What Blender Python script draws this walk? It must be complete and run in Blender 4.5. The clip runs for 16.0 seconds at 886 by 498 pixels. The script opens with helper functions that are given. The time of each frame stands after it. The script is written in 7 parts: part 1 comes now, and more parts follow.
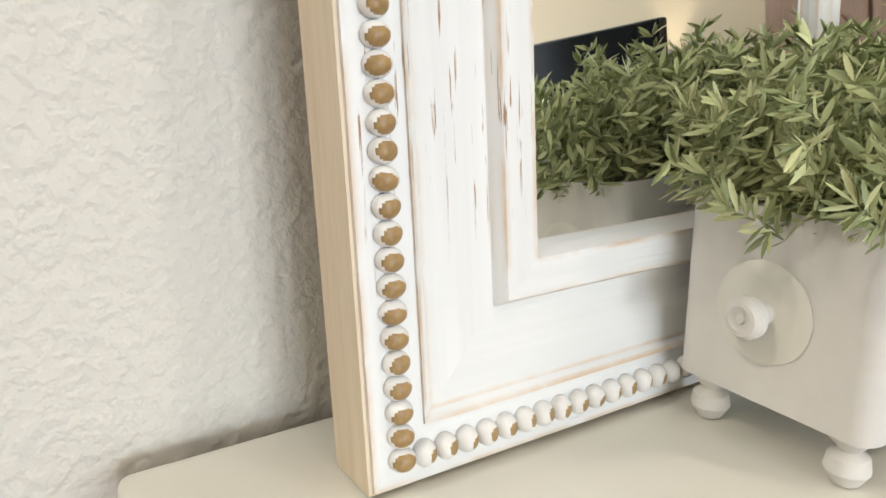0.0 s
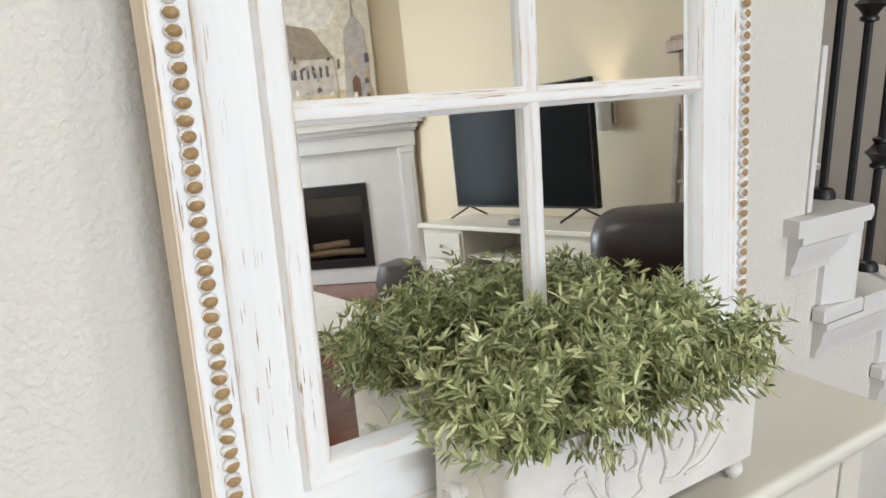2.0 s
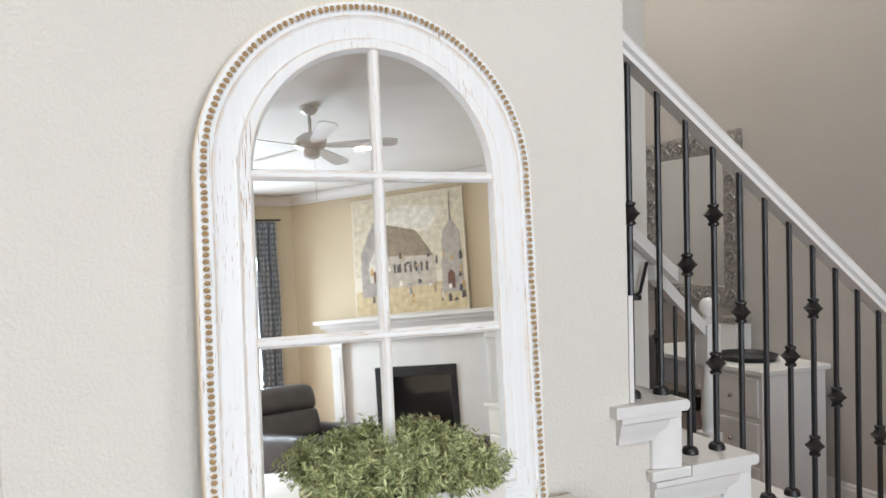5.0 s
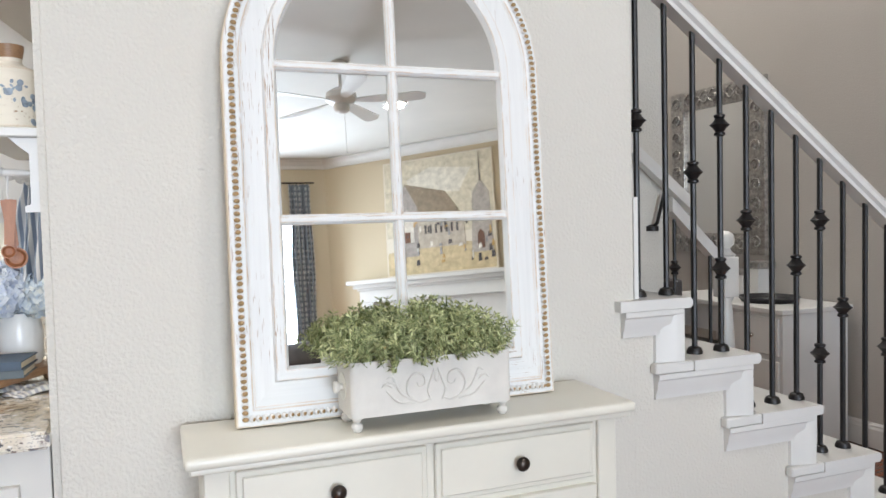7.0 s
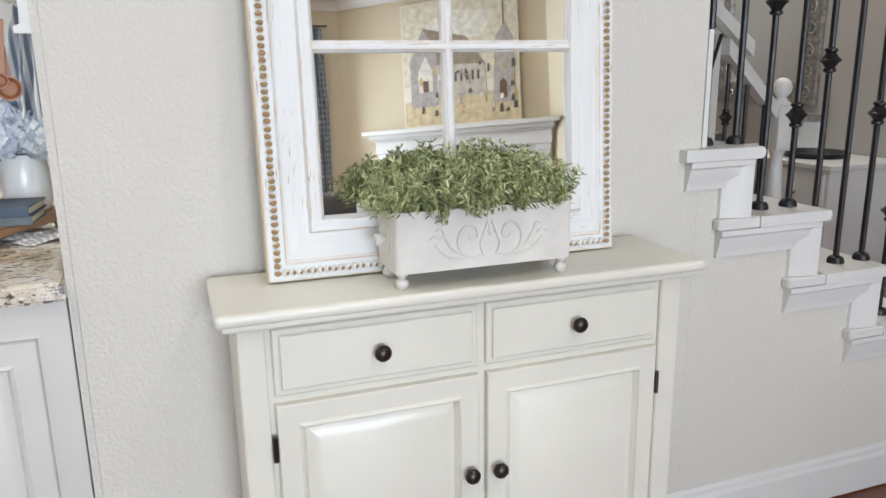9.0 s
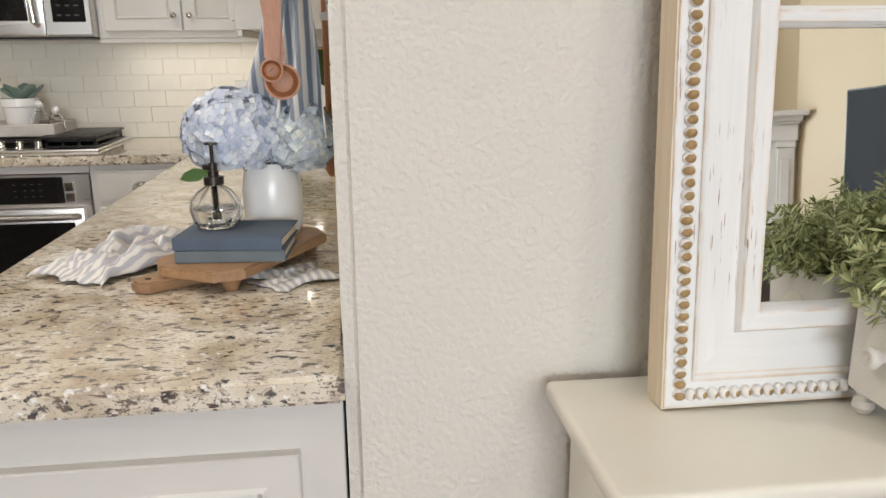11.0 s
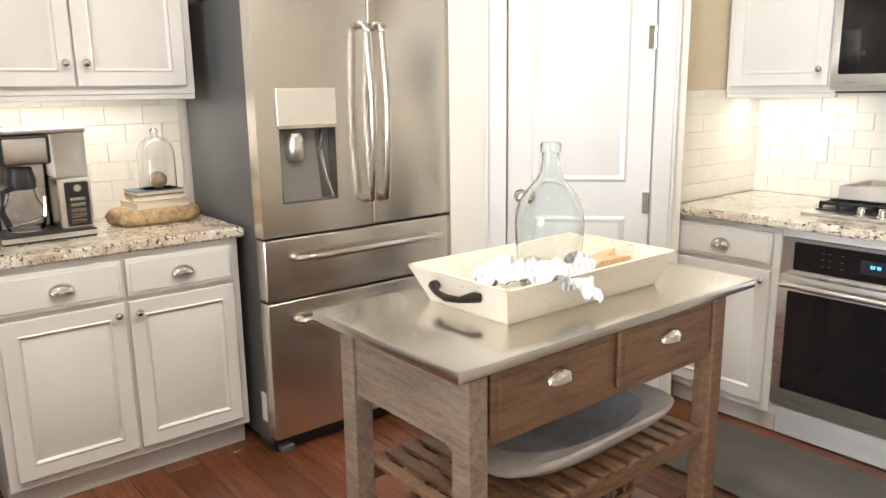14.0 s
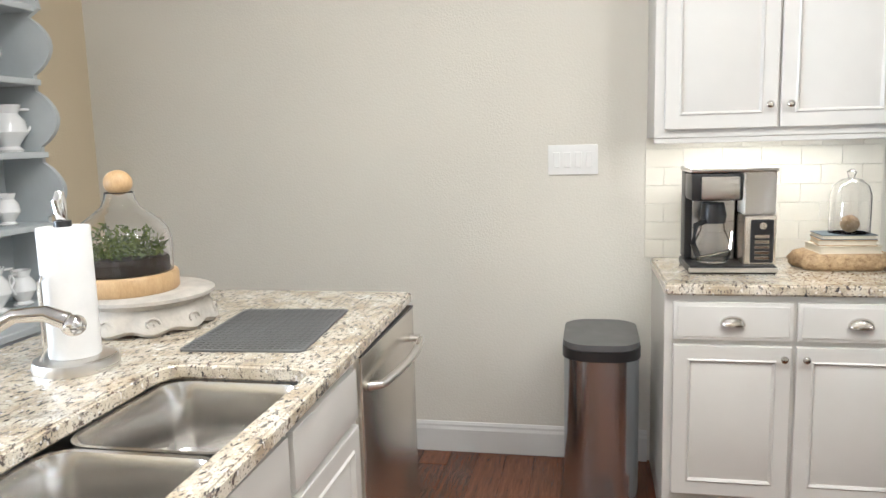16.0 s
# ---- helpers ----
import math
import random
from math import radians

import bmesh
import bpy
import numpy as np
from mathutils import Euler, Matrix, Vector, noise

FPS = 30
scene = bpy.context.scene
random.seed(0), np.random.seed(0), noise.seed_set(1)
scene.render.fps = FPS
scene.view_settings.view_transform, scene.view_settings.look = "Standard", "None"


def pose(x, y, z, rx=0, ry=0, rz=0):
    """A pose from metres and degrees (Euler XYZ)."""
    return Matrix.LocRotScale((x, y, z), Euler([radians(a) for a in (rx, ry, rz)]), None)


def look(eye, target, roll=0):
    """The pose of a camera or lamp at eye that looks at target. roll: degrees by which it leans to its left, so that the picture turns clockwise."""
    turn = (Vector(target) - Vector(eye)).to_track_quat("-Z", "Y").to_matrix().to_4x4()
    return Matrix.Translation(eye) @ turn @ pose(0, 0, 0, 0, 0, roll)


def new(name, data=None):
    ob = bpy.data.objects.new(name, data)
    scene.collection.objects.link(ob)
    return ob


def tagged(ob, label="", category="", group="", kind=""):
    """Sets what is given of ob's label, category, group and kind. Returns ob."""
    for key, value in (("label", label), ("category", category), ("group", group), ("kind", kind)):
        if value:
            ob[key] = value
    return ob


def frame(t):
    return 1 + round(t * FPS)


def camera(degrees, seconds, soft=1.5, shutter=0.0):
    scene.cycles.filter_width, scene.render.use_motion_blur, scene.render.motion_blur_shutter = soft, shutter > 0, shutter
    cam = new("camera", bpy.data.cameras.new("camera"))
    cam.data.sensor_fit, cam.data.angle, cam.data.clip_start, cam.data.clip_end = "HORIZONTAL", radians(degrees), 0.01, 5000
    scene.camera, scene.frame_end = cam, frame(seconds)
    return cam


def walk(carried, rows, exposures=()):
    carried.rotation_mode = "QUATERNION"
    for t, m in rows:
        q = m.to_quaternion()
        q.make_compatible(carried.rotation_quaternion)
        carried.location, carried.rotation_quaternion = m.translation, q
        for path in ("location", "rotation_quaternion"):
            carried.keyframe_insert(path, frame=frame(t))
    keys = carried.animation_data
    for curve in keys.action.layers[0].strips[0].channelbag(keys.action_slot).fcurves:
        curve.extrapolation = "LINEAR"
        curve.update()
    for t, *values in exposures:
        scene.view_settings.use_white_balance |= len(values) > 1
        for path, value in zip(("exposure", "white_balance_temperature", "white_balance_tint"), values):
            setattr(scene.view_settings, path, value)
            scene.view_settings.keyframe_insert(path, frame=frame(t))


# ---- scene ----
cam = camera(61.4, 16.0)
PATH = [
    (0, (0.823, 0.475, 1.138), (1.826, 2.12, 0.602), -0.7),
    (0.5, (0.812, 0.480, 1.225), (1.861, 2.049, 0.561), -2.4),
    (1, (0.829, 0.402, 1.304), (1.842, 1.997, 0.649), -3.4),
    (1.5, (0.842, 0.305, 1.371), (1.879, 1.906, 0.768), -2.0),
    (2, (0.826, 0.198, 1.396), (1.885, 1.814, 0.881), -1.7),
    (2.5, (0.776, 0.053, 1.420), (1.844, 1.689, 0.994), -1.5),
    (3, (0.764, -0.106, 1.467), (1.797, 1.569, 1.113), -1.5),
    (3.5, (0.798, -0.264, 1.518), (1.794, 1.45, 1.254), -1.5),
    (4, (0.866, -0.434, 1.564), (1.789, 1.332, 1.399), -1.6),
    (6.5, (0.758, -0.835, 1.431), (1.479, 1.031, 1.44), -1.2),
    (7, (0.829, -0.832, 1.346), (1.541, 1.035, 1.257), -1.4),
    (7.5, (0.841, -0.828, 1.308), (1.547, 1.029, 1.081), -1.3),
    (8, (0.834, -0.812, 1.295), (1.53, 1.031, 0.949), -1.3),
    (10.5, (0.704, -0.126, 1.320), (1.120, 1.760, 0.801), -0.4),
    (11, (0.625, 0.030, 1.310), (0.848, 1.952, 0.802), -0.5),
    (11.5, (0.569, 0.153, 1.364), (0.54, 2.089, 0.862), 0.5),
    (12, (0.535, 0.233, 1.396), (0.16, 2.133, 0.898), 0.1),
    (12.5, (0.435, 0.296, 1.41), (-0.278, 2.1, 0.925), -0.1),
    (13, (0.328, 0.378, 1.424), (-0.68, 2.039, 0.953), -0.2),
    (13.5, (0.235, 0.39, 1.424), (-1.036, 1.868, 0.973), -0.4),
    (14, (0.153, 0.428, 1.423), (-1.369, 1.655, 1.003), -0.8),
    (14.5, (0.064, 0.47, 1.435), (-1.682, 1.365, 1.046), -1.0),
    (15, (0.035, 0.467, 1.431), (-1.874, 0.953, 1.081), -1.2),
    (15.5, (0.082, 0.459, 1.455), (-1.89, 0.495, 1.122), -1.5),
    (16, (0.132, 0.461, 1.443), (-1.809, 0.075, 1.148), -1.6),
]
walk(cam, [(t, look(eye, target, roll)) for t, eye, target, roll in PATH],
     [(0, -0.82, 6150, 9), (2, -0.86, 5900, 9), (3.5, -0.80, 5850, 10), (6.5, -0.88, 5800, 10), (7, -0.84, 5750, 10), (8.2, -0.86, 5700, 10), (10.5, -1.06, 6050, 11),
      (11.5, -0.95, 6350, 12), (12.5, -0.55, 6250, 12), (14.0, -0.06, 6050, 11), (15, 0.03, 5850, 9), (16, 0.02, 5500, 8)])


# ------------------------------------------------------------ world and light
world = bpy.data.worlds.new("world")
scene.world = world
world.use_nodes = True
_wn = world.node_tree.nodes
_sky = _wn.new("ShaderNodeTexSky")
_sky.sky_type, _sky.sun_disc = "NISHITA", False
_sky.sun_elevation, _sky.sun_rotation = radians(38), radians(160)
_wn["Background"].inputs[1].default_value = 0.15
world.node_tree.links.new(_sky.outputs[0], _wn["Background"].inputs[0])


def area_lamp(name, loc, target, sx, sy, watts, colour):
    d = bpy.data.lights.new(name, "AREA")
    d.shape, d.size, d.size_y, d.energy, d.color = "RECTANGLE", sx, sy, watts, colour
    o = new(name, d)
    o.matrix_world = look(loc, target)
    return o


DAY = (0.90, 0.96, 1.0)
WARM = (1.0, 0.90, 0.77)
sun_data = bpy.data.lights.new("sun", "SUN")
sun_data.energy, sun_data.angle, sun_data.color = 2.0, radians(0.6), (1.0, 0.95, 0.88)
sun = new("sun", sun_data)
sun.rotation_euler = (radians(52), 0, radians(160))

# Area lamps stand in for skylight; the first, at unseen window_1, fills the kitchen.
area_lamp("window_light", (-0.1, -6.32, 1.35), (-0.3, 0, 1.2), 1.1, 1.9, 200, DAY)
area_lamp("window_light", (1.6, -6.32, 1.35), (1.6, 0, 1.2), 1.4, 1.9, 390, DAY)
for x, y in ((-0.7, 2.4), (-1.0, 1.5), (-1.3, 0.0), (-0.5, 0.6)):
    area_lamp("kitchen_can_light", (x, y, 3.02), (x, y, 0), 0.16, 0.16, 30, WARM)
# Assumed can places; the third is set to throw the mirror's shadow leftwards.
for x, y, watts in ((2.9, -3.9, 20), (1.0, -4.0, 20), (2.0, -0.9, 34), (1.0, -1.6, 14)):
    area_lamp("living_can_light", (x, y, 3.02), (x, y, 0), 0.16, 0.16, watts, WARM)
area_lamp("under_cabinet_light", (-1.0 + 0.9, 3.74, 1.372), (-0.1, 3.80, 0), 0.7, 0.03, 2.2, WARM)
area_lamp("under_cabinet_light", (-1.48, 3.74, 1.372), (-1.48, 3.80, 0), 0.4, 0.03, 1.5, WARM)
area_lamp("under_cabinet_light", (0.43, 3.2, 1.372), (0.45, 3.2, 0), 1.2, 0.03, 1.5, WARM)
area_lamp("under_cabinet_light", (-2.90, 1.12, 1.398), (-2.96, 1.12, 0), 0.75, 0.05, 4.0, WARM)
# Unseen lamp added high in the stairwell to brighten the hall and stairs.
area_lamp("hall_light", (3.6, 2.9, 5.36), (3.6, 2.9, 0), 0.16, 0.16, 200, WARM)

sconce_data = bpy.data.lights.new("sconce_light", "POINT")
sconce_data.energy, sconce_data.color, sconce_data.shadow_soft_size = 22, (1.0, 0.85, 0.64), 0.02
new("sconce_light", sconce_data).location = (4.417, -2.10, 1.37)

# ------------------------------------------------------------ node helpers


def nd(nt, kind, **kw):
    n = nt.nodes.new(kind)
    for k, v in kw.items():
        n.inputs[k.replace("_", " ")].default_value = v
    return n


def coords(nt, scale=(1, 1, 1), rot=(0, 0, 0)):
    tc = nt.nodes.new("ShaderNodeTexCoord")
    mp = nt.nodes.new("ShaderNodeMapping")
    mp.inputs["Scale"].default_value, mp.inputs["Rotation"].default_value = scale, rot
    nt.links.new(tc.outputs["Object"], mp.inputs["Vector"])
    return mp.outputs[0]


def noise_tex(nt, vec, scale, detail=3.0, rough=0.55):
    n = nt.nodes.new("ShaderNodeTexNoise")
    n.inputs["Scale"].default_value, n.inputs["Detail"].default_value, n.inputs["Roughness"].default_value = scale, detail, rough
    nt.links.new(vec, n.inputs["Vector"])
    return n.outputs["Fac"]


def ramp(nt, fac, stops):
    r = nt.nodes.new("ShaderNodeValToRGB")
    els = r.color_ramp.elements
    while len(els) < len(stops):
        els.new(0.5)
    for e, (p, c) in zip(els, stops):
        e.position, e.color = p, (*c, 1) if len(c) == 3 else c
    nt.links.new(fac, r.inputs[0])
    return r.outputs[0]


def mixc(nt, fac, a, b, mode="MIX"):
    m = nt.nodes.new("ShaderNodeMix")
    m.data_type, m.blend_type = "RGBA", mode
    for sock, v in ((m.inputs[0], fac), (m.inputs[6], a), (m.inputs[7], b)):
        if isinstance(v, (int, float)):
            sock.default_value = v
        elif isinstance(v, tuple):
            sock.default_value = (*v, 1)
        else:
            nt.links.new(v, sock)
    return m.outputs[2]


def bump(nt, bsdf, height, strength, dist):
    b = nt.nodes.new("ShaderNodeBump")
    b.inputs["Strength"].default_value, b.inputs["Distance"].default_value = strength, dist
    nt.links.new(height, b.inputs["Height"])
    nt.links.new(b.outputs[0], bsdf.inputs["Normal"])


def blank(name, rough=0.5, metal=0.0):
    m = bpy.data.materials.new(name)
    m.use_nodes = True
    b = m.node_tree.nodes["Principled BSDF"]
    b.inputs["Roughness"].default_value, b.inputs["Metallic"].default_value = rough, metal
    return m, m.node_tree, b


def paint(name, colour, rough=0.45, vary=0.06, scale=3.0, bscale=60.0, bstr=0.15, bdist=0.001, metal=0.0, stretch=(1, 1, 1), coat=0.0):
    """A surface of one colour with broad and fine variation and slight relief."""
    m, nt, b = blank(name, rough, metal)
    v = coords(nt, stretch)
    n1, n2 = noise_tex(nt, v, scale, 4), noise_tex(nt, v, bscale, 3)
    dark = tuple(c * (1 - vary * 2) for c in colour)
    light = tuple(min(1, c * (1 + vary)) for c in colour)
    c1 = ramp(nt, n1, [(0.3, dark), (0.7, light)])
    c2 = mixc(nt, vary, c1, ramp(nt, n2, [(0.35, dark), (0.65, light)]))
    nt.links.new(c2, b.inputs["Base Color"])
    rr = ramp(nt, n1, [(0.3, (rough * 0.85,) * 3), (0.7, (min(1, rough * 1.15),) * 3)])
    nt.links.new(rr, b.inputs["Roughness"])
    b.inputs["Coat Weight"].default_value = coat
    bump(nt, b, n2, bstr, bdist)
    return m


def wood(name, dark, light, stretch=(1, 12, 12), rough=0.45, scale=4.0, rand=0.25):
    m, nt, b = blank(name, rough)
    v = coords(nt, stretch)
    n1, n2 = noise_tex(nt, v, scale, 6, 0.65), noise_tex(nt, v, scale * 7, 3)
    c = ramp(nt, n1, [(0.3, dark), (0.68, light)])
    c = mixc(nt, 0.35, c, ramp(nt, n2, [(0.35, dark), (0.65, light)]))
    oi = nt.nodes.new("ShaderNodeObjectInfo")
    r = ramp(nt, oi.outputs["Random"], [(0.0, (1 - rand,) * 3), (1.0, (1.0,) * 3)])
    c = mixc(nt, 1.0, c, r, "MULTIPLY")
    nt.links.new(c, b.inputs["Base Color"])
    bump(nt, b, n2, 0.2, 0.001)
    return m


def distressed(name, stretch, base=(0.74, 0.737, 0.722), under=(0.30, 0.18, 0.09)):
    """White paint over brown wood: long cracks and rubbed spots."""
    m, nt, b = blank(name, 0.55)
    v = coords(nt, stretch)
    n1 = noise_tex(nt, v, 14, 5, 0.6)
    n2 = noise_tex(nt, coords(nt), 5, 3)
    cr = ramp(nt, n1, [(0.615, (0, 0, 0)), (0.645, (1, 1, 1))])
    area = ramp(nt, n2, [(0.48, (0, 0, 0)), (0.58, (1, 1, 1))])
    fac = mixc(nt, 1.0, cr, area, "MULTIPLY")
    tint = ramp(nt, noise_tex(nt, v, 4, 4), [(0.3, tuple(c * 0.93 for c in base)), (0.7, base)])
    c = mixc(nt, fac, tint, under)
    bv, geo, dot = nt.nodes.new("ShaderNodeBevel"), nt.nodes.new("ShaderNodeNewGeometry"), nt.nodes.new("ShaderNodeVectorMath")
    bv.samples = 4
    bv.inputs["Radius"].default_value = 0.006
    dot.operation = "DOT_PRODUCT"
    nt.links.new(bv.outputs[0], dot.inputs[0])
    nt.links.new(geo.outputs["True Normal"], dot.inputs[1])
    edge = ramp(nt, dot.outputs["Value"], [(0.90, (1, 1, 1)), (0.985, (0, 0, 0))])
    rub = ramp(nt, noise_tex(nt, coords(nt), 22, 4), [(0.36, (0, 0, 0)), (0.56, (0.85, 0.85, 0.85))])
    c = mixc(nt, mixc(nt, 1.0, edge, rub, "MULTIPLY"), c, (0.56, 0.38, 0.20))
    nt.links.new(c, b.inputs["Base Color"])
    inv = ramp(nt, n1, [(0.57, (1, 1, 1)), (0.65, (0, 0, 0))])
    bump(nt, b, inv, 0.25, 0.001)
    return m


def brushed(name, colour, rough, stretch, metal=1.0, wave=None, aniso=0.6, turn=0.0):
    m, nt, b = blank(name, rough, metal)
    v = coords(nt, stretch)
    n = noise_tex(nt, v, 7, 2)
    nt.links.new(ramp(nt, n, [(0.3, tuple(c * 0.97 for c in colour)), (0.7, colour)]), b.inputs["Base Color"])
    b.inputs["Anisotropic"].default_value, b.inputs["Anisotropic Rotation"].default_value = aniso, turn
    nt.links.new(ramp(nt, n, [(0.3, (rough * 0.97,) * 3), (0.7, (rough * 1.04,) * 3)]), b.inputs["Roughness"])
    if wave:
        bump(nt, b, noise_tex(nt, coords(nt, wave), 1.0, 1), 0.35, 0.012)
    else:
        bump(nt, b, n, 0.008, 0.0001)
    return m


def granite(name):
    m, nt, b = blank(name, 0.11)
    v = coords(nt, (1, 1, 1), (0, 0, radians(35)))
    st = coords(nt, (1.0, 1.9, 1.5), (0, 0, radians(35)))
    base = ramp(nt, noise_tex(nt, v, 11, 4), [(0.34, (0.46, 0.38, 0.27)), (0.5, (0.62, 0.55, 0.43)), (0.66, (0.72, 0.67, 0.57))])
    taupe = ramp(nt, noise_tex(nt, st, 26, 5, 0.7), [(0.55, (0, 0, 0)), (0.62, (0.75, 0.75, 0.75))])
    c = mixc(nt, taupe, base, (0.37, 0.315, 0.26))
    fleck = ramp(nt, noise_tex(nt, st, 40, 5, 0.7), [(0.55, (0, 0, 0)), (0.585, (1, 1, 1))])
    fcol = ramp(nt, noise_tex(nt, v, 34, 2), [(0.4, (0.050, 0.048, 0.052)), (0.6, (0.17, 0.125, 0.10))])
    c = mixc(nt, fleck, c, fcol)
    fine = ramp(nt, noise_tex(nt, st, 150, 3, 0.6), [(0.59, (0, 0, 0)), (0.63, (0.8, 0.8, 0.8))])
    c = mixc(nt, fine, c, (0.16, 0.15, 0.145))
    white = ramp(nt, noise_tex(nt, v, 62, 3), [(0.62, (0, 0, 0)), (0.68, (0.9, 0.9, 0.9))])
    c = mixc(nt, white, c, (0.82, 0.80, 0.76))
    nt.links.new(c, b.inputs["Base Color"])
    b.inputs["Coat Weight"].default_value = 0.5
    b.inputs["Coat Roughness"].default_value = 0.04
    return m


def glass(name, colour=(1, 1, 1), rough=0.0, ior=1.45):
    m, nt, b = blank(name, rough)
    b.inputs["Base Color"].default_value = (*colour, 1)
    b.inputs["Transmission Weight"].default_value, b.inputs["IOR"].default_value = 1.0, ior
    return m


def glow(name, colour, strength):
    m, nt, b = blank(name)
    b.inputs["Base Color"].default_value = (*colour, 1)
    b.inputs["Emission Color"].default_value, b.inputs["Emission Strength"].default_value = (*colour, 1), strength
    return m


def striped(name, a, c2, freq, axis, sharp=0.08, rot=0.0):
    m, nt, b = blank(name, 0.9)
    v = coords(nt, (1, 1, 1), (0, 0, rot))
    w = nt.nodes.new("ShaderNodeTexWave")
    w.bands_direction = axis
    w.inputs["Scale"].default_value, w.inputs["Distortion"].default_value = freq, 0.6
    nt.links.new(v, w.inputs["Vector"])
    f = ramp(nt, w.outputs["Fac"], [(0.5 - sharp, (0, 0, 0)), (0.5 + sharp, (1, 1, 1))])
    c = mixc(nt, f, a, c2)
    nt.links.new(c, b.inputs["Base Color"])
    bump(nt, b, noise_tex(nt, v, 400, 2), 0.2, 0.0005)
    return m


# ------------------------------------------------------------ materials
M = {}


def wall_paint(name, colour, relief=0.30):
    m, nt, b = blank(name, 0.75)
    v = coords(nt)
    n1, n2 = noise_tex(nt, v, 1.2, 3), noise_tex(nt, v, 115, 2.0, 0.45)
    nt.links.new(ramp(nt, n1, [(0.3, tuple(c * 0.96 for c in colour)), (0.7, colour)]), b.inputs["Base Color"])
    h = ramp(nt, n2, [(0.38, (0, 0, 0)), (0.62, (1, 1, 1))])
    bump(nt, b, h, relief, 0.005)
    return m


M["wall"] = wall_paint("wall_paint", (0.632, 0.604, 0.545))
M["wall_k"] = wall_paint("kitchen_wall_paint", (0.68, 0.65, 0.58), 0.12)
M["wall_tan"] = wall_paint("wall_paint_tan", (0.60, 0.51, 0.36), 0.12)
M["wall_grey"] = wall_paint("wall_paint_grey", (0.46, 0.43, 0.39), 0.12)
M["ceiling"] = paint("ceiling_paint", (0.62, 0.605, 0.57), 0.85, 0.03, 2, 80, 0.3, 0.002)
M["trim"] = paint("white_trim_paint", (0.67, 0.66, 0.635), 0.35, 0.03, 4, 120, 0.08)
M["cab"] = paint("white_cabinet_paint", (0.63, 0.61, 0.57), 0.38, 0.03, 3, 140, 0.07)
M["cream"] = paint("cream_dresser_paint", (0.71, 0.685, 0.60), 0.33, 0.04, 3, 110, 0.08)
M["planter"] = paint("chalky_planter_paint", (0.66, 0.635, 0.585), 0.7, 0.06, 12, 220, 0.15)
M["white_v"] = distressed("distressed_white_upright", (26, 26, 1.2))
M["white_h"] = distressed("distressed_white_level", (1.2, 26, 26))
M["frame_side"] = wood("bare_frame_edge", (0.64, 0.52, 0.36), (0.78, 0.68, 0.52), (14, 14, 1), 0.6)
M["bead_tan"] = paint("rubbed_bead_wood", (0.33, 0.21, 0.085), 0.4, 0.2, 120, 400, 0.2)
M["granite"] = granite("speckled_granite")
M["steel_h"] = brushed("brushed_steel_level", (0.72, 0.70, 0.67), 0.28, (0.6, 0.6, 30))
# The golden tint puts warm kitchen reflections into the steel's colour.
M["steel_v"] = brushed("brushed_steel_upright", (0.76, 0.72, 0.65), 0.25, (6, 6, 0.4), 1.0, None, 0.75, 0.25)
M["steel_top"] = brushed("steel_table_top", (0.72, 0.69, 0.63), 0.22, (20, 1.0, 1), 1.0, None)
M["sink"] = brushed("sink_steel", (0.62, 0.60, 0.57), 0.22, (4, 4, 4))
M["chrome"] = paint("polished_chrome", (0.75, 0.74, 0.72), 0.12, 0.02, 5, 40, 0.0, 0.0001, 1.0)
M["nickel"] = paint("polished_nickel", (0.66, 0.63, 0.58), 0.12, 0.03, 5, 40, 0.0, 0.0001, 1.0)
M["dark_bronze"] = paint("dark_bronze", (0.045, 0.036, 0.030), 0.32, 0.1, 20, 100, 0.05, 0.0005, 0.7)
M["iron"] = paint("black_wrought_iron", (0.018, 0.016, 0.016), 0.42, 0.1, 20, 160, 0.15, 0.0006, 0.3)
M["black"] = paint("black_plastic", (0.018, 0.018, 0.019), 0.35, 0.1, 10, 100, 0.05)
M["black_gloss"] = paint("black_glass", (0.010, 0.009, 0.009), 0.06, 0.02, 4, 40, 0.0, 0.0001, 0.0, (1, 1, 1), 0.3)
M["tv_glass"] = paint("dark_screen_glass", (0.006, 0.007, 0.008), 0.16, 0.02, 4, 40, 0.0, 0.0001, 0.0, (1, 1, 1), 0.12)
M["grey_plastic"] = paint("dark_grey_plastic", (0.10, 0.10, 0.10), 0.4, 0.06, 10, 120, 0.08)
M["mark_grey"] = paint("faint_key_print", (0.05, 0.05, 0.052), 0.4, 0.06, 10, 120, 0.02)
M["bin_steel"] = brushed("bin_steel", (0.50, 0.54, 0.58), 0.2, (6, 6, 0.4), 1.0, None, 0.2, 0.25)
M["dispenser"] = paint("dispenser_grey_metal", (0.20, 0.185, 0.165), 0.4, 0.06, 6, 90, 0.05, 0.0005, 0.4)
M["faded_blue"] = paint("faded_blue_glaze", (0.27, 0.32, 0.38), 0.3, 0.2, 60, 200, 0.05)
M["frost"] = glass("frosted_tank", (0.92, 0.92, 0.93), 0.35)
M["floor_wood"] = wood("dark_red_floor_wood", (0.085, 0.027, 0.013), (0.25, 0.088, 0.040), (1, 14, 14), 0.24, 3.0, 0.5)
M["island_wood"] = wood("walnut_stained_wood", (0.13, 0.072, 0.038), (0.36, 0.215, 0.12), (10, 1, 10), 0.5, 5.0, 0.2)
# Paler and greyer than island_wood, used at the cart's near end.
M["island_grey"] = wood("grey_brown_side_wood", (0.15, 0.108, 0.078), (0.44, 0.35, 0.27), (1, 10, 10), 0.55, 5.0, 0.2)
M["board_wood"] = wood("cutting_board_wood", (0.24, 0.13, 0.065), (0.42, 0.25, 0.13), (2, 12, 12), 0.45, 7.0, 0.3)
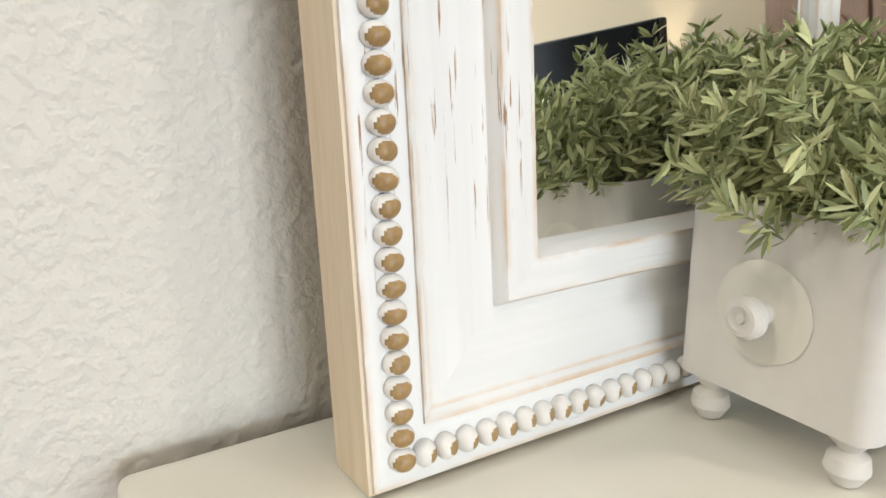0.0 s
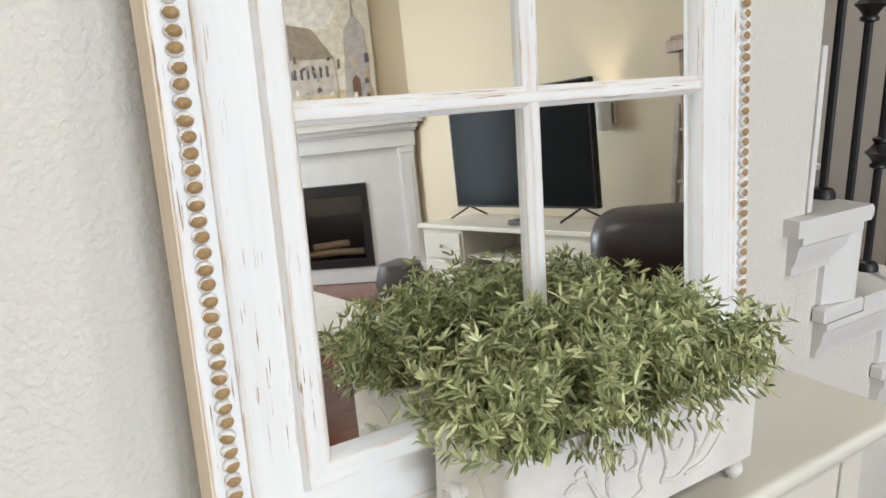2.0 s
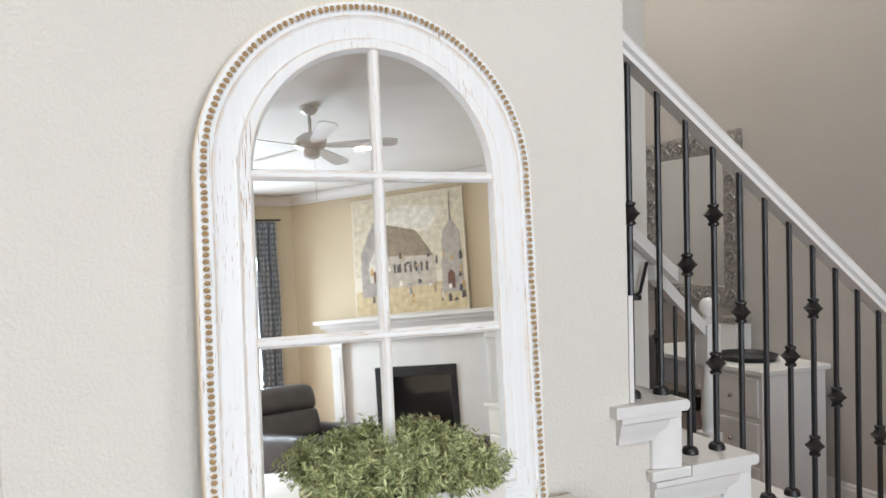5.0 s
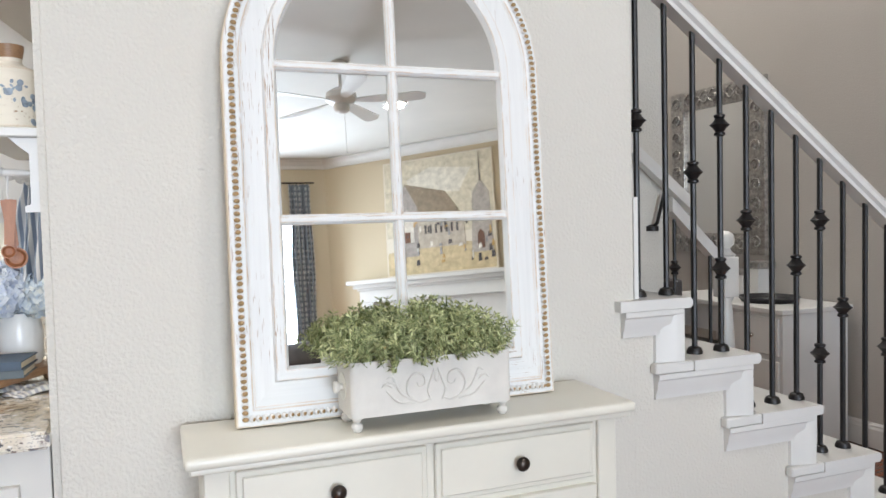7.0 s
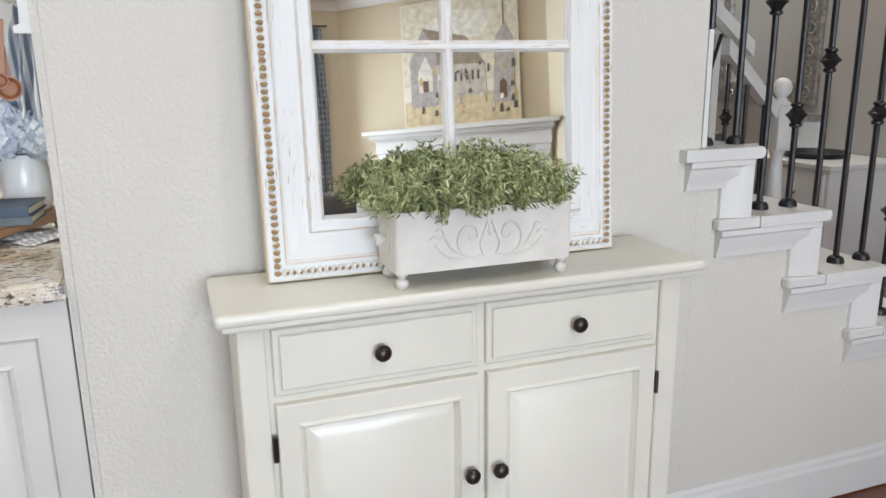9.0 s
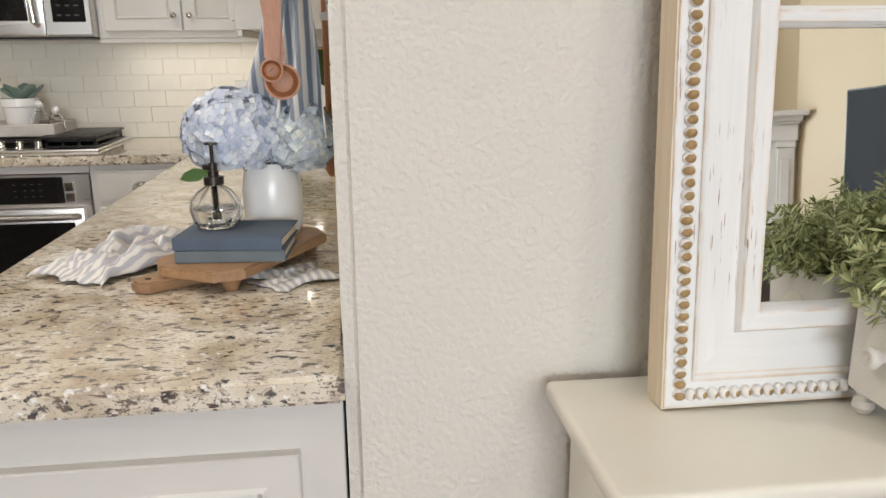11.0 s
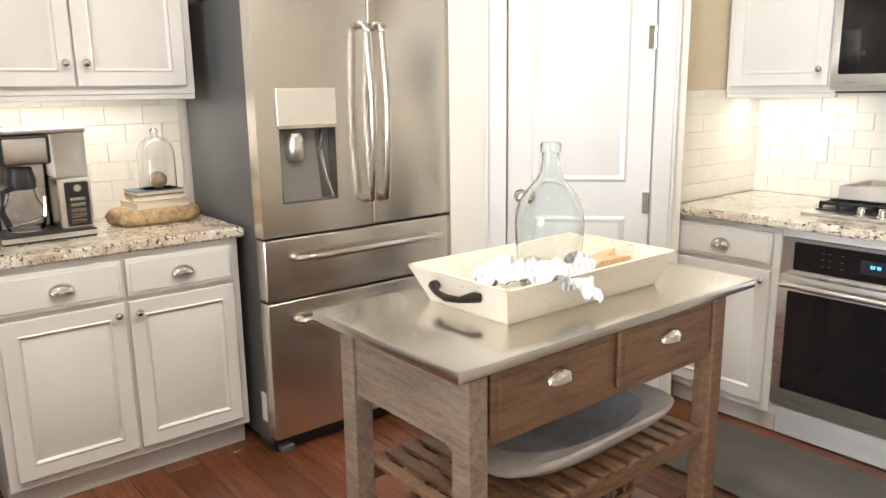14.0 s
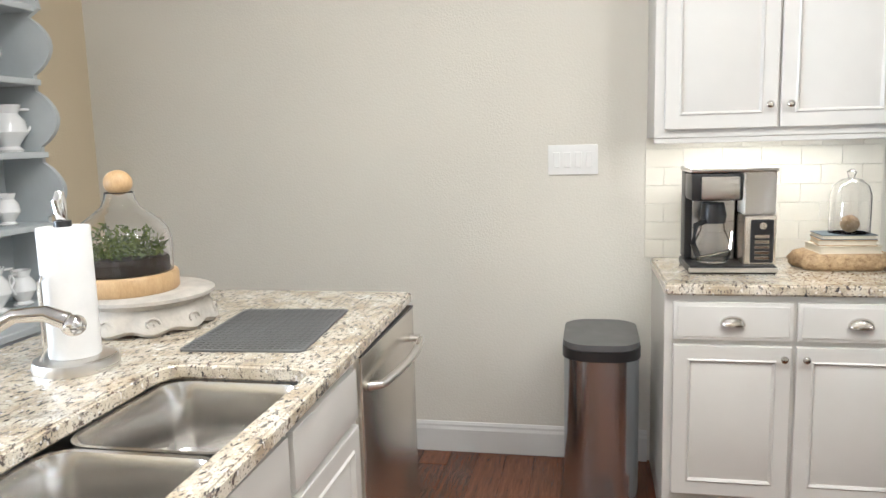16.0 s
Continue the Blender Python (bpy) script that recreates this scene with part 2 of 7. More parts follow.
M["spoon_wood"] = wood("cherry_spoon_wood", (0.30, 0.115, 0.045), (0.46, 0.20, 0.085), (12, 12, 2), 0.45, 7.0, 0.2)
M["pale_wood"] = wood("pale_turned_wood", (0.50, 0.32, 0.15), (0.68, 0.47, 0.25), (8, 8, 2), 0.45, 6.0, 0.2)
M["live_edge"] = wood("live_edge_wood", (0.15, 0.075, 0.03), (0.62, 0.45, 0.25), (5, 5, 7), 0.75, 9.0, 0.3)
# Both bowl colours are lightened to make up for daylight missing under the cart top.
M["dough_out"] = paint("grey_weathered_bowl", (0.52, 0.49, 0.45), 0.75, 0.16, 6, 60, 0.3, 0.002)
M["dough_in"] = paint("blue_grey_worn_bowl", (0.37, 0.38, 0.40), 0.7, 0.24, 4, 50, 0.25, 0.002)
M["tray_white"] = distressed("worn_cream_tray", (2, 20, 20), (0.72, 0.66, 0.55))
M["wicker"] = wood("wicker_cane", (0.16, 0.085, 0.035), (0.40, 0.25, 0.12), (5, 5, 5), 0.6, 20.0, 0.4)
M["tile"] = paint("cream_gloss_tile", (0.80, 0.765, 0.67), 0.16, 0.025, 6, 30, 0.04, 0.0006)
M["grout"] = paint("pale_grout", (0.79, 0.765, 0.69), 0.85, 0.05, 10, 200, 0.3)
M["rubber_mat"] = paint("grey_rubber_mat", (0.13, 0.13, 0.125), 0.75, 0.08, 10, 200, 0.3)
M["floor_mat"] = paint("dark_floor_mat", (0.095, 0.088, 0.075), 0.8, 0.12, 8, 260, 0.4)
M["paper"] = paint("white_paper_towel", (0.74, 0.73, 0.71), 0.95, 0.03, 20, 320, 0.4)
M["ceramic"] = paint("white_glazed_ceramic", (0.80, 0.795, 0.78), 0.22, 0.03, 5, 60, 0.03)
M["hutch_paint"] = paint("grey_blue_hutch_paint", (0.50, 0.53, 0.54), 0.5, 0.05, 5, 90, 0.1)
M["book_blue"] = paint("slate_blue_book_cloth", (0.085, 0.115, 0.16), 0.85, 0.1, 20, 500, 0.3)
M["book_grey"] = paint("grey_blue_book_cloth", (0.14, 0.165, 0.18), 0.85, 0.1, 20, 500, 0.3)
M["pages"] = paint("old_book_pages", (0.62, 0.56, 0.44), 0.9, 0.08, 4, 400, 0.3)
M["stone"] = paint("weathered_stone", (0.52, 0.48, 0.42), 0.9, 0.14, 14, 60, 0.5, 0.004)
M["moss"] = paint("green_moss", (0.055, 0.10, 0.025), 0.95, 0.3, 30, 200, 0.8, 0.006)
# Planting soil; also the dark of the paddle board's hole.
M["soil"] = paint("dark_soil_and_hole", (0.035, 0.025, 0.018), 0.95, 0.2, 30, 150, 0.6, 0.004)
M["linen"] = striped("striped_linen_cloth", (0.70, 0.68, 0.64), (0.44, 0.44, 0.47), 20, "X", 0.2)
M["towel"] = striped("blue_ticking_towel", (0.74, 0.73, 0.71), (0.25, 0.29, 0.36), 18.0, "X", 0.15)
M["silver_old"] = paint("tarnished_silver_frame", (0.46, 0.44, 0.41), 0.35, 0.3, 30, 90, 0.6, 0.005, 0.75)
M["leather_dark"] = paint("dark_brown_leather", (0.028, 0.022, 0.022), 0.36, 0.15, 8, 140, 0.3, 0.002)
M["leather_grey"] = paint("grey_leather", (0.075, 0.068, 0.070), 0.42, 0.12, 8, 140, 0.3, 0.002)
M["armoire"] = wood("pinkish_brown_armoire", (0.24, 0.15, 0.10), (0.38, 0.26, 0.19), (9, 9, 1), 0.5, 4.0, 0.1)
M["mirror"] = blank("mirror_silver", 0.015, 1.0)[0]
M["mirror"].node_tree.nodes["Principled BSDF"].inputs["Base Color"].default_value = (0.86, 0.87, 0.85, 1)
M["clear"] = glass("clear_glass")
M["aqua"] = glass("aqua_bottle_glass", (0.93, 0.975, 0.972))
M["warm_lamp"] = glow("warm_lamp_glow", (1.0, 0.78, 0.5), 14)
M["can_glow"] = glow("ceiling_can_glow", (1.0, 0.9, 0.75), 12)
M["led"] = glow("blue_led", (0.10, 0.45, 1.0), 2.0)
for k, lvl in (("tv_glass", 0.03), ("black_gloss", 0.35)):
    M[k].node_tree.nodes["Principled BSDF"].inputs["Specular IOR Level"].default_value = lvl
    M[k].node_tree.nodes["Principled BSDF"].inputs["Coat Weight"].default_value = 0.0
M["tray_panel"] = paint("pale_champagne_panel", (0.62, 0.58, 0.50), 0.35, 0.03, 5, 60, 0.02, 0.0003, 0.3)
M["succulent"] = paint("grey_green_succulent", (0.21, 0.29, 0.24), 0.6, 0.12, 12, 90, 0.1)


def leafy(name, a, c2, transl=0.15):
    m, nt, b = blank(name, 0.5)
    g = nt.nodes.new("ShaderNodeNewGeometry")
    c = ramp(nt, g.outputs["Random Per Island"], [(0.0, a), (0.55, tuple((p + q) / 2 for p, q in zip(a, c2))), (1.0, c2)])
    nt.links.new(c, b.inputs["Base Color"])
    b.inputs["Subsurface Weight"].default_value = 0.0
    return m


M["rosemary"] = leafy("rosemary_leaves", (0.155, 0.19, 0.065), (0.58, 0.60, 0.31))
M["hydrangea"] = leafy("blue_hydrangea_petals", (0.43, 0.49, 0.64), (0.74, 0.77, 0.80))
M["hydrangea_pale"] = leafy("pale_hydrangea_petals", (0.42, 0.50, 0.60), (0.72, 0.74, 0.70))
M["leaf"] = leafy("green_leaf", (0.04, 0.09, 0.02), (0.10, 0.18, 0.05))
M["moss_leaf"] = leafy("bright_moss", (0.07, 0.11, 0.02), (0.24, 0.30, 0.07))

# ------------------------------------------------------------ mesh helpers


def B():
    return bmesh.new()


def box(bm, x0, x1, y0, y1, z0, z1, bev=0.0, seg=2):
    vs = bmesh.ops.create_cube(bm, size=1)["verts"]
    for v in vs:
        v.co = (x0 + (v.co.x + 0.5) * (x1 - x0), y0 + (v.co.y + 0.5) * (y1 - y0), z0 + (v.co.z + 0.5) * (z1 - z0))
    if bev:
        bmesh.ops.bevel(bm, geom=list({e for v in vs for e in v.link_edges}), offset=bev, segments=seg, affect="EDGES", profile=0.6)
    return bm


def cyl(bm, p0, p1, r0, r1=None, n=16):
    p0, p1 = Vector(p0), Vector(p1)
    r1 = r0 if r1 is None else r1
    q = (p1 - p0).to_track_quat("Z", "Y").to_matrix().to_4x4()
    bmesh.ops.create_cone(bm, cap_ends=True, segments=n, radius1=r0, radius2=r1, depth=(p1 - p0).length, matrix=Matrix.Translation((p0 + p1) / 2) @ q)
    return bm


def ball(bm, c, r, s=(1, 1, 1), u=16, v=10):
    bmesh.ops.create_uvsphere(bm, u_segments=u, v_segments=v, radius=r, matrix=Matrix.Translation(c) @ Matrix.Diagonal((*s, 1)))
    return bm


def lathe(bm, prof, c=(0, 0, 0), n=28, sx=1.0, sy=1.0):
    rings = []
    for r, z in prof:
        if r < 1e-6:
            rings.append([bm.verts.new((c[0], c[1], c[2] + z))])
        else:
            rings.append([bm.verts.new((c[0] + sx * r * math.cos(2 * math.pi * i / n), c[1] + sy * r * math.sin(2 * math.pi * i / n), c[2] + z)) for i in range(n)])
    for a, b in zip(rings, rings[1:]):
        for i in range(n):
            j = (i + 1) % n
            if len(a) == 1 and len(b) == 1:
                continue
            if len(a) == 1:
                bm.faces.new((a[0], b[i], b[j]))
            elif len(b) == 1:
                bm.faces.new((a[i], a[j], b[0]))
            else:
                bm.faces.new((a[i], a[j], b[j], b[i]))
    for ring, flip in ((rings[0], True), (rings[-1], False)):
        if len(ring) > 2:
            bm.faces.new(ring[::-1] if flip else ring)
    bmesh.ops.recalc_face_normals(bm, faces=bm.faces)
    return bm


def shell(prof, t):
    """A thin-walled profile: out along prof and back t inside it."""
    return prof + [(max(0.001, r - t), z - (t if k == len(prof) - 1 else 0)) for k, (r, z) in reversed(list(enumerate(prof)))] + prof[:1]


def prism(bm, pts, axis, a, b):
    """Extrude a polygon given in the two other axes (in x, y, z order) along axis from a to b."""
    def put(p, t):
        return {"x": (t, p[0], p[1]), "y": (p[0], t, p[1]), "z": (p[0], p[1], t)}[axis]
    lo, hi = [bm.verts.new(put(p, a)) for p in pts], [bm.verts.new(put(p, b)) for p in pts]
    fs = [bm.faces.new(lo), bm.faces.new(hi[::-1])]
    n = len(pts)
    for i in range(n):
        fs.append(bm.faces.new((lo[i], hi[i], hi[(i + 1) % n], lo[(i + 1) % n])))
    bmesh.ops.recalc_face_normals(bm, faces=fs)
    return bm


def tube(bm, pts, r, n=8, closed=False):
    pts = [Vector(p) for p in pts]
    rad = r if isinstance(r, (list, tuple)) else [r] * len(pts)
    rings, up = [], Vector((0.13, 0.21, 0.97))
    for i, p in enumerate(pts):
        a, b = pts[max(i - 1, 0)], pts[min(i + 1, len(pts) - 1)]
        if closed:
            a, b = pts[i - 1], pts[(i + 1) % len(pts)]
        d = (b - a).normalized()
        u = d.cross(up).normalized()
        w = d.cross(u)
        rings.append([bm.verts.new(p + rad[i] * (u * math.cos(2 * math.pi * k / n) + w * math.sin(2 * math.pi * k / n))) for k in range(n)])
    pairs = list(zip(rings, rings[1:])) + ([(rings[-1], rings[0])] if closed else [])
    for a, b in pairs:
        for k in range(n):
            bm.faces.new((a[k], a[(k + 1) % n], b[(k + 1) % n], b[k]))
    if not closed:
        bm.faces.new(rings[0][::-1]), bm.faces.new(rings[-1])
    bmesh.ops.recalc_face_normals(bm, faces=bm.faces)
    return bm


def raised(bm, x0, x1, z0, z1, y, rail=0.05, depth=0.012, front=-1, slope=0.028):
    """A cabinet door lying on a plane of y, its front towards front * y: one skin with a sunk groove and a raised field."""
    x0, x1 = sorted((x0, x1))
    rows = ((0, 0), (0, 0.0165), (0.0025, 0.019), (rail - 0.006, 0.019), (rail, 0.0235), (rail + 0.008, 0.0105), (rail + 0.012 + slope, 0.0225))
    rings = [[bm.verts.new((x, y + d * front, z)) for x, z in ((x0 + o, z0 + o), (x1 - o, z0 + o), (x1 - o, z1 - o), (x0 + o, z1 - o))] for o, d in rows]
    fs = [bm.faces.new((p[i], p[(i + 1) % 4], q[(i + 1) % 4], q[i])) for p, q in zip(rings, rings[1:]) for i in range(4)]
    fs += [bm.faces.new(rings[0]), bm.faces.new(rings[-1])]
    bmesh.ops.recalc_face_normals(bm, faces=fs)
    return bm


def mesh_of(name, bm, mats, smooth=True):
    for f in bm.faces:
        f.smooth = smooth
    if smooth:
        for e in bm.edges:
            if len(e.link_faces) == 2 and e.calc_face_angle(0) > 0.6:
                e.smooth = False
    me = bpy.data.meshes.new(name)
    bm.to_mesh(me)
    bm.free()
    for m in mats if isinstance(mats, (list, tuple)) else [mats]:
        me.materials.append(m)
    return me


def part(name, bm, material, parent=None, label="", smooth=True):
    ob = new(name, mesh_of(name, bm, material, smooth))
    ob.parent = parent
    return tagged(ob, label)


def piece(name, me, parent, m):
    ob = new(name, me)
    ob.parent = parent
    ob.matrix_basis = m
    return ob


def thing(name, m, label, category, group="", kind=""):
    ob = new(name)
    ob.empty_display_size = 0.1
    ob.matrix_basis = m
    return tagged(ob, label, category, group, kind)


def structure(name, bm, material, label="", smooth=False):
    return tagged(part(name, bm, material, None, label, smooth), kind="structure")


def strips(name, verts, faces, material, parent=None, label=""):
    """A mesh straight from arrays, for leaves and petals."""
    me = bpy.data.meshes.new(name)
    me.from_pydata(verts, [], faces)
    me.materials.append(material)
    me.polygons.foreach_set("use_smooth", [True] * len(faces))
    ob = new(name, me)
    ob.parent = parent
    return tagged(ob, label)


def leaf_blades(rng, base, way, length, width, out_v, out_f, curl=0.3):
    """One slim leaf of four quads folded along its middle."""
    d = Vector(way).normalized()
    s = d.cross(Vector((rng.uniform(-1, 1), rng.uniform(-1, 1), rng.uniform(-1, 1)))).normalized()
    n = d.cross(s)
    b = Vector(base)
    i = len(out_v)
    for t, w in ((0.0, 0.25), (0.45, 1.0), (0.8, 0.7), (1.0, 0.06)):
        mid = b + d * (length * t) + n * (curl * length * t * t)
        out_v += [tuple(mid - s * (width * w / 2) + n * (width * w * 0.18)), tuple(mid), tuple(mid + s * (width * w / 2) + n * (width * w * 0.18))]
    for k in range(3):
        a = i + 3 * k
        out_f += [(a, a + 1, a + 4, a + 3), (a + 1, a + 2, a + 5, a + 4)]

# ------------------------------------------------------------ the shell
CEIL = 3.05
WY = 0.92          # front of the wall with the arched mirror
XE = 0.60          # its end by the kitchen

structure("floor", box(B(), -3.3, 4.7, -6.6, 4.1, -0.12, -0.006), M["floor_wood"], "dark reddish-brown wooden plank floor")
HALL = 5.4         # ceiling of the stairwell
bm = box(B(), -3.3, 4.7, -6.6, 1.04, CEIL, CEIL + 0.12)
structure("ceiling", box(bm, -3.3, 0.66, 1.04, 4.1, CEIL, CEIL + 0.12), M["ceiling"], "flat off-white painted ceiling")
structure("ceiling_hall", box(B(), 0.58, 4.7, 0.90, 4.1, HALL, HALL + 0.1), M["ceiling"])
structure("wall_stairwell", box(B(), 0.6, 4.62, 0.93, 1.03, CEIL + 0.121, HALL), M["wall_grey"])
structure("wall_soffit", prism(B(), [(0.599, 1.85), (0.599, CEIL - 0.001), (-0.90, CEIL - 0.001)], "y", WY, 2.06), M["wall"], "greige sloping soffit under the stairs above the counter")

bm = box(B(), XE, 2.063, WY, 1.04, 0, CEIL)
bmesh.ops.bevel(bm, geom=[e for e in bm.edges if all(abs(v.co.x - XE) < 1e-5 for v in e.verts) and abs(e.verts[0].co.z - e.verts[1].co.z) > 1], offset=0.019, segments=5, affect="EDGES")
structure("wall_mirror", bm, M["wall"], "greige orange-peel wall with a rounded corner", True)
structure("wall_right", box(B(), XE + 0.004, 0.72, 1.04, 3.92, 0, HALL), M["wall"])
structure("wall_oven", box(B(), -3.24, 0.72, 3.92, 4.04, 0, CEIL), M["wall_tan"])
structure("wall_left", box(B(), -3.24, -3.12, -1.885, 3.92, 0, CEIL), M["wall_k"], "plain greige kitchen wall")
structure("wall_alcove", box(B(), -3.12, -2.36, 2.56, 2.66, 0, CEIL), M["wall_k"])
structure("wall_return", box(B(), -1.83, -1.735, 3.20, 3.92, 0, CEIL), M["wall_tan"])
structure("wall_nook", box(B(), -3.24, -1.2, -2.0, -1.885, 0, CEIL), M["wall_tan"], "tan wall behind the hutch")
structure("wall_west", box(B(), -1.32, -1.2, -6.4, -2.0, 0, CEIL), M["wall_tan"])
structure("wall_hall", box(B(), 0.72, 4.5, 3.98, 4.1, 0, HALL), M["wall_grey"])


def holed_wall(name, axis, a, b, lo, hi, holes, material, label=""):
    """A wall along axis from a to b, lo to hi thick, with holes (start, end, sill, head)."""
    bm = B()
    at = a
    for s, e, sill, head in holes:
        spans = [(at, s, 0, CEIL), (s, e, 0, sill), (s, e, head, CEIL)]
        at = e
        for p, q, z0, z1 in spans:
            if q > p and z1 > z0:
                box(bm, *((p, q, lo, hi) if axis == "x" else (lo, hi, p, q)), z0, z1)
    box(bm, *((at, b, lo, hi) if axis == "x" else (lo, hi, at, b)), 0, CEIL)
    return structure(name, bm, material, label)


holed_wall("wall_south", "x", -1.32, 4.7, -6.52, -6.4, [(-0.7, 0.5, 0.35, 2.35), (0.85, 2.35, 0.35, 2.35)], M["wall_tan"], "tan living room wall with windows")
structure("wall_hall_east", box(B(), 4.5, 4.62, 0.9, 4.1, 0, HALL), M["wall_grey"], "warm grey hall wall")
structure("wall_east", box(B(), 4.5, 4.62, -6.4, 0.9, 0, CEIL), M["wall_tan"], "cream living room wall")


def window(name, m, w, h):
    """Sash window, its sill at the origin, seen from -y."""
    win = thing(name, m, "white-framed double-hung window with daylight behind", "window", "", "structure")
    bm = B()
    for x0, x1, z0, z1 in ((0, 0.05, 0, h), (w - 0.05, w, 0, h), (0.05, w - 0.05, 0, 0.05), (0.05, w - 0.05, h - 0.05, h), (0.05, w - 0.05, h / 2 - 0.025, h / 2 + 0.025)):
        box(bm, x0, x1, 0.03, 0.09, z0, z1, 0.004, 1)
    part("window_frame", bm, M["trim"], win)
    for z0, z1 in ((0.05, h / 2 - 0.025), (h / 2 + 0.025, h - 0.05)):
        g = part("pane", box(B(), 0.05, w - 0.05, 0.058, 0.062, z0, z1), M["clear"], win)
        g.visible_shadow = False
    part("window_sill", box(B(), -0.04, w + 0.04, -0.05, 0.03, -0.03, 0.0, 0.005), M["trim"], win)
    return win


# window_1 is out of view, its place assumed for the daylight.
window("window_1", pose(-0.7, -6.4, 0.35, 0, 0, 0) @ Matrix.Scale(-1, 4, (0, 1, 0)), 1.2, 2.0)
window("window_2", pose(0.85, -6.4, 0.35, 0, 0, 0) @ Matrix.Scale(-1, 4, (0, 1, 0)), 1.5, 2.0)

# crown and base mouldings
CROWN = [(0, 0), (0.10, 0), (0.10, -0.02), (0.07, -0.03), (0.03, -0.075), (0.025, -0.11), (0, -0.11)]
structure("crown_south", prism(B(), [(-6.4 + a, CEIL + b - 0.001) for a, b in CROWN], "x", -1.2, 2.75), M["trim"])
structure("crown_east", prism(B(), [(4.5 - a, CEIL + b - 0.001) for a, b in CROWN], "y", -4.5, 0.915), M["trim"])
BASE = [(0, 0), (0.016, 0), (0.016, 0.105), (0.011, 0.118), (0.011, 0.128), (0.005, 0.14), (0, 0.14)]
structure("baseboard_left", prism(B(), [(-3.12 + a, b) for a, b in BASE], "y", -1.88, 0.71), M["trim"], "tall white moulded baseboard")
structure("baseboard_stairs", prism(B(), [(WY - a, b) for a, b in BASE], "x", 1.86, 3.60), M["trim"], "tall white moulded baseboard")
structure("baseboard_mirror", prism(B(), [(WY - a, b) for a, b in BASE], "x", XE + 0.03, 0.855), M["trim"])
structure("baseboard_return", prism(B(), [(3.20 - a, b) for a, b in BASE], "x", -1.846, -1.736), M["trim"])
structure("baseboard_east", prism(B(), [(4.5 - a, b) for a, b in BASE], "y", 0.6, 3.97), M["trim"])

# ------------------------------------------------------------ pantry wall and door, set across the corner
DIAG = pose(-1.76, 3.114, 0, 0, 0, 225)
dw = thing("wall_pantry", DIAG, "greige wall set diagonally across the kitchen corner", "wall", "", "structure")
for x0, x1, z0 in ((-0.13, -0.004, 0), (0.614, 0.86, 0), (-0.004, 0.614, 2.043)):
    part("wall_panel", box(B(), x0, x1, -0.11, 0, z0, CEIL), M["wall_k"], dw)
bm = B()
for o, w in ((0.0, 0.075), (0.075, 0.014)):
    pr = 0.016 if w > 0.05 else 0.026
    box(bm, -0.004 - o - w, -0.004 - o, 0.0, pr, 0, 2.043 + o + w, 0.003, 1)
    box(bm, 0.614 + o, 0.614 + o + w, 0.0, pr, 0, 2.043 + o + w, 0.003, 1)
    box(bm, -0.004 - o, 0.614 + o, 0.0, pr, 2.043 + o, 2.043 + o + w, 0.003, 1)
part("door_casing", bm, M["trim"], dw)
pd = thing("door_1", DIAG, "closed white two-panel pantry door", "door", "", "structure")
bm = B()
box(bm, 0.0, 0.61, -0.045, -0.012, 0.008, 2.04, 0.002, 1)


def sunk(bm, x0, x1, z0, z1, y):
    """Raised moulding frame and field upon a door face at y, facing +y."""
    def ring(o1, o2, ya, yb):
        p = [[bm.verts.new((x, yy, z)) for x, z in ((x0 + o, z0 + o), (x1 - o, z0 + o), (x1 - o, z1 - o), (x0 + o, z1 - o))] for o, yy in ((o1, ya), (o2, yb))]
        return p[1], [bm.faces.new((p[0][i], p[1][i], p[1][(i + 1) % 4], p[0][(i + 1) % 4])) for i in range(4)]
    q, f1 = ring(0.0, 0.012, y, y + 0.009)
    q, f2 = ring(0.012, 0.03, y + 0.009, y + 0.001)
    q, f3 = ring(0.03, 0.06, y + 0.001, y + 0.008)
    f = f1 + f2 + f3 + [bm.faces.new(q)]
    bmesh.ops.recalc_face_normals(bm, faces=f)


leaf = part("door_leaf", bm, M["trim"], pd)
for z0, z1 in ((1.02, 1.92), (0.20, 0.87)):
    bm = B()
    sunk(bm, 0.10, 0.51, z0, z1, -0.0115)
    part("panel", bm, M["trim"], leaf)
bm = cyl(B(), (0.55, -0.012, 0.96), (0.55, 0.03, 0.96), 0.011)
cyl(bm, (0.55, -0.012, 0.96), (0.55, -0.004, 0.96), 0.03)
ball(bm, (0.55, 0.045, 0.96), 0.027, (1, 0.8, 1))
part("door_handle", bm, M["nickel"], pd, "satin nickel round knob")
for z in (0.25, 0.93, 1.62):
    bm = cyl(B(), (0.003, -0.004, z - 0.045), (0.003, -0.004, z + 0.045), 0.007, n=10)
    box(bm, 0.003, 0.03, -0.0118, -0.009, z - 0.045, z + 0.045)
    part("hinge", bm, M["nickel"], pd)

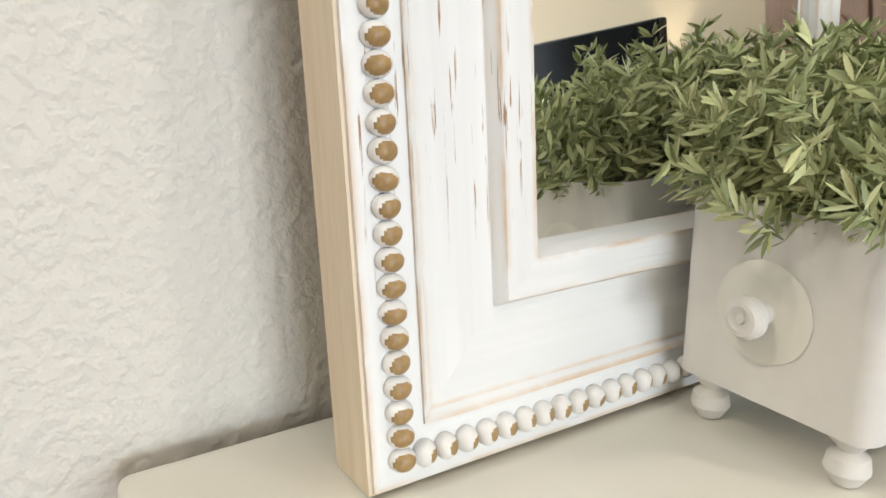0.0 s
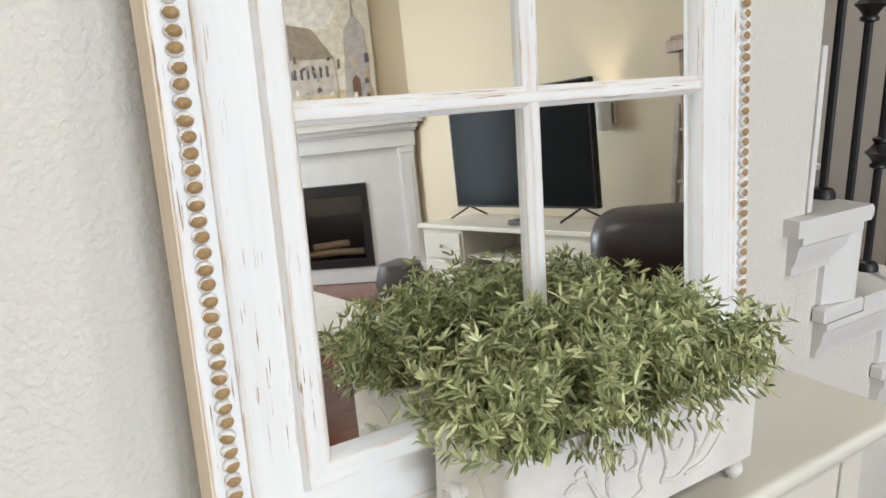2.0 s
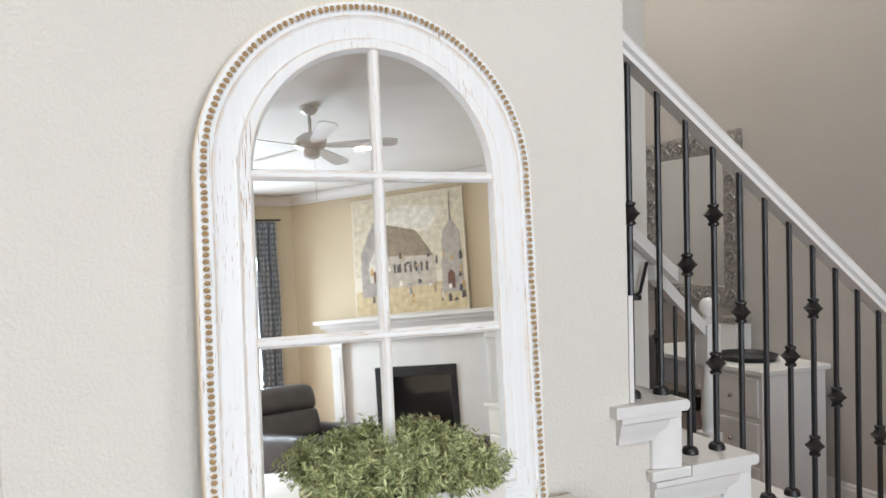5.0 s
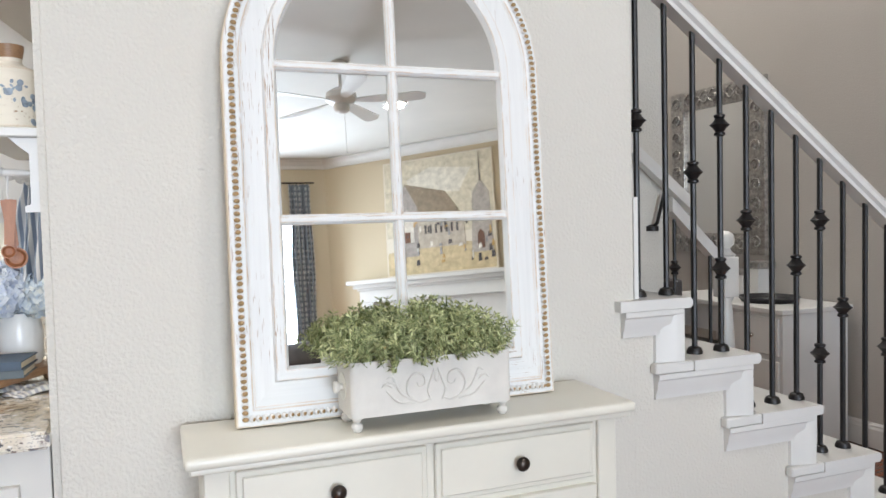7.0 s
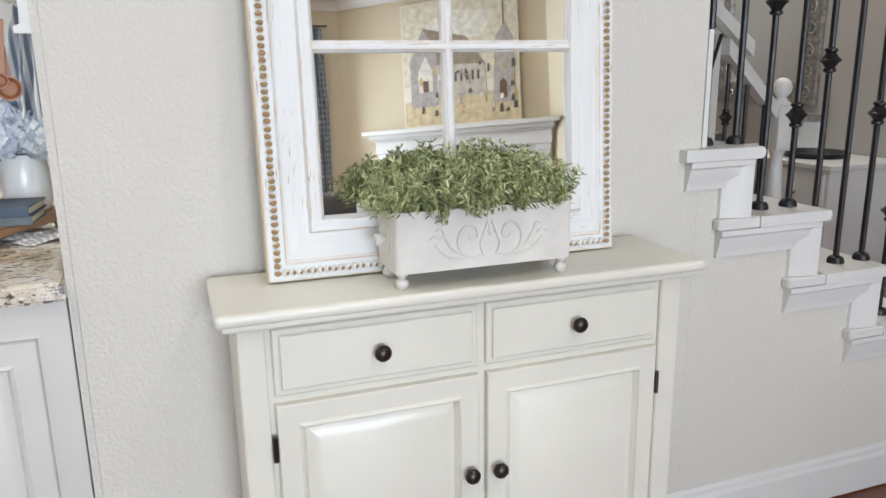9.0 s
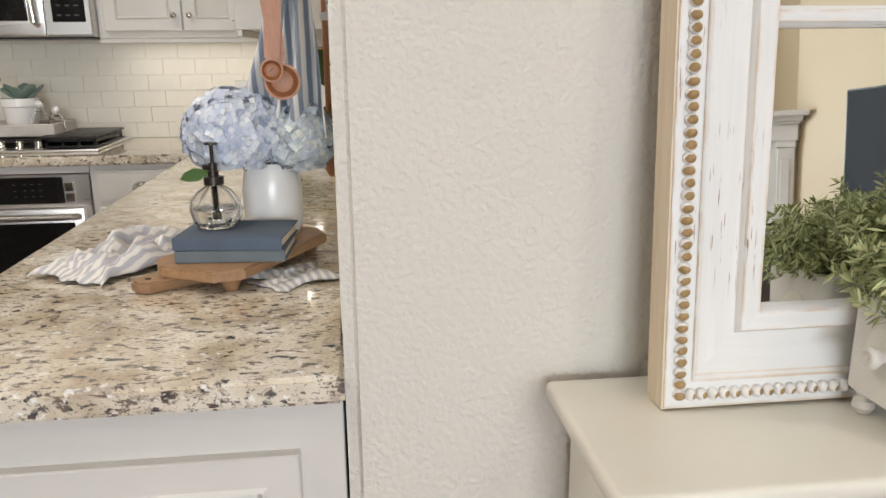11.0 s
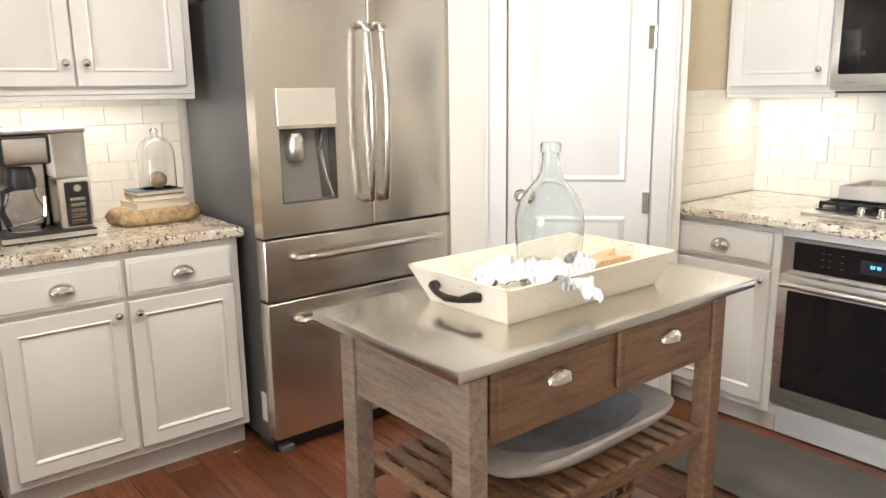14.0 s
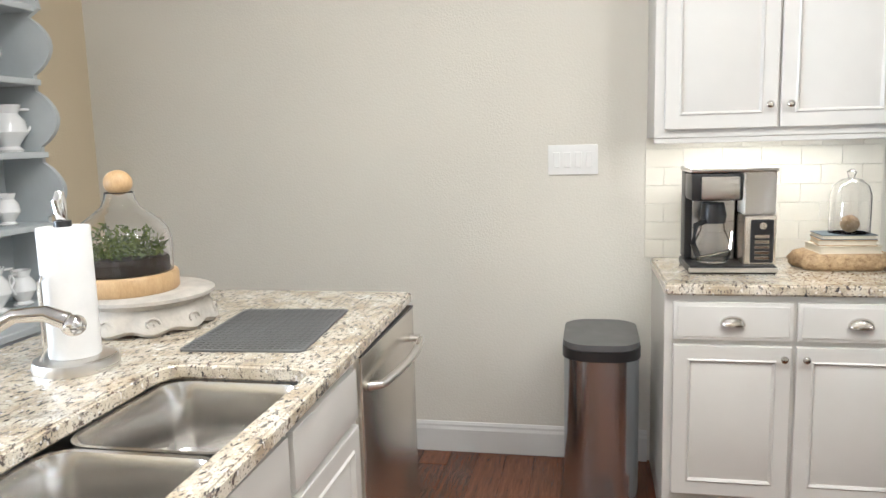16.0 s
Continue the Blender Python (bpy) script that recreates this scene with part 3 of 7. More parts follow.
# ------------------------------------------------------------ stairs
RISE, RUN, X6 = 0.183, 0.2475, 2.243   # the sixth tread's nosing is at X6
stairs = thing("staircase", pose(X6, WY, 0), "white-trimmed staircase with pale treads rising behind the wall", "stairs")
for i in range(1, 9):
    nx, z = (6 - i) * RUN, RISE * i
    bm = B()
    prism(bm, [(nx - RUN + 0.005, z - 0.03), (nx - 0.008, z - 0.03), (nx, z - 0.022), (nx, z - 0.008), (nx - 0.008, z), (nx - RUN + 0.005, z)], "y", -0.03 if i < 7 else 0.13, 1.04)
    part("tread", bm, M["trim"], stairs, "pale painted stair tread")
    part("riser", box(B(), nx - 0.04, nx - 0.028, 0.1205, 1.03, z - RISE, z - 0.03), M["trim"], stairs)
    if i < 7:
        part("stair_wall", box(B(), nx - RUN - 0.0285 if i < 6 else 2.0635 - X6, nx - 0.0285, 0.0, 0.12, 0.0, z - 0.031), M["wall"], stairs, "greige wall under the stairs")
        bm = B()
        zt, xr = z - 0.031, nx - 0.028
        prof = [(0.0, 0), (-0.028, 0), (-0.028, -0.014), (-0.022, -0.02), (-0.018, -0.045), (-0.011, -0.06), (-0.011, -0.072), (0.0, -0.075)]
        xl = nx - RUN + 0.012 if i == 6 else nx - RUN - 0.028 - 0.100
        prism(bm, [(p, zt + q) for p, q in prof], "x", xl + 0.012, xr)
        if i < 6:
            box(bm, xl, nx - RUN + 0.004, -0.030, -0.0005, z - 0.030, z, 0.004, 1)
        if i > 1:
            zb = z - RISE + 0.001
            prism(bm, [(xr - 0.088, 0.0), (xr - 0.086, -0.010), (xr - 0.072, -0.011), (xr - 0.060, -0.017), (xr - 0.038, -0.019), (xr - 0.030, -0.025), (xr, -0.027), (xr, 0.0)], "z", zb, zt - 0.012)
        part("stair_bracket", bm, M["trim"], stairs, "white moulded stair bracket")
part("corner_bead", box(B(), 2.064 - X6, 2.078 - X6, -0.004, 0.119, 1.10, 1.385), M["trim"], stairs)


def knot(bm, x, y, z):
    lathe(bm, [(0.008, -0.034), (0.017, -0.030), (0.017, -0.024), (0.0125, -0.020), (0.021, -0.008), (0.030, 0.0), (0.021, 0.008), (0.0125, 0.020), (0.017, 0.024), (0.017, 0.030), (0.008, 0.034)], (x, y, z), 12)


rail = thing("stair_railing", pose(X6, WY, 0), "white handrail on black wrought-iron balusters", "railing")
X3 = 2.321
for k in range(1, 15):
    x = X3 + 0.0998 * (k - 3)
    i = max(1, 6 - max(0, math.ceil((x - X6) / RUN - 1e-6)))
    z0 = RISE * i
    s = 0.74 * (x - X3)
    bm = cyl(B(), (x - X6, 0.06, z0), (x - X6, 0.06, 1.875 - s), 0.0085, n=8)
    bal = part("baluster", bm, M["iron"], rail)
    for zk in ((1.457,) if k % 2 else (1.672, 1.240) if k % 4 == 0 else ()):
        bm = B()
        knot(bm, x - X6, 0.06, zk - s)
        part("baluster_knot", bm, M["iron"], bal)
    bm = lathe(B(), [(0.024, 0), (0.024, 0.008), (0.019, 0.018), (0.010, 0.022)], (x - X6, 0.06, z0), 14)
    part("baluster_shoe", bm, M["iron"], bal)
bm = B()
xa, xb = 2.065 - X6, 3.60 - X6
za, zb = 1.865 - 0.74 * (2.065 - X3), 1.865 - 0.74 * (3.60 - X3)
RP = [(0.035, 0.0), (0.085, 0.0), (0.087, 0.014), (0.098, 0.022), (0.100, 0.040), (0.092, 0.056), (0.080, 0.068), (0.060, 0.073), (0.040, 0.068), (0.028, 0.056), (0.020, 0.040), (0.022, 0.022), (0.033, 0.014)]
ends = [[bm.verts.new((x, y, z + h)) for y, h in RP] for x, z in ((xa, za), (xb, zb))]
for j in range(len(RP)):
    k = (j + 1) % len(RP)
    bm.faces.new((ends[0][j], ends[0][k], ends[1][k], ends[1][j]))
bm.faces.new(ends[0][::-1]), bm.faces.new(ends[1])
bmesh.ops.recalc_face_normals(bm, faces=bm.faces)
part("handrail", bm, M["trim"], rail, "white painted handrail")

# far side of the flight: wall with its own rail, newel post
structure("wall_stair_far", box(B(), 0.72, 2.98, 1.97, 2.07, 0, HALL), M["wall"])
far = thing("far_stair_railing", pose(3.33, 1.98, 0), "white stair rail with a turned newel post", "railing")


def bar(bm, p, q, w, h):
    """A bar of w by h along x and z from p to q."""
    vs = [[bm.verts.new((x, y + dy, z + dz)) for dy, dz in ((-w / 2, 0), (w / 2, 0), (w / 2, h), (-w / 2, h))] for x, y, z in (p, q)]
    for j in range(4):
        bm.faces.new((vs[0][j], vs[0][(j + 1) % 4], vs[1][(j + 1) % 4], vs[1][j]))
    bm.faces.new(vs[0][::-1]), bm.faces.new(vs[1])
    bmesh.ops.recalc_face_normals(bm, faces=bm.faces)


bm = B()
bar(bm, (-0.35, -0.035, 1.34), (-0.03, 0.0, 1.06), 0.055, 0.065)
part("handrail", bm, M["trim"], far)
bm = B()
bar(bm, (-1.2, -0.055, 2.10), (-0.24, -0.055, 1.33), 0.05, 0.06)
part("wall_rail", bm, M["trim"], far)
bm = tube(B(), [(-0.425, -0.012, 1.27), (-0.425, -0.05, 1.29), (-0.39, -0.055, 1.42)], 0.008)
lathe(bm, [(0.03, -0.02), (0.03, 0.0), (0.012, 0.008)], (-0.425, -0.012, 1.275), 12)
part("rail_bracket", bm, M["iron"], far)
bm = box(B(), -0.042, 0.042, -0.042, 0.042, 0.36, 0.62, 0.004, 1)
box(bm, -0.042, 0.042, -0.042, 0.042, 0.93, 1.12, 0.004, 1)
lathe(bm, [(0.036, 0.62), (0.028, 0.65), (0.038, 0.70), (0.030, 0.85), (0.024, 0.90), (0.036, 0.93)], (0, 0, 0), 16)
lathe(bm, [(0.04, 1.12), (0.046, 1.13), (0.026, 1.145), (0.02, 1.16), (0.036, 1.18), (0.041, 1.20), (0.034, 1.225), (0.016, 1.24), (0, 1.243)], (0, 0, 0), 18)
box(bm, -0.05, 0.05, -0.05, 0.05, 0.0, 0.36)
part("newel_post", bm, M["trim"], far, "white turned newel post with a ball finial")
for x in (-0.31, -0.21, -0.11):
    z = 1.34 + (x + 0.35) / 0.32 * -0.28
    bal = part("baluster", cyl(B(), (x, -0.02, 0.3), (x, -0.02, z), 0.0085, n=8), M["iron"], far)
    if x == -0.31:
        bm = B()
        knot(bm, x, -0.02, z - 0.22)
        part("baluster_knot", bm, M["iron"], bal)
box(bm := B(), -0.42, 0.1, -0.08, 0.1, 0.0, 0.3)
part("curb", bm, M["trim"], far)

# hall beyond the stairs: ornate mirror and white desk on the grey wall
om = thing("ornate_mirror", pose(4.497, 3.36, 1.62, 0, 0, 90), "tall mirror in a carved tarnished-silver frame", "mirror")
bm = B()
W2, H2 = 0.46, 0.58
for x0, x1, z0, z1 in ((-W2, -W2 + 0.14, -H2, H2), (W2 - 0.14, W2, -H2, H2), (-W2 + 0.14, W2 - 0.14, H2 - 0.14, H2), (-W2 + 0.14, W2 - 0.14, -H2, -H2 + 0.14)):
    box(bm, x0, x1, 0.0, 0.035, z0, z1, 0.008)
part("frame", bm, M["silver_old"], om)
for sx, cx, cz, vert in ((1, -W2 + 0.07, 0, 1), (1, W2 - 0.07, 0, 1), (1, 0, H2 - 0.07, 0), (1, 0, -H2 + 0.07, 0)):
    for j in range(-4, 5):
        bm, pts = B(), []
        for a in range(15):
            ang, r = a * 0.55, 0.05 - a * 0.003
            u, w = r * math.cos(ang), r * math.sin(ang)
            pts.append((cx + (u if vert else w + j * 0.085), 0.04, cz + (w + j * 0.125 if vert else u)))
        if abs(j) < 4 or vert:
            tube(bm, pts, 0.007, 6)
            part("carving", bm, M["silver_old"], om)
part("glass", box(B(), -W2 + 0.13, W2 - 0.13, 0.006, 0.012, -H2 + 0.13, H2 - 0.13), M["mirror"], om)

desk = thing("white_desk", pose(4.48, 2.72, 0, 0, 0, 90), "white painted hall desk with drawers and hutch boxes", "desk")
bm = box(B(), -0.46, 0.62, 0.0, 0.52, 0.76, 0.79, 0.004, 1)
part("desk_top", bm, M["trim"], desk)
part("pedestal", box(B(), -0.44, -0.04, 0.02, 0.50, 0.0, 0.76, 0.003, 1), M["trim"], desk)
for z in (0.05, 0.29, 0.53):
    d = part("drawer", box(B(), -0.42, -0.06, 0.50, 0.515, z, z + 0.21, 0.004, 1), M["trim"], desk)
    part("handle", ball(B(), (-0.24, 0.53, z + 0.1), 0.014), M["nickel"], d)
for x in (0.54, 0.58):
    part("leg", box(B(), x, x + 0.035, 0.03 + (x - 0.54) * 10, 0.07 + (x - 0.54) * 10, 0.0, 0.76), M["trim"], desk)
part("apron", box(B(), -0.04, 0.58, 0.46, 0.48, 0.60, 0.755), M["trim"], desk)
tr = thing("desk_tray", pose(4.22, 2.62, 0.79), "round black tray on the desk", "tray")
part("tray_body", lathe(B(), [(0, 0.004), (0.15, 0.004), (0.17, 0.03), (0.175, 0.03), (0.155, 0.0), (0, 0.0)], (0, 0, 0), 28), M["black"], tr)
for cx, cz, w, h in ((3.02, 0.79, 0.18, 0.16), (2.86, 0.79, 0.12, 0.22)):
    bx = thing("desk_box", pose(4.38, cx, cz), "small white storage box on the desk", "box")
    part("box_body", box(B(), -0.07, 0.07, -w / 2, w / 2, 0, h * 0.8, 0.004, 1), M["trim"], bx)
    part("lid", box(B(), -0.075, 0.075, -w / 2 - 0.005, w / 2 + 0.005, h * 0.8, h, 0.004, 1), M["silver_old"], bx)
ch = thing("grey_chair", pose(4.0, 3.15, 0), "grey-violet upholstered chair at the desk", "chair")
part("seat", box(B(), -0.2, 0.2, -0.22, 0.22, 0.42, 0.5, 0.03, 3), M["leather_grey"], ch)
part("backrest", box(B(), -0.22, -0.15, -0.22, 0.22, 0.5, 0.92, 0.03, 3), M["leather_grey"], ch)
for x in (-0.17, 0.17):
    for y in (-0.18, 0.18):
        part("leg", cyl(B(), (x, y, 0), (x, y, 0.42), 0.014, 0.02, 10), M["trim"], ch)

# ------------------------------------------------------------ dresser
DX0, DX1, DY0, DZ = 0.857, 1.862, 0.626, 0.900
dresser = thing("dresser", pose(DX0, WY - 0.02, 0), "cream painted dresser with drawers and panelled doors", "dresser")
W, D = DX1 - DX0, DY0 - (WY - 0.02)   # depth runs towards -y
bm = B()
box(bm, 0.0, W, D, 0.0, DZ - 0.024, DZ, 0.011, 5)
box(bm, 0.010, W - 0.010, D + 0.010, 0.0, DZ - 0.036, DZ - 0.022, 0.006, 3)
part("dresser_top", bm, M["cream"], dresser)
bm = box(B(), 0.038, W - 0.038, D + 0.045, -0.005, 0.07, DZ - 0.034, 0.002, 1)
part("dresser_body", bm, M["cream"], dresser)
for x0, x1 in ((0.035, 0.085), (W - 0.085, W - 0.035)):
    part("corner_post", box(B(), x0, x1, D + 0.035, -0.006, 0.0, DZ - 0.036, 0.003, 1), M["cream"], dresser)
mid = W / 2
yf = D + 0.045
for s, (x0, x1) in enumerate(((0.095, mid - 0.009), (mid + 0.009, W - 0.095))):
    bm = box(B(), x0, x1, yf - 0.010, yf, 0.725, 0.855, 0.003, 1)
    box(bm, x0 + 0.012, x1 - 0.012, yf - 0.0155, yf - 0.010, 0.737, 0.843, 0.003, 1)
    d = part("drawer", bm, M["cream"], dresser)
    kx = (x0 + x1) / 2
    part("knob", ball(cyl(B(), (kx, yf - 0.0155, 0.79), (kx, yf - 0.03, 0.79), 0.006), (kx, yf - 0.034, 0.79), 0.0165, (1, 0.7, 1)), M["dark_bronze"], d, "dark bronze round knob")
    bm = raised(B(), x0, x1, 0.09, 0.71, yf, 0.045, 0.012, -1, 0.022)
    d = part("door", bm, M["cream"], dresser)
    kx = x1 - 0.022 if s == 0 else x0 + 0.022
    part("knob", ball(cyl(B(), (kx, yf - 0.019, 0.50), (kx, yf - 0.034, 0.50), 0.006), (kx, yf - 0.038, 0.50), 0.0165, (1, 0.7, 1)), M["dark_bronze"], d)
    for z in (0.60, 0.18):
        hx = x0 - 0.006 if s == 0 else x1 + 0.006
        part("hinge", cyl(B(), (hx, yf - 0.016, z), (hx, yf - 0.016, z + 0.05), 0.005, n=8), M["dark_bronze"], d)

# ------------------------------------------------------------ arched mirror, leaning on the wall
LEAN_M = 3.9
HW, ZS, MT = 0.383, 0.790, 0.045     # half width, springing height, thickness
mirror = thing("arched_mirror", pose(1.353, 0.838, DZ, -LEAN_M), "arched distressed-white windowpane mirror with beaded frame, leaning on the wall", "mirror")


def arch_pts(d, n=36):
    r = HW - d
    d = d + 0.007 if d > 0.08 else d
    pts = [(-r, d), (-r, ZS)]
    pts += [(-r * math.cos(math.pi * a / n), ZS + r * math.sin(math.pi * a / n)) for a in range(1, n)]
    return pts + [(r, ZS), (r, d)]


def arch_ring(bm, d0, d1, yf0, yf1, yb, sides=(True, True)):
    """Front face from inset d0 (at yf0) to d1 (at yf1), with walls back to yb."""
    o, i = arch_pts(d0), arch_pts(d1)
    vo, vi = [bm.verts.new((x, yf0, z)) for x, z in o], [bm.verts.new((x, yf1, z)) for x, z in i]
    bo, bi = [bm.verts.new((x, yb, z)) for x, z in o], [bm.verts.new((x, yb, z)) for x, z in i]
    n = len(o)
    fs = []
    for k in range(n):
        j = (k + 1) % n
        fs.append(bm.faces.new((vo[k], vo[j], vi[j], vi[k])))
        fs.append(bm.faces.new((vo[j], vo[k], bo[k], bo[j])))
        fs.append(bm.faces.new((vi[k], vi[j], bi[j], bi[k])))
        fs.append(bm.faces.new((bo[k], bo[j], bi[j], bi[k])))
    bmesh.ops.recalc_face_normals(bm, faces=fs)


def split_rail(bm):
    """Give the bottom rail's faces the second material."""
    for f in bm.faces:
        c = f.calc_center_median()
        if c.z < 0.135 and abs(c.x) < HW - c.z - 0.0005:
            f.material_index = 1
    return bm


bm = B()
arch_ring(bm, 0.0, 0.014, -MT + 0.002, -MT + 0.002, 0.0)
part("backing", bm, [M["frame_side"], M["frame_side"]], mirror, "bare tan edge of the frame")
bm = B()
arch_ring(bm, 0.002, 0.036, -MT - 0.001, -MT - 0.001, -0.002)
part("bead_channel", split_rail(bm), [M["white_v"], M["white_h"]], mirror)
bm = B()
arch_ring(bm, 0.034, 0.040, -MT - 0.003, -MT + 0.001, -0.002)
arch_ring(bm, 0.040, 0.086, -MT + 0.001, -MT + 0.001, -0.002)
part("frame_board", split_rail(bm), [M["white_v"], M["white_h"]], mirror)
bm = B()
arch_ring(bm, 0.084, 0.088, -MT - 0.001, -MT - 0.009, -0.002)
arch_ring(bm, 0.088, 0.109, -MT - 0.009, -MT - 0.009, -0.002)
arch_ring(bm, 0.109, 0.116, -MT - 0.009, -MT + 0.004, -0.002)
part("sash", split_rail(bm), [M["white_v"], M["white_h"]], mirror)
GX = HW - 0.114
Z1, Z2, MUN = 0.443, 0.786, 0.0115     # levels of the two cross bars
bm = B()
prism(bm, [(-MUN, -MT + 0.012), (-MUN, -MT - 0.001), (-MUN + 0.006, -MT - 0.007), (MUN - 0.006, -MT - 0.007), (MUN, -MT - 0.001), (MUN, -MT + 0.012)], "z", 0.125, ZS + HW - 0.111)
part("muntin", bm, M["white_v"], mirror)
for z in (Z1, Z2):
    bm = B()
    prism(bm, [(-MT + 0.012, z - MUN), (-MT - 0.001, z - MUN), (-MT - 0.0075, z - MUN + 0.006), (-MT - 0.0075, z + MUN - 0.006), (-MT - 0.001, z + MUN), (-MT + 0.012, z + MUN)], "x", -GX - 0.004, GX + 0.004)
    part("muntin", bm, M["white_h"], mirror)
YG = -MT + 0.006
for s in (-1, 1):
    for z0, z1 in ((0.11, Z1), (Z1, Z2)):
        bm = B()
        vs = [bm.verts.new((x, YG, z)) for x, z in ((0, z0), (s * (GX + 0.01), z0), (s * (GX + 0.01), z1), (0, z1))]
        bm.faces.new(vs if s > 0 else vs[::-1])
        part("pane", bm, M["mirror"], mirror, "mirror pane", False)
    bm = B()
    r = GX + 0.01
    pts = [(0, Z2), (s * r, Z2)] + [(s * r * math.cos(math.pi / 2 * a / 18), ZS + r * math.sin(math.pi / 2 * a / 18)) for a in range(19)]
    vs = [bm.verts.new((x, YG, z)) for x, z in pts]
    bm.faces.new(vs if s > 0 else vs[::-1])
    part("pane", bm, M["mirror"], mirror, "mirror pane", False)
part("back_panel", box(B(), -GX - 0.02, GX + 0.02, YG + 0.004, -0.004, 0.09, ZS), M["frame_side"], mirror)

bm = B()
ball(bm, (0, 0, 0), 0.0074, (1.05, 0.95, 0.92), 28, 18)
for f in bm.faces:
    c = f.calc_center_median()
    f.material_index = 1 if (-c.y > 0.0012 and ((c.z + 0.0003) / 0.0050) ** 2 + ((c.x + 0.0004) / 0.0064) ** 2 < 1) else 0
bead_mesh = mesh_of("bead", bm, [M["white_v"], M["bead_tan"]])
bm = B()
ball(bm, (0, 0, 0), 0.0074, (0.92, 0.95, 1.05), 28, 18)
for f in bm.faces:
    c = f.calc_center_median()
    f.material_index = 1 if (-c.y > 0.0014 and ((c.x - 0.0035) / 0.0034) ** 2 + ((c.z + 0.001) / 0.0042) ** 2 < 1) else 0
bead_low = mesh_of("bead", bm, [M["white_v"], M["bead_tan"]])
rng = random.Random(3)
d, pitch = 0.0185, 0.01365
r = HW - d
spots = []
n_side = int((ZS - d) / pitch)
for k in range(n_side + 1):
    for s in (-1, 1):
        spots.append((s * r, d + k * (ZS - d) / n_side, 0 if s < 0 else 0))
n_arc = int(math.pi * r / pitch)
for k in range(1, n_arc):
    a = math.pi * k / n_arc
    spots.append((-r * math.cos(a), ZS + r * math.sin(a), math.degrees(a)))
n_bot = int(2 * r / pitch)
bead_at = [(bead_mesh, x, z, a) for x, z, a in spots] + [(bead_low, -r + 2 * r * k / n_bot, d, 0) for k in range(1, n_bot)]
for me, x, z, a in bead_at:
    piece("bead", me, mirror, pose(x, -MT - 0.0035, z, rng.uniform(-14, 14), a + rng.uniform(-8, 8), rng.uniform(-16, 16)))

# ------------------------------------------------------------ kitchen: counters
def slab(name, pts, label, hole=None):
    """A slab from an outline in x and y, with an optional outline cut out, edges rounded."""
    bm = B()
    if hole is None:
        prism(bm, pts, "z", 0.875, 0.915)
    else:
        for z in (0.875, 0.915):
            loops = []
            for lp in (pts, hole):
                vs = [bm.verts.new((x, y, z)) for x, y in lp]
                loops += [bm.edges.new((vs[i], vs[(i + 1) % len(vs)])) for i in range(len(vs))]
            bmesh.ops.triangle_fill(bm, edges=loops, use_beauty=True)
        bm.verts.ensure_lookup_table()
        n1, n2 = len(pts), len(hole)
        lo, hi = list(bm.verts)[:n1 + n2], list(bm.verts)[n1 + n2:]
        for off, n in ((0, n1), (n1, n2)):
            for i in range(n):
                a, b = off + i, off + (i + 1) % n
                bm.faces.new((lo[a], lo[b], hi[b], hi[a]))
        bmesh.ops.recalc_face_normals(bm, faces=bm.faces)
    rim = [e for e in bm.edges if len(e.link_faces) == 2 and e.calc_face_angle(0) > 1.2 and abs(e.verts[0].co.z - e.verts[1].co.z) < 1e-6]
    bmesh.ops.bevel(bm, geom=rim, offset=0.007, segments=3, affect="EDGES")
    return tagged(part(name, bm, M["granite"], None, label), category="countertop")


slab("granite_countertop", [(-0.055, 0.912), (XE, 0.912), (XE, 3.918), (-1.72, 3.918), (-1.72, 3.222), (-0.055, 3.222)], "polished speckled cream granite countertop in an L along the walls")
slab("granite_countertop", [(-3.118, 0.715), (-2.53, 0.722), (-2.53, 1.605), (-3.118, 1.605)], "speckled granite countertop over the coffee station cabinet")
SK = (-1.475, -0.63, -0.555, -0.178)      # sink cut-out


def rounded(x0, x1, y0, y1, r, n=5):
    pts = []
    for cx, cy, a0 in ((x1 - r, y1 - r, 0), (x0 + r, y1 - r, 90), (x0 + r, y0 + r, 180), (x1 - r, y0 + r, 270)):
        pts += [(cx + r * math.cos(radians(a0 + 90 * k / n)), cy + r * math.sin(radians(a0 + 90 * k / n))) for k in range(n + 1)]
    return pts


slab("granite_countertop", [(-2.352, -1.1), (-0.28, -1.1), (-0.28, -0.095), (-2.352, -0.150)], "speckled granite peninsula countertop around a double sink", rounded(*SK, 0.06))


def cup_pull(bm, x, y, z, out):
    """A bin pull on a face at y, opening downwards; out is the way it stands off."""
    n, m = 16, 6
    rows = [[bm.verts.new((x + 0.042 * math.cos(math.pi * i / n), y + out * (0.001 + 0.026 * math.sin(math.pi * i / n) ** 0.7 * math.sin(math.pi / 2 * j / m)), z + 0.034 * math.sin(math.pi * i / n) ** 0.8 * math.cos(math.pi / 2 * j / m))) for i in range(n + 1)] for j in range(m + 1)]
    for a, b in zip(rows, rows[1:]):
        for i in range(n):
            bm.faces.new((a[i], a[i + 1], b[i + 1], b[i]))
    bmesh.ops.remove_doubles(bm, verts=bm.verts, dist=1e-5)
    bmesh.ops.solidify(bm, geom=bm.faces[:], thickness=0.002)
    return bm


def knob(bm, x, y, z, out, r=0.014):
    cyl(bm, (x, y, z), (x, y + out * 0.018, z), 0.005, n=10)
    return ball(bm, (x, y + out * 0.022, z), r, (1, 0.7, 1), 14, 8)


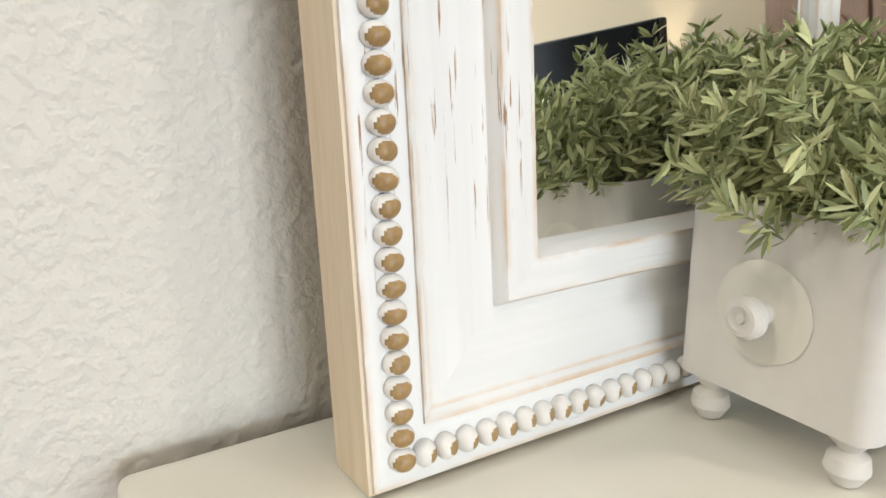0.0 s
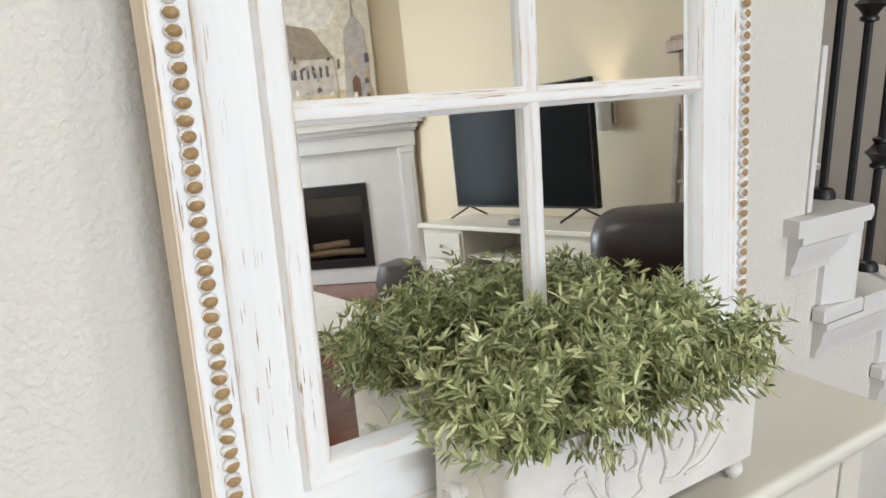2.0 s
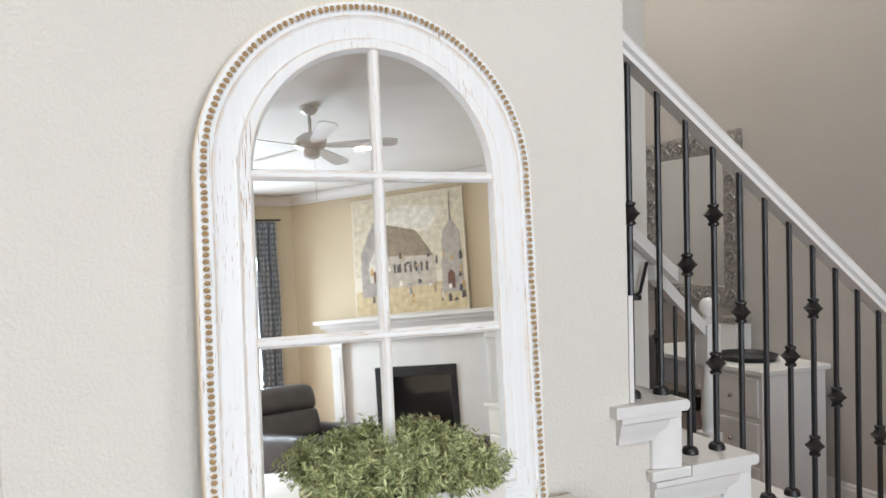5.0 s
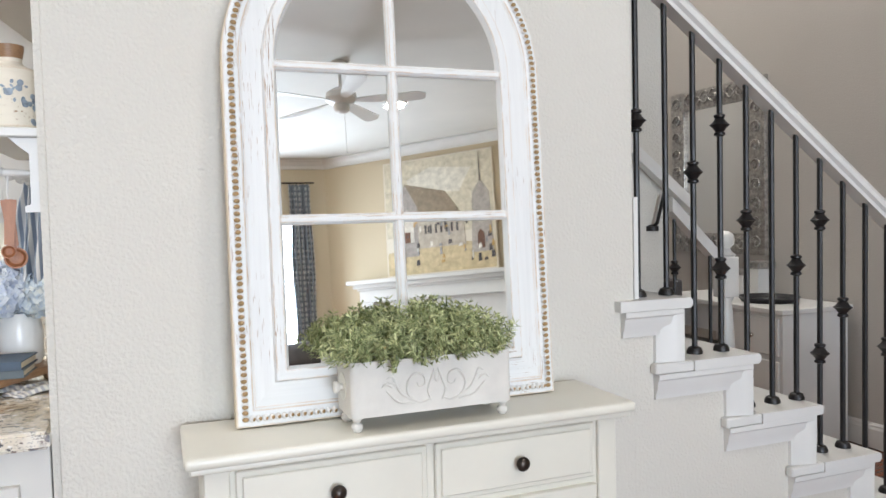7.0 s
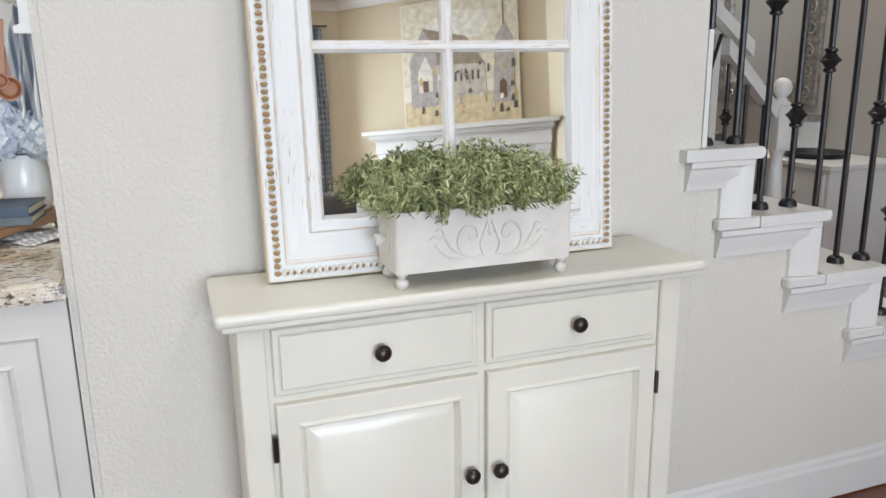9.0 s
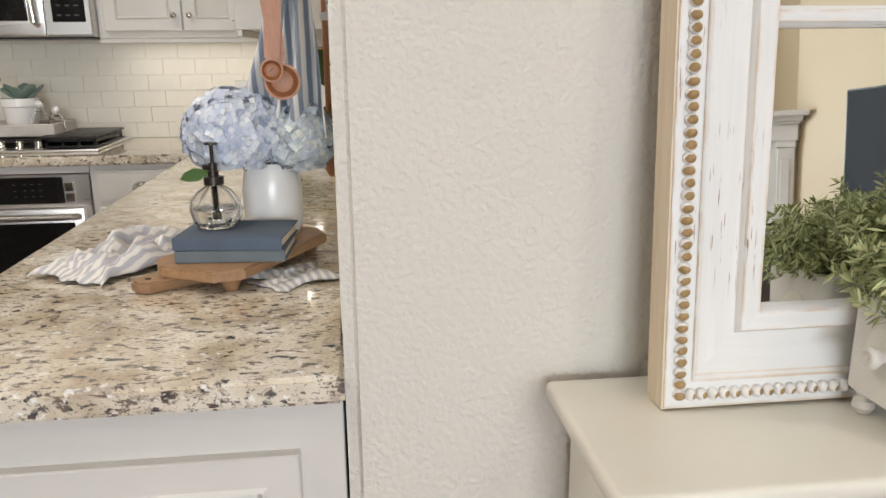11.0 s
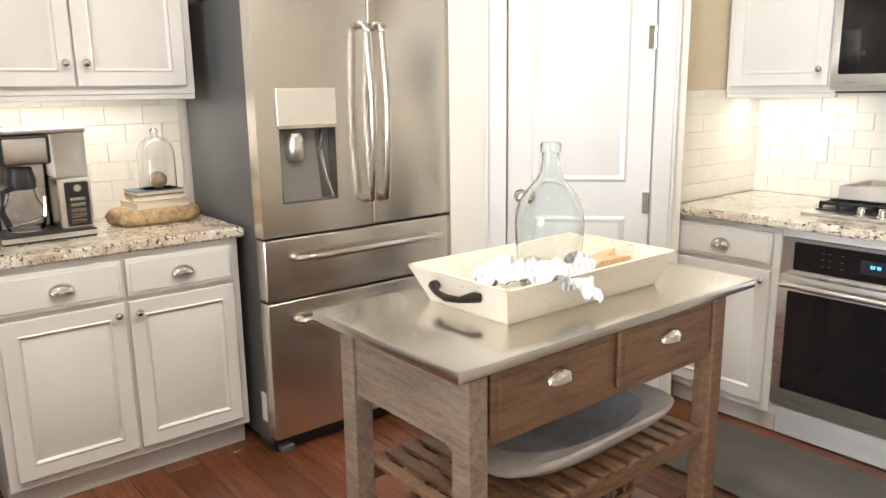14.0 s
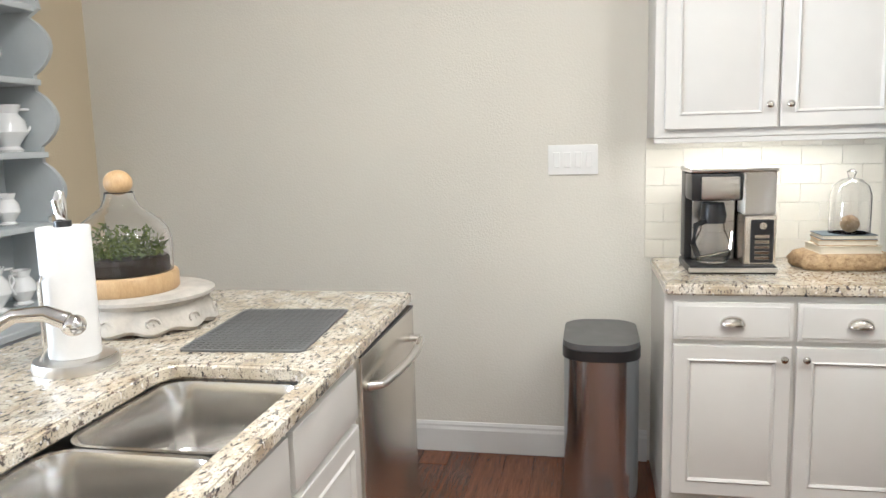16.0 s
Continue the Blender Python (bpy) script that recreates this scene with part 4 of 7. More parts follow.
def base_cabinet(name, m, w, cols, depth=0.60, label="", toe=True, knobs=True):
    """A base cabinet, its face in the plane y = 0 looking to -y. cols: (x0, x1, doors, knob side)."""
    cab = thing(name, m, label, "cabinet", "white kitchen cabinets")
    bm = box(B(), 0, w, 0.0, depth, 0.10, 0.874, 0.002, 1)
    part("body", bm, M["cab"], cab)
    if toe:
        part("toe_kick", box(B(), 0.0, w, 0.06, depth, 0.0, 0.10), M["cab"], cab)
    for x0, x1, side in cols:
        bm = box(B(), x0, x1, -0.019, 0.0, 0.715, 0.85, 0.004, 2)
        box(bm, x0 + 0.012, x1 - 0.012, -0.023, -0.019, 0.727, 0.838, 0.003, 1)
        d = part("drawer", bm, M["cab"], cab)
        part("cup_pull", cup_pull(B(), (x0 + x1) / 2, -0.0235, 0.77, -1), M["nickel"], d, "polished nickel cup pull")
        d = part("door", raised(B(), x0, x1, 0.135, 0.695, 0.0, 0.055), M["cab"], cab)
        kx = x1 - 0.028 if side > 0 else x0 + 0.028
        part("knob", knob(B(), kx, -0.019, 0.655, -1), M["nickel"], d, "nickel knob")
    return cab


def wall_cabinet(name, m, w, h, doors, depth=0.32, label="", kz=0.095):
    cab = thing(name, m, label, "cabinet", "white kitchen cabinets")
    part("body", box(B(), 0, w, 0.0, depth, 0.0, h, 0.002, 1), M["cab"], cab)
    part("light_rail", box(B(), 0.0, w, 0.004, 0.022, -0.02, -0.0005, 0.002, 1), M["cab"], cab)
    for x0, x1, side in doors:
        d = part("door", raised(B(), x0, x1, 0.03, h - 0.03, 0.0, 0.055), M["cab"], cab)
        if side:
            kx = x1 - 0.03 if side > 0 else x0 + 0.03
            part("knob", knob(B(), kx, -0.019, kz, -1), M["nickel"], d, "nickel knob")
    return cab


# oven wall
FY = 3.262
base_cabinet("base_cabinet", pose(-1.732, FY, 0), 0.49, [(0.03, 0.46, 1)], 0.655, "white raised-panel base cabinet beside the oven")
base_cabinet("base_cabinet", pose(-0.475, FY, 0), 0.45, [(0.03, 0.39, -1)], 0.655, "white raised-panel base cabinet in the corner")
part_cab = thing("oven_cabinet", pose(-1.24, FY, 0), "white cabinet housing around the built-in oven", "cabinet", "white kitchen cabinets")
part("body", box(B(), 0.0, 0.763, 0.03, 0.655, 0.10, 0.874), M["cab"], part_cab)
part("toe_kick", box(B(), 0.0, 0.763, 0.06, 0.65, 0.0, 0.10), M["cab"], part_cab)
part("face_rail", box(B(), 0.0, 0.763, 0.0, 0.03, 0.843, 0.874), M["cab"], part_cab)
part("face_rail", box(B(), 0.0, 0.763, 0.0, 0.03, 0.10, 0.143), M["cab"], part_cab)

oven = thing("wall_oven", pose(-1.236, FY - 0.012, 0.145), "stainless built-in oven with a dark glass door", "oven")
part("oven_frame", box(B(), 0.0, 0.757, 0.0, 0.04, 0.0, 0.695, 0.003, 1), M["steel_h"], oven)
bm = box(B(), 0.055, 0.655, -0.012, 0.0, 0.575, 0.685, 0.003, 1)
part("control_panel", bm, M["black_gloss"], oven)
part("display", box(B(), 0.30, 0.385, -0.0135, -0.012, 0.605, 0.655), M["black"], oven)
bm = B()
for k, x in enumerate((0.335, 0.344, 0.357, 0.364)):
    box(bm, x, x + 0.005, -0.0145, -0.0135, 0.628, 0.640)
part("clock_digits", bm, M["led"], oven, "blue clock digits")
bm = B()
for x in (0.16, 0.185, 0.23, 0.46, 0.5, 0.53, 0.56):
    for z in (0.605, 0.63, 0.655):
        box(bm, x, x + 0.012, -0.0132, -0.012, z, z + 0.003)
tagged(part("panel_marks", bm, M["mark_grey"], oven), kind="stuff")
bm = box(B(), 0.02, 0.737, -0.045, -0.001, 0.03, 0.56, 0.006, 2)
od = part("oven_door", bm, M["steel_h"], oven)
part("oven_glass", box(B(), 0.06, 0.697, -0.048, -0.0455, 0.10, 0.50, 0.002, 1), M["black_gloss"], od)
bm = tube(B(), [(0.04, -0.047, 0.525), (0.05, -0.085, 0.53), (0.38, -0.098, 0.532), (0.707, -0.085, 0.53), (0.717, -0.047, 0.525)], 0.0125, 12)
part("handle", bm, M["steel_h"], od, "curved steel bar handle")
for z in (0.515, 0.60, 0.645):
    part("vent_cap", box(B(), 0.665, 0.7, -0.02, -0.001, z - 0.018, z + 0.018, 0.003, 1), M["nickel"], oven)

UY = 3.60
wall_cabinet("wall_cabinet", pose(-1.722, UY, 1.385), 0.482, 0.95, [(0.03, 0.452, 1)], 0.318, "white raised-panel wall cabinet beside the microwave")
wall_cabinet("wall_cabinet", pose(-1.238, UY, 1.825), 0.76, 0.51, [(0.02, 0.378, 1), (0.386, 0.742, -1)], 0.318, "white cabinet above the microwave", 0.07)
wall_cabinet("wall_cabinet", pose(-0.476, UY, 1.385), 0.742, 0.95, [(0.03, 0.361, 1), (0.369, 0.70, -1)], 0.318, "white two-door wall cabinet over the granite counter")
wall_cabinet("wall_cabinet", pose(0.27, 3.59, 1.385, 0, 0, -90), 1.10, 0.95, [(0.02, 0.54, 1), (0.55, 1.08, -1)], 0.326, "white wall cabinet with a plain end panel")

mw = thing("microwave", pose(-1.236, 3.535, 1.392), "stainless over-the-range microwave with a black window", "microwave")
part("case", box(B(), 0.0, 0.758, 0.02, 0.38, 0.0, 0.425, 0.003, 1), M["steel_h"], mw)
part("underside", box(B(), 0.01, 0.748, 0.03, 0.36, -0.008, -0.0005), M["black"], mw)
bm = box(B(), 0.0, 0.565, -0.005, 0.019, 0.005, 0.42, 0.005, 2)
md = part("door", bm, M["steel_h"], mw)
part("window", box(B(), 0.03, 0.50, -0.009, -0.0055, 0.065, 0.37, 0.006, 2), M["black_gloss"], md)
part("handle", tube(B(), [(0.535, -0.005, 0.05), (0.535, -0.045, 0.06), (0.535, -0.052, 0.21), (0.535, -0.045, 0.365), (0.535, -0.005, 0.375)], 0.014, 12), M["nickel"], md)
part("control_panel", box(B(), 0.57, 0.757, -0.004, 0.019, 0.005, 0.42, 0.004, 1), M["steel_h"], mw)
cp = part("keypad", box(B(), 0.60, 0.735, -0.008, -0.0045, 0.06, 0.385, 0.003, 1), M["black_gloss"], mw)
bm = B()
for x, w, h in ((0.645, 0.006, 0.016), (0.655, 0.004, 0.016), (0.670, 0.004, 0.016), (0.680, 0.008, 0.016)):
    box(bm, x, x + w, -0.0095, -0.0085, 0.347, 0.347 + h)
part("clock_digits", bm, M["led"], cp, "blue clock digits")
bm = B()
for i in range(3):
    for j in range(6):
        box(bm, 0.62 + i * 0.036, 0.638 + i * 0.036, -0.0092, -0.0082, 0.085 + j * 0.04, 0.091 + j * 0.04)
part("key_marks", bm, M["mark_grey"], cp)

# gas cooktop
ct = thing("gas_cooktop", pose(-1.235, 3.375, 0.9152), "black-grated stainless gas cooktop set in the counter", "cooktop")
part("steel_plate", box(B(), 0.0, 0.765, 0.0, 0.50, 0.0, 0.012, 0.004, 2), M["steel_h"], ct)
part("burner_well", box(B(), 0.02, 0.745, 0.075, 0.48, 0.0125, 0.018, 0.004, 1), M["black"], ct)
for gx in (0.03, 0.52):
    bm = B()
    for k in range(5):
        box(bm, gx, gx + 0.215, 0.09 + k * 0.092, 0.102 + k * 0.092, 0.034, 0.048, 0.002, 1)
    for k in range(4):
        box(bm, gx + k * 0.068, gx + 0.011 + k * 0.068, 0.09, 0.47, 0.03, 0.044)
        box(bm, gx + k * 0.068, gx + 0.011 + k * 0.068, 0.09, 0.10, 0.018, 0.034)
        box(bm, gx + k * 0.068, gx + 0.011 + k * 0.068, 0.46, 0.47, 0.018, 0.034)
    part("grate", bm, M["iron"], ct, "black cast-iron grate")
bm = B()
box(bm, 0.50, 0.745, 0.06, 0.48, 0.049, 0.06, 0.006, 2)
part("griddle", bm, M["iron"], ct, "flat black griddle")
bm = B()
for k in range(4):
    box(bm, 0.255 + k * 0.078, 0.266 + k * 0.078, 0.09, 0.47, 0.03, 0.044)
for k in range(5):
    box(bm, 0.25, 0.495, 0.09 + k * 0.092, 0.102 + k * 0.092, 0.034, 0.048)
part("grate", bm, M["iron"], ct)
for k in range(5):
    bm = lathe(B(), [(0.022, 0), (0.022, 0.006), (0.017, 0.010), (0.016, 0.030), (0.012, 0.034), (0, 0.034)], (0.215 + k * 0.075, 0.038, 0.0125), 18)
    part("burner_knob", bm, M["nickel"], ct)

# rustic tray with succulent, jars and books on the cooktop
tr = thing("wooden_tray", pose(-0.93, 3.68, 0.966), "small rustic brown wooden tray on the cooktop", "tray")
bm = box(B(), -0.22, 0.22, -0.13, 0.13, 0, 0.012)
part("tray_floor", bm, M["board_wood"], tr)
bm = B()
for x0, x1, y0, y1 in ((-0.225, 0.225, -0.14, -0.125), (-0.225, 0.225, 0.125, 0.14), (-0.235, -0.22, -0.14, 0.14), (0.22, 0.235, -0.14, 0.14)):
    box(bm, x0, x1, y0, y1, 0.002, 0.055, 0.003, 1)
part("tray_rim", bm, M["dough_out"], tr)
sp = thing("potted_succulent", pose(-0.89, 3.70, 0.978), "grey-green succulent in a white ceramic pot", "plant")
part("pot", lathe(B(), [(0.0, 0), (0.062, 0), (0.075, 0.11), (0.080, 0.115), (0.080, 0.15), (0.070, 0.15), (0.066, 0.12), (0, 0.12)], (0, 0, 0), 24), M["ceramic"], sp)
for k, (a, r, l, h) in enumerate(((200, 0.05, 0.10, 0.10), (150, 0.05, 0.10, 0.085), (240, 0.03, 0.09, 0.12), (330, 0.06, 0.11, 0.10), (20, 0.06, 0.13, 0.075), (80, 0.03, 0.09, 0.11), (280, 0.02, 0.08, 0.09), (110, 0.05, 0.09, 0.07))):
    bm = B()
    ball(bm, (0, 0, 0), 0.5, (l, l * 0.62, l * 0.16), 12, 8)
    bmesh.ops.transform(bm, matrix=pose(r * math.cos(radians(a)), r * math.sin(radians(a)), 0.13 + h * 0.5, 0, -28 - k * 3, a), verts=bm.verts)
    part("leaf", bm, M["succulent"], sp)
part("dried_flower", ball(B(), (-0.085, -0.02, 0.235), 0.026, (1, 1, 0.9)), M["board_wood"], sp, "small brown dried seed head")
for x, h, r in ((0.06, 0.11, 0.035), (0.13, 0.085, 0.033)):
    jr = thing("glass_jar", pose(-0.89 + x + 0.04, 3.65, 0.978), "small clear glass jar with a stopper", "jar")
    part("jar", lathe(B(), [(0, 0), (r, 0), (r, h * 0.7), (r * 0.6, h * 0.85), (r * 0.6, h), (r * 0.5, h), (r * 0.5, h * 0.82), (r * 0.88, h * 0.66), (r * 0.88, 0.006), (0, 0.006)], (0, 0, 0), 20), M["clear"], jr)
    part("stopper", ball(B(), (0, 0, h + 0.012), 0.017), M["ceramic"], jr)
bk = thing("book", pose(-1.07, 3.66, 0.978, 0, 0, 8), "thin pale cookbook lying in the tray", "book")
part("cover", box(B(), -0.075, 0.075, -0.055, 0.055, 0, 0.03, 0.002, 1), M["pages"], bk)

# ------------------------------------------------------------ leg cabinet of the L counter
leg = thing("end_cabinet", pose(XE - 0.004, 0.945, 0), "white cabinet run under the granite with a panelled end", "cabinet", "white kitchen cabinets")
part("body", box(B(), -0.625, 0.0, 0.0, 2.31, 0.10, 0.874, 0.002, 1), M["cab"], leg)
part("toe_kick", box(B(), -0.565, 0.0, 0.04, 2.31, 0.0, 0.10), M["cab"], leg)
bm = raised(B(), -0.60, -0.06, 0.13, 0.80, 0.0, 0.05, 0.012, -1, 0.02)
part("end_panel", bm, M["cab"], leg)
bm = B()
for k in range(4):
    tmp = raised(B(), 0.02 + k * 0.57, 0.56 + k * 0.57, 0.135, 0.845, 0.0, 0.055)
    bmesh.ops.transform(tmp, matrix=pose(-0.625, 0, 0, 0, 0, -90) @ Matrix.Scale(-1, 4, (1, 0, 0)), verts=tmp.verts)
    bmesh.ops.reverse_faces(tmp, faces=tmp.faces)
    part("door", tmp, M["cab"], leg)

# ------------------------------------------------------------ coffee station on the left wall
CX = -2.56
base_cabinet("base_cabinet", pose(CX, 0.722, 0, 0, 0, 90), 0.865, [(0.03, 0.425, 1), (0.44, 0.835, -1)], 0.555, "white raised-panel base cabinet under the coffee maker")
wall_cabinet("wall_cabinet", pose(-2.765, 0.695, 1.418, 0, 0, 90), 0.855, 0.95, [(0.035, 0.423, 1), (0.432, 0.82, -1)], 0.35, "white two-door wall cabinet over the coffee station", 0.11)
wall_cabinet("wall_cabinet", pose(-2.62, 1.60, 1.86, 0, 0, 90), 0.955, 0.50, [(0.02, 0.473, 1), (0.482, 0.935, -1)], 0.495, "white cabinet above the refrigerator", 0.07)
sw = thing("light_switch", pose(-3.12, 0.39, 1.335, 0, 0, 90), "white four-gang rocker switch plate on the wall", "light switch")
part("plate", box(B(), -0.105, 0.105, -0.007, 0.0, -0.063, 0.063, 0.003, 2), M["ceramic"], sw)
for k in range(4):
    part("rocker", box(B(), -0.085 + k * 0.046, -0.053 + k * 0.046, -0.012, -0.0075, -0.034, 0.034, 0.003, 1), M["ceramic"], sw)

cm = thing("coffee_maker", pose(-2.86, 0.975, 0.9152, 0, 0, 92), "black and stainless drip coffee maker with a glass carafe", "coffee maker")
part("base", box(B(), -0.155, 0.155, -0.13, 0.13, 0.0, 0.03, 0.008, 2), M["black"], cm)
part("base_trim", box(B(), -0.157, 0.157, -0.134, -0.12, 0.006, 0.024, 0.003, 1), M["steel_h"], cm)
part("column", box(B(), -0.15, 0.15, 0.04, 0.13, 0.03, 0.385, 0.01, 2), M["black"], cm)
part("brew_head", box(B(), -0.15, 0.035, -0.11, 0.04, 0.27, 0.372, 0.012, 2), M["black"], cm)
part("head_panel", box(B(), -0.115, 0.02, -0.118, -0.11, 0.275, 0.36, 0.008, 2), M["steel_h"], cm)
part("top_lid", box(B(), -0.155, 0.155, -0.115, 0.132, 0.373, 0.392, 0.008, 2), M["steel_h"], cm)
part("back_plate", box(B(), -0.122, 0.036, 0.030, 0.0395, 0.032, 0.268, 0.003, 1), M["steel_h"], cm, "bright steel plate behind the carafe")
# White slab added before the black column so the frosted tank looks bright.
part("tank_backing", box(B(), 0.046, 0.148, 0.034, 0.0395, 0.22, 0.37), M["ceramic"], cm)
part("water_tank", box(B(), 0.042, 0.152, -0.10, 0.033, 0.215, 0.372, 0.008, 2), M["frost"], cm, "ribbed clear water tank")
tank = part("tank_back", box(B(), 0.05, 0.145, 0.02, 0.038, 0.218, 0.37), M["steel_v"], cm)
part("control_tower", box(B(), 0.04, 0.153, -0.11, 0.04, 0.03, 0.213, 0.006, 2), M["steel_v"], cm)
cpan = part("control_panel", box(B(), 0.062, 0.142, -0.115, -0.1105, 0.04, 0.2, 0.004, 1), M["black"], cm)
bm = B()
for j in range(5):
    box(bm, 0.075, 0.128, -0.118, -0.1152, 0.052 + j * 0.02, 0.064 + j * 0.02, 0.002, 1)
part("buttons", bm, M["nickel"], cpan)
part("dial", cyl(B(), (0.102, -0.116, 0.178), (0.102, -0.126, 0.178), 0.013), M["nickel"], cpan)
car = part("carafe", lathe(B(), [(0, 0), (0.055, 0), (0.068, 0.03), (0.066, 0.075), (0.045, 0.12), (0.042, 0.15), (0.038, 0.15), (0.041, 0.118), (0.062, 0.075), (0.064, 0.032), (0.05, 0.006), (0, 0.006)], (-0.06, -0.045, 0.035), 24), M["clear"], cm, "glass carafe")
part("carafe_lid", lathe(B(), [(0.0, 0), (0.046, 0), (0.05, 0.03), (0.04, 0.075), (0, 0.078)], (-0.06, -0.045, 0.183), 20), M["black"], car)
part("carafe_handle", tube(B(), [(-0.095, -0.075, 0.19), (-0.13, -0.10, 0.18), (-0.14, -0.11, 0.11), (-0.12, -0.095, 0.065)], 0.011, 10), M["black"], car)
part("carafe_frame", tube(B(), [(-0.11, -0.09, 0.06), (-0.06, -0.118, 0.075), (-0.005, -0.095, 0.085), (0.005, -0.06, 0.15)], 0.005, 8), M["nickel"], car)

lg = thing("wood_slice", pose(-2.90, 1.395, 0.9152, 0, 0, 90), "rough live-edge wood slab with bark", "wood slab")
bm = B()
rg = random.Random(5)
rows = []
for z, k in ((0.0, 0.90), (0.012, 0.98), (0.03, 1.02), (0.048, 0.98), (0.058, 0.93), (0.063, 0.86)):
    row = []
    for j in range(44):
        a_ = 2 * math.pi * j / 44
        q = k * (1 + 0.11 * noise.noise(Vector((2.2 * math.cos(a_), 2.2 * math.sin(a_), 1.0))) + 0.09 * noise.noise(Vector((9 * math.cos(a_), 9 * math.sin(a_), z * 60))))
        row.append(bm.verts.new((0.168 * q * math.copysign(abs(math.cos(a_)) ** 0.7, math.cos(a_)), 0.105 * q * math.copysign(abs(math.sin(a_)) ** 0.7, math.sin(a_)), z)))
    rows.append(row)
for p, q in zip(rows, rows[1:]):
    for j in range(44):
        bm.faces.new((p[j], p[(j + 1) % 44], q[(j + 1) % 44], q[j]))
bm.faces.new(rows[0][::-1]), bm.faces.new(rows[-1])
part("slab", bm, M["live_edge"], lg)
for k, (w, d0, h, rz, mm) in enumerate(((0.22, 0.16, 0.028, 6, "pages"), (0.20, 0.15, 0.022, -4, "live_edge"), (0.19, 0.14, 0.018, 3, "book_grey"))):
    z = 0.9152 + 0.0625 + (0, 0.0285, 0.051)[k]
    bk = thing("book", pose(-2.90, 1.40, z, 0, 0, 90 + rz), "old worn book with frayed pale pages", "book", "books on the wood slab")
    part("pages", box(B(), -w / 2 + 0.004, w / 2 - 0.004, -d0 / 2 + 0.004, d0 / 2, 0.003, h - 0.003), M["pages"], bk)
    part("cover", box(box(B(), -w / 2, w / 2, -d0 / 2, d0 / 2, 0.0, 0.003), -w / 2, w / 2, -d0 / 2, d0 / 2, h - 0.003, h), M[mm], bk)
cl = thing("glass_cloche", pose(-2.90, 1.42, 0.9152 + 0.1325), "small clear glass bell jar over a brown cone", "cloche")
part("dome", lathe(B(), shell([(0.072, 0), (0.072, 0.14), (0.062, 0.175), (0.035, 0.20), (0.012, 0.206), (0.012, 0.2145), (0.018, 0.228), (0.006, 0.238)], 0.002), (0, 0, 0), 28), M["clear"], cl)
part("cone", ball(B(), (0.005, 0.0, 0.034), 0.033, (1.2, 1, 1)), M["live_edge"], cl, "brown pine cone")

# stainless waste bin
tc = thing("trash_can", pose(-2.815, 0.505, 0), "tall brushed-stainless pedal bin with a grey lid", "trash can")
bm = B()
prism(bm, rounded(-0.205, 0.205, -0.142, 0.142, 0.10, 8), "z", 0.02, 0.60)
part("body", bm, M["bin_steel"], tc)
bm = B()
prism(bm, rounded(-0.21, 0.21, -0.147, 0.147, 0.104, 8), "z", 0.60, 0.640)
part("rim", bm, M["black"], tc)
bm = B()
prism(bm, rounded(-0.206, 0.206, -0.143, 0.143, 0.10, 8), "z", 0.6405, 0.664)
part("lid", bm, M["grey_plastic"], tc, "dark grey lid")
bm = B()
prism(bm, rounded(-0.20, 0.20, -0.137, 0.137, 0.10, 8), "z", 0.0, 0.02)
part("foot", bm, M["black"], tc)
part("pedal", box(B(), 0.19, 0.25, -0.07, 0.07, 0.012, 0.035, 0.008, 2), M["black"], tc)

# refrigerator
fr = thing("refrigerator", pose(-2.38, 1.615, 0, 0, 0, 90), "stainless french-door refrigerator with water dispenser and two freezer drawers", "refrigerator")
FW = 0.91
part("cabinet", box(B(), 0.012, FW - 0.012, 0.075, 0.70, 0.03, 1.77, 0.004, 1), M["grey_plastic"], fr, "dark grey cabinet sides")
part("top_hinge", box(B(), 0.02, 0.10, 0.03, 0.16, 1.771, 1.80, 0.006, 2), M["grey_plastic"], fr)


def fr_door(x0, x1, z0, z1, hole=None):
    bm = B()
    if hole is None:
        box(bm, x0, x1, 0.0, 0.07, z0, z1, 0.010, 3)
    else:
        hx0, hx1, hz0, hz1 = hole
        for a, b, c, d0 in ((x0, hx0, z0, z1), (hx1, x1, z0, z1), (hx0, hx1, z0, hz0), (hx0, hx1, hz1, z1)):
            box(bm, a, b, 0.0, 0.07, c, d0)
        bmesh.ops.remove_doubles(bm, verts=bm.verts, dist=1e-5)
    return bm


HOLE = (0.088, 0.328, 1.005, 1.285)
d1 = part("door", fr_door(0.0, 0.487, 0.884, 1.785, HOLE), M["steel_v"], fr, "", False)
d2 = part("door", fr_door(0.493, FW, 0.884, 1.785), M["steel_v"], fr)
part("dispenser_recess", box(B(), HOLE[0] + 0.001, HOLE[1] - 0.001, 0.056, 0.069, HOLE[2] + 0.001, HOLE[3] - 0.001), M["grey_plastic"], d1)
part("dispenser_panel", box(B(), 0.083, 0.333, -0.004, 0.0, 1.296, 1.432, 0.002, 1), M["tray_panel"], d1, "pale control panel")
part("dispenser_trim", box(B(), 0.083, 0.333, -0.006, 0.05, 1.2855, 1.2955), M["nickel"], d1)
part("dispenser_chute", lathe(B(), [(0.028, 0), (0.034, 0.02), (0.034, 0.08), (0.026, 0.1), (0, 0.1)], (0.165, 0.03, 1.165), 18), M["steel_h"], d1)
part("dispenser_back", prism(B(), [(0.012, 1.012), (0.020, 1.012), (0.055, 1.275), (0.047, 1.275)], "x", 0.10, 0.262), M["dispenser"], d1, "sloping steel back of the dispenser")
part("dispenser_paddle", tube(B(), [(0.285, 0.036, 1.275), (0.268, 0.020, 1.20), (0.282, 0.006, 1.09), (0.305, 0.004, 1.02)], 0.008, 10), M["nickel"], d1)
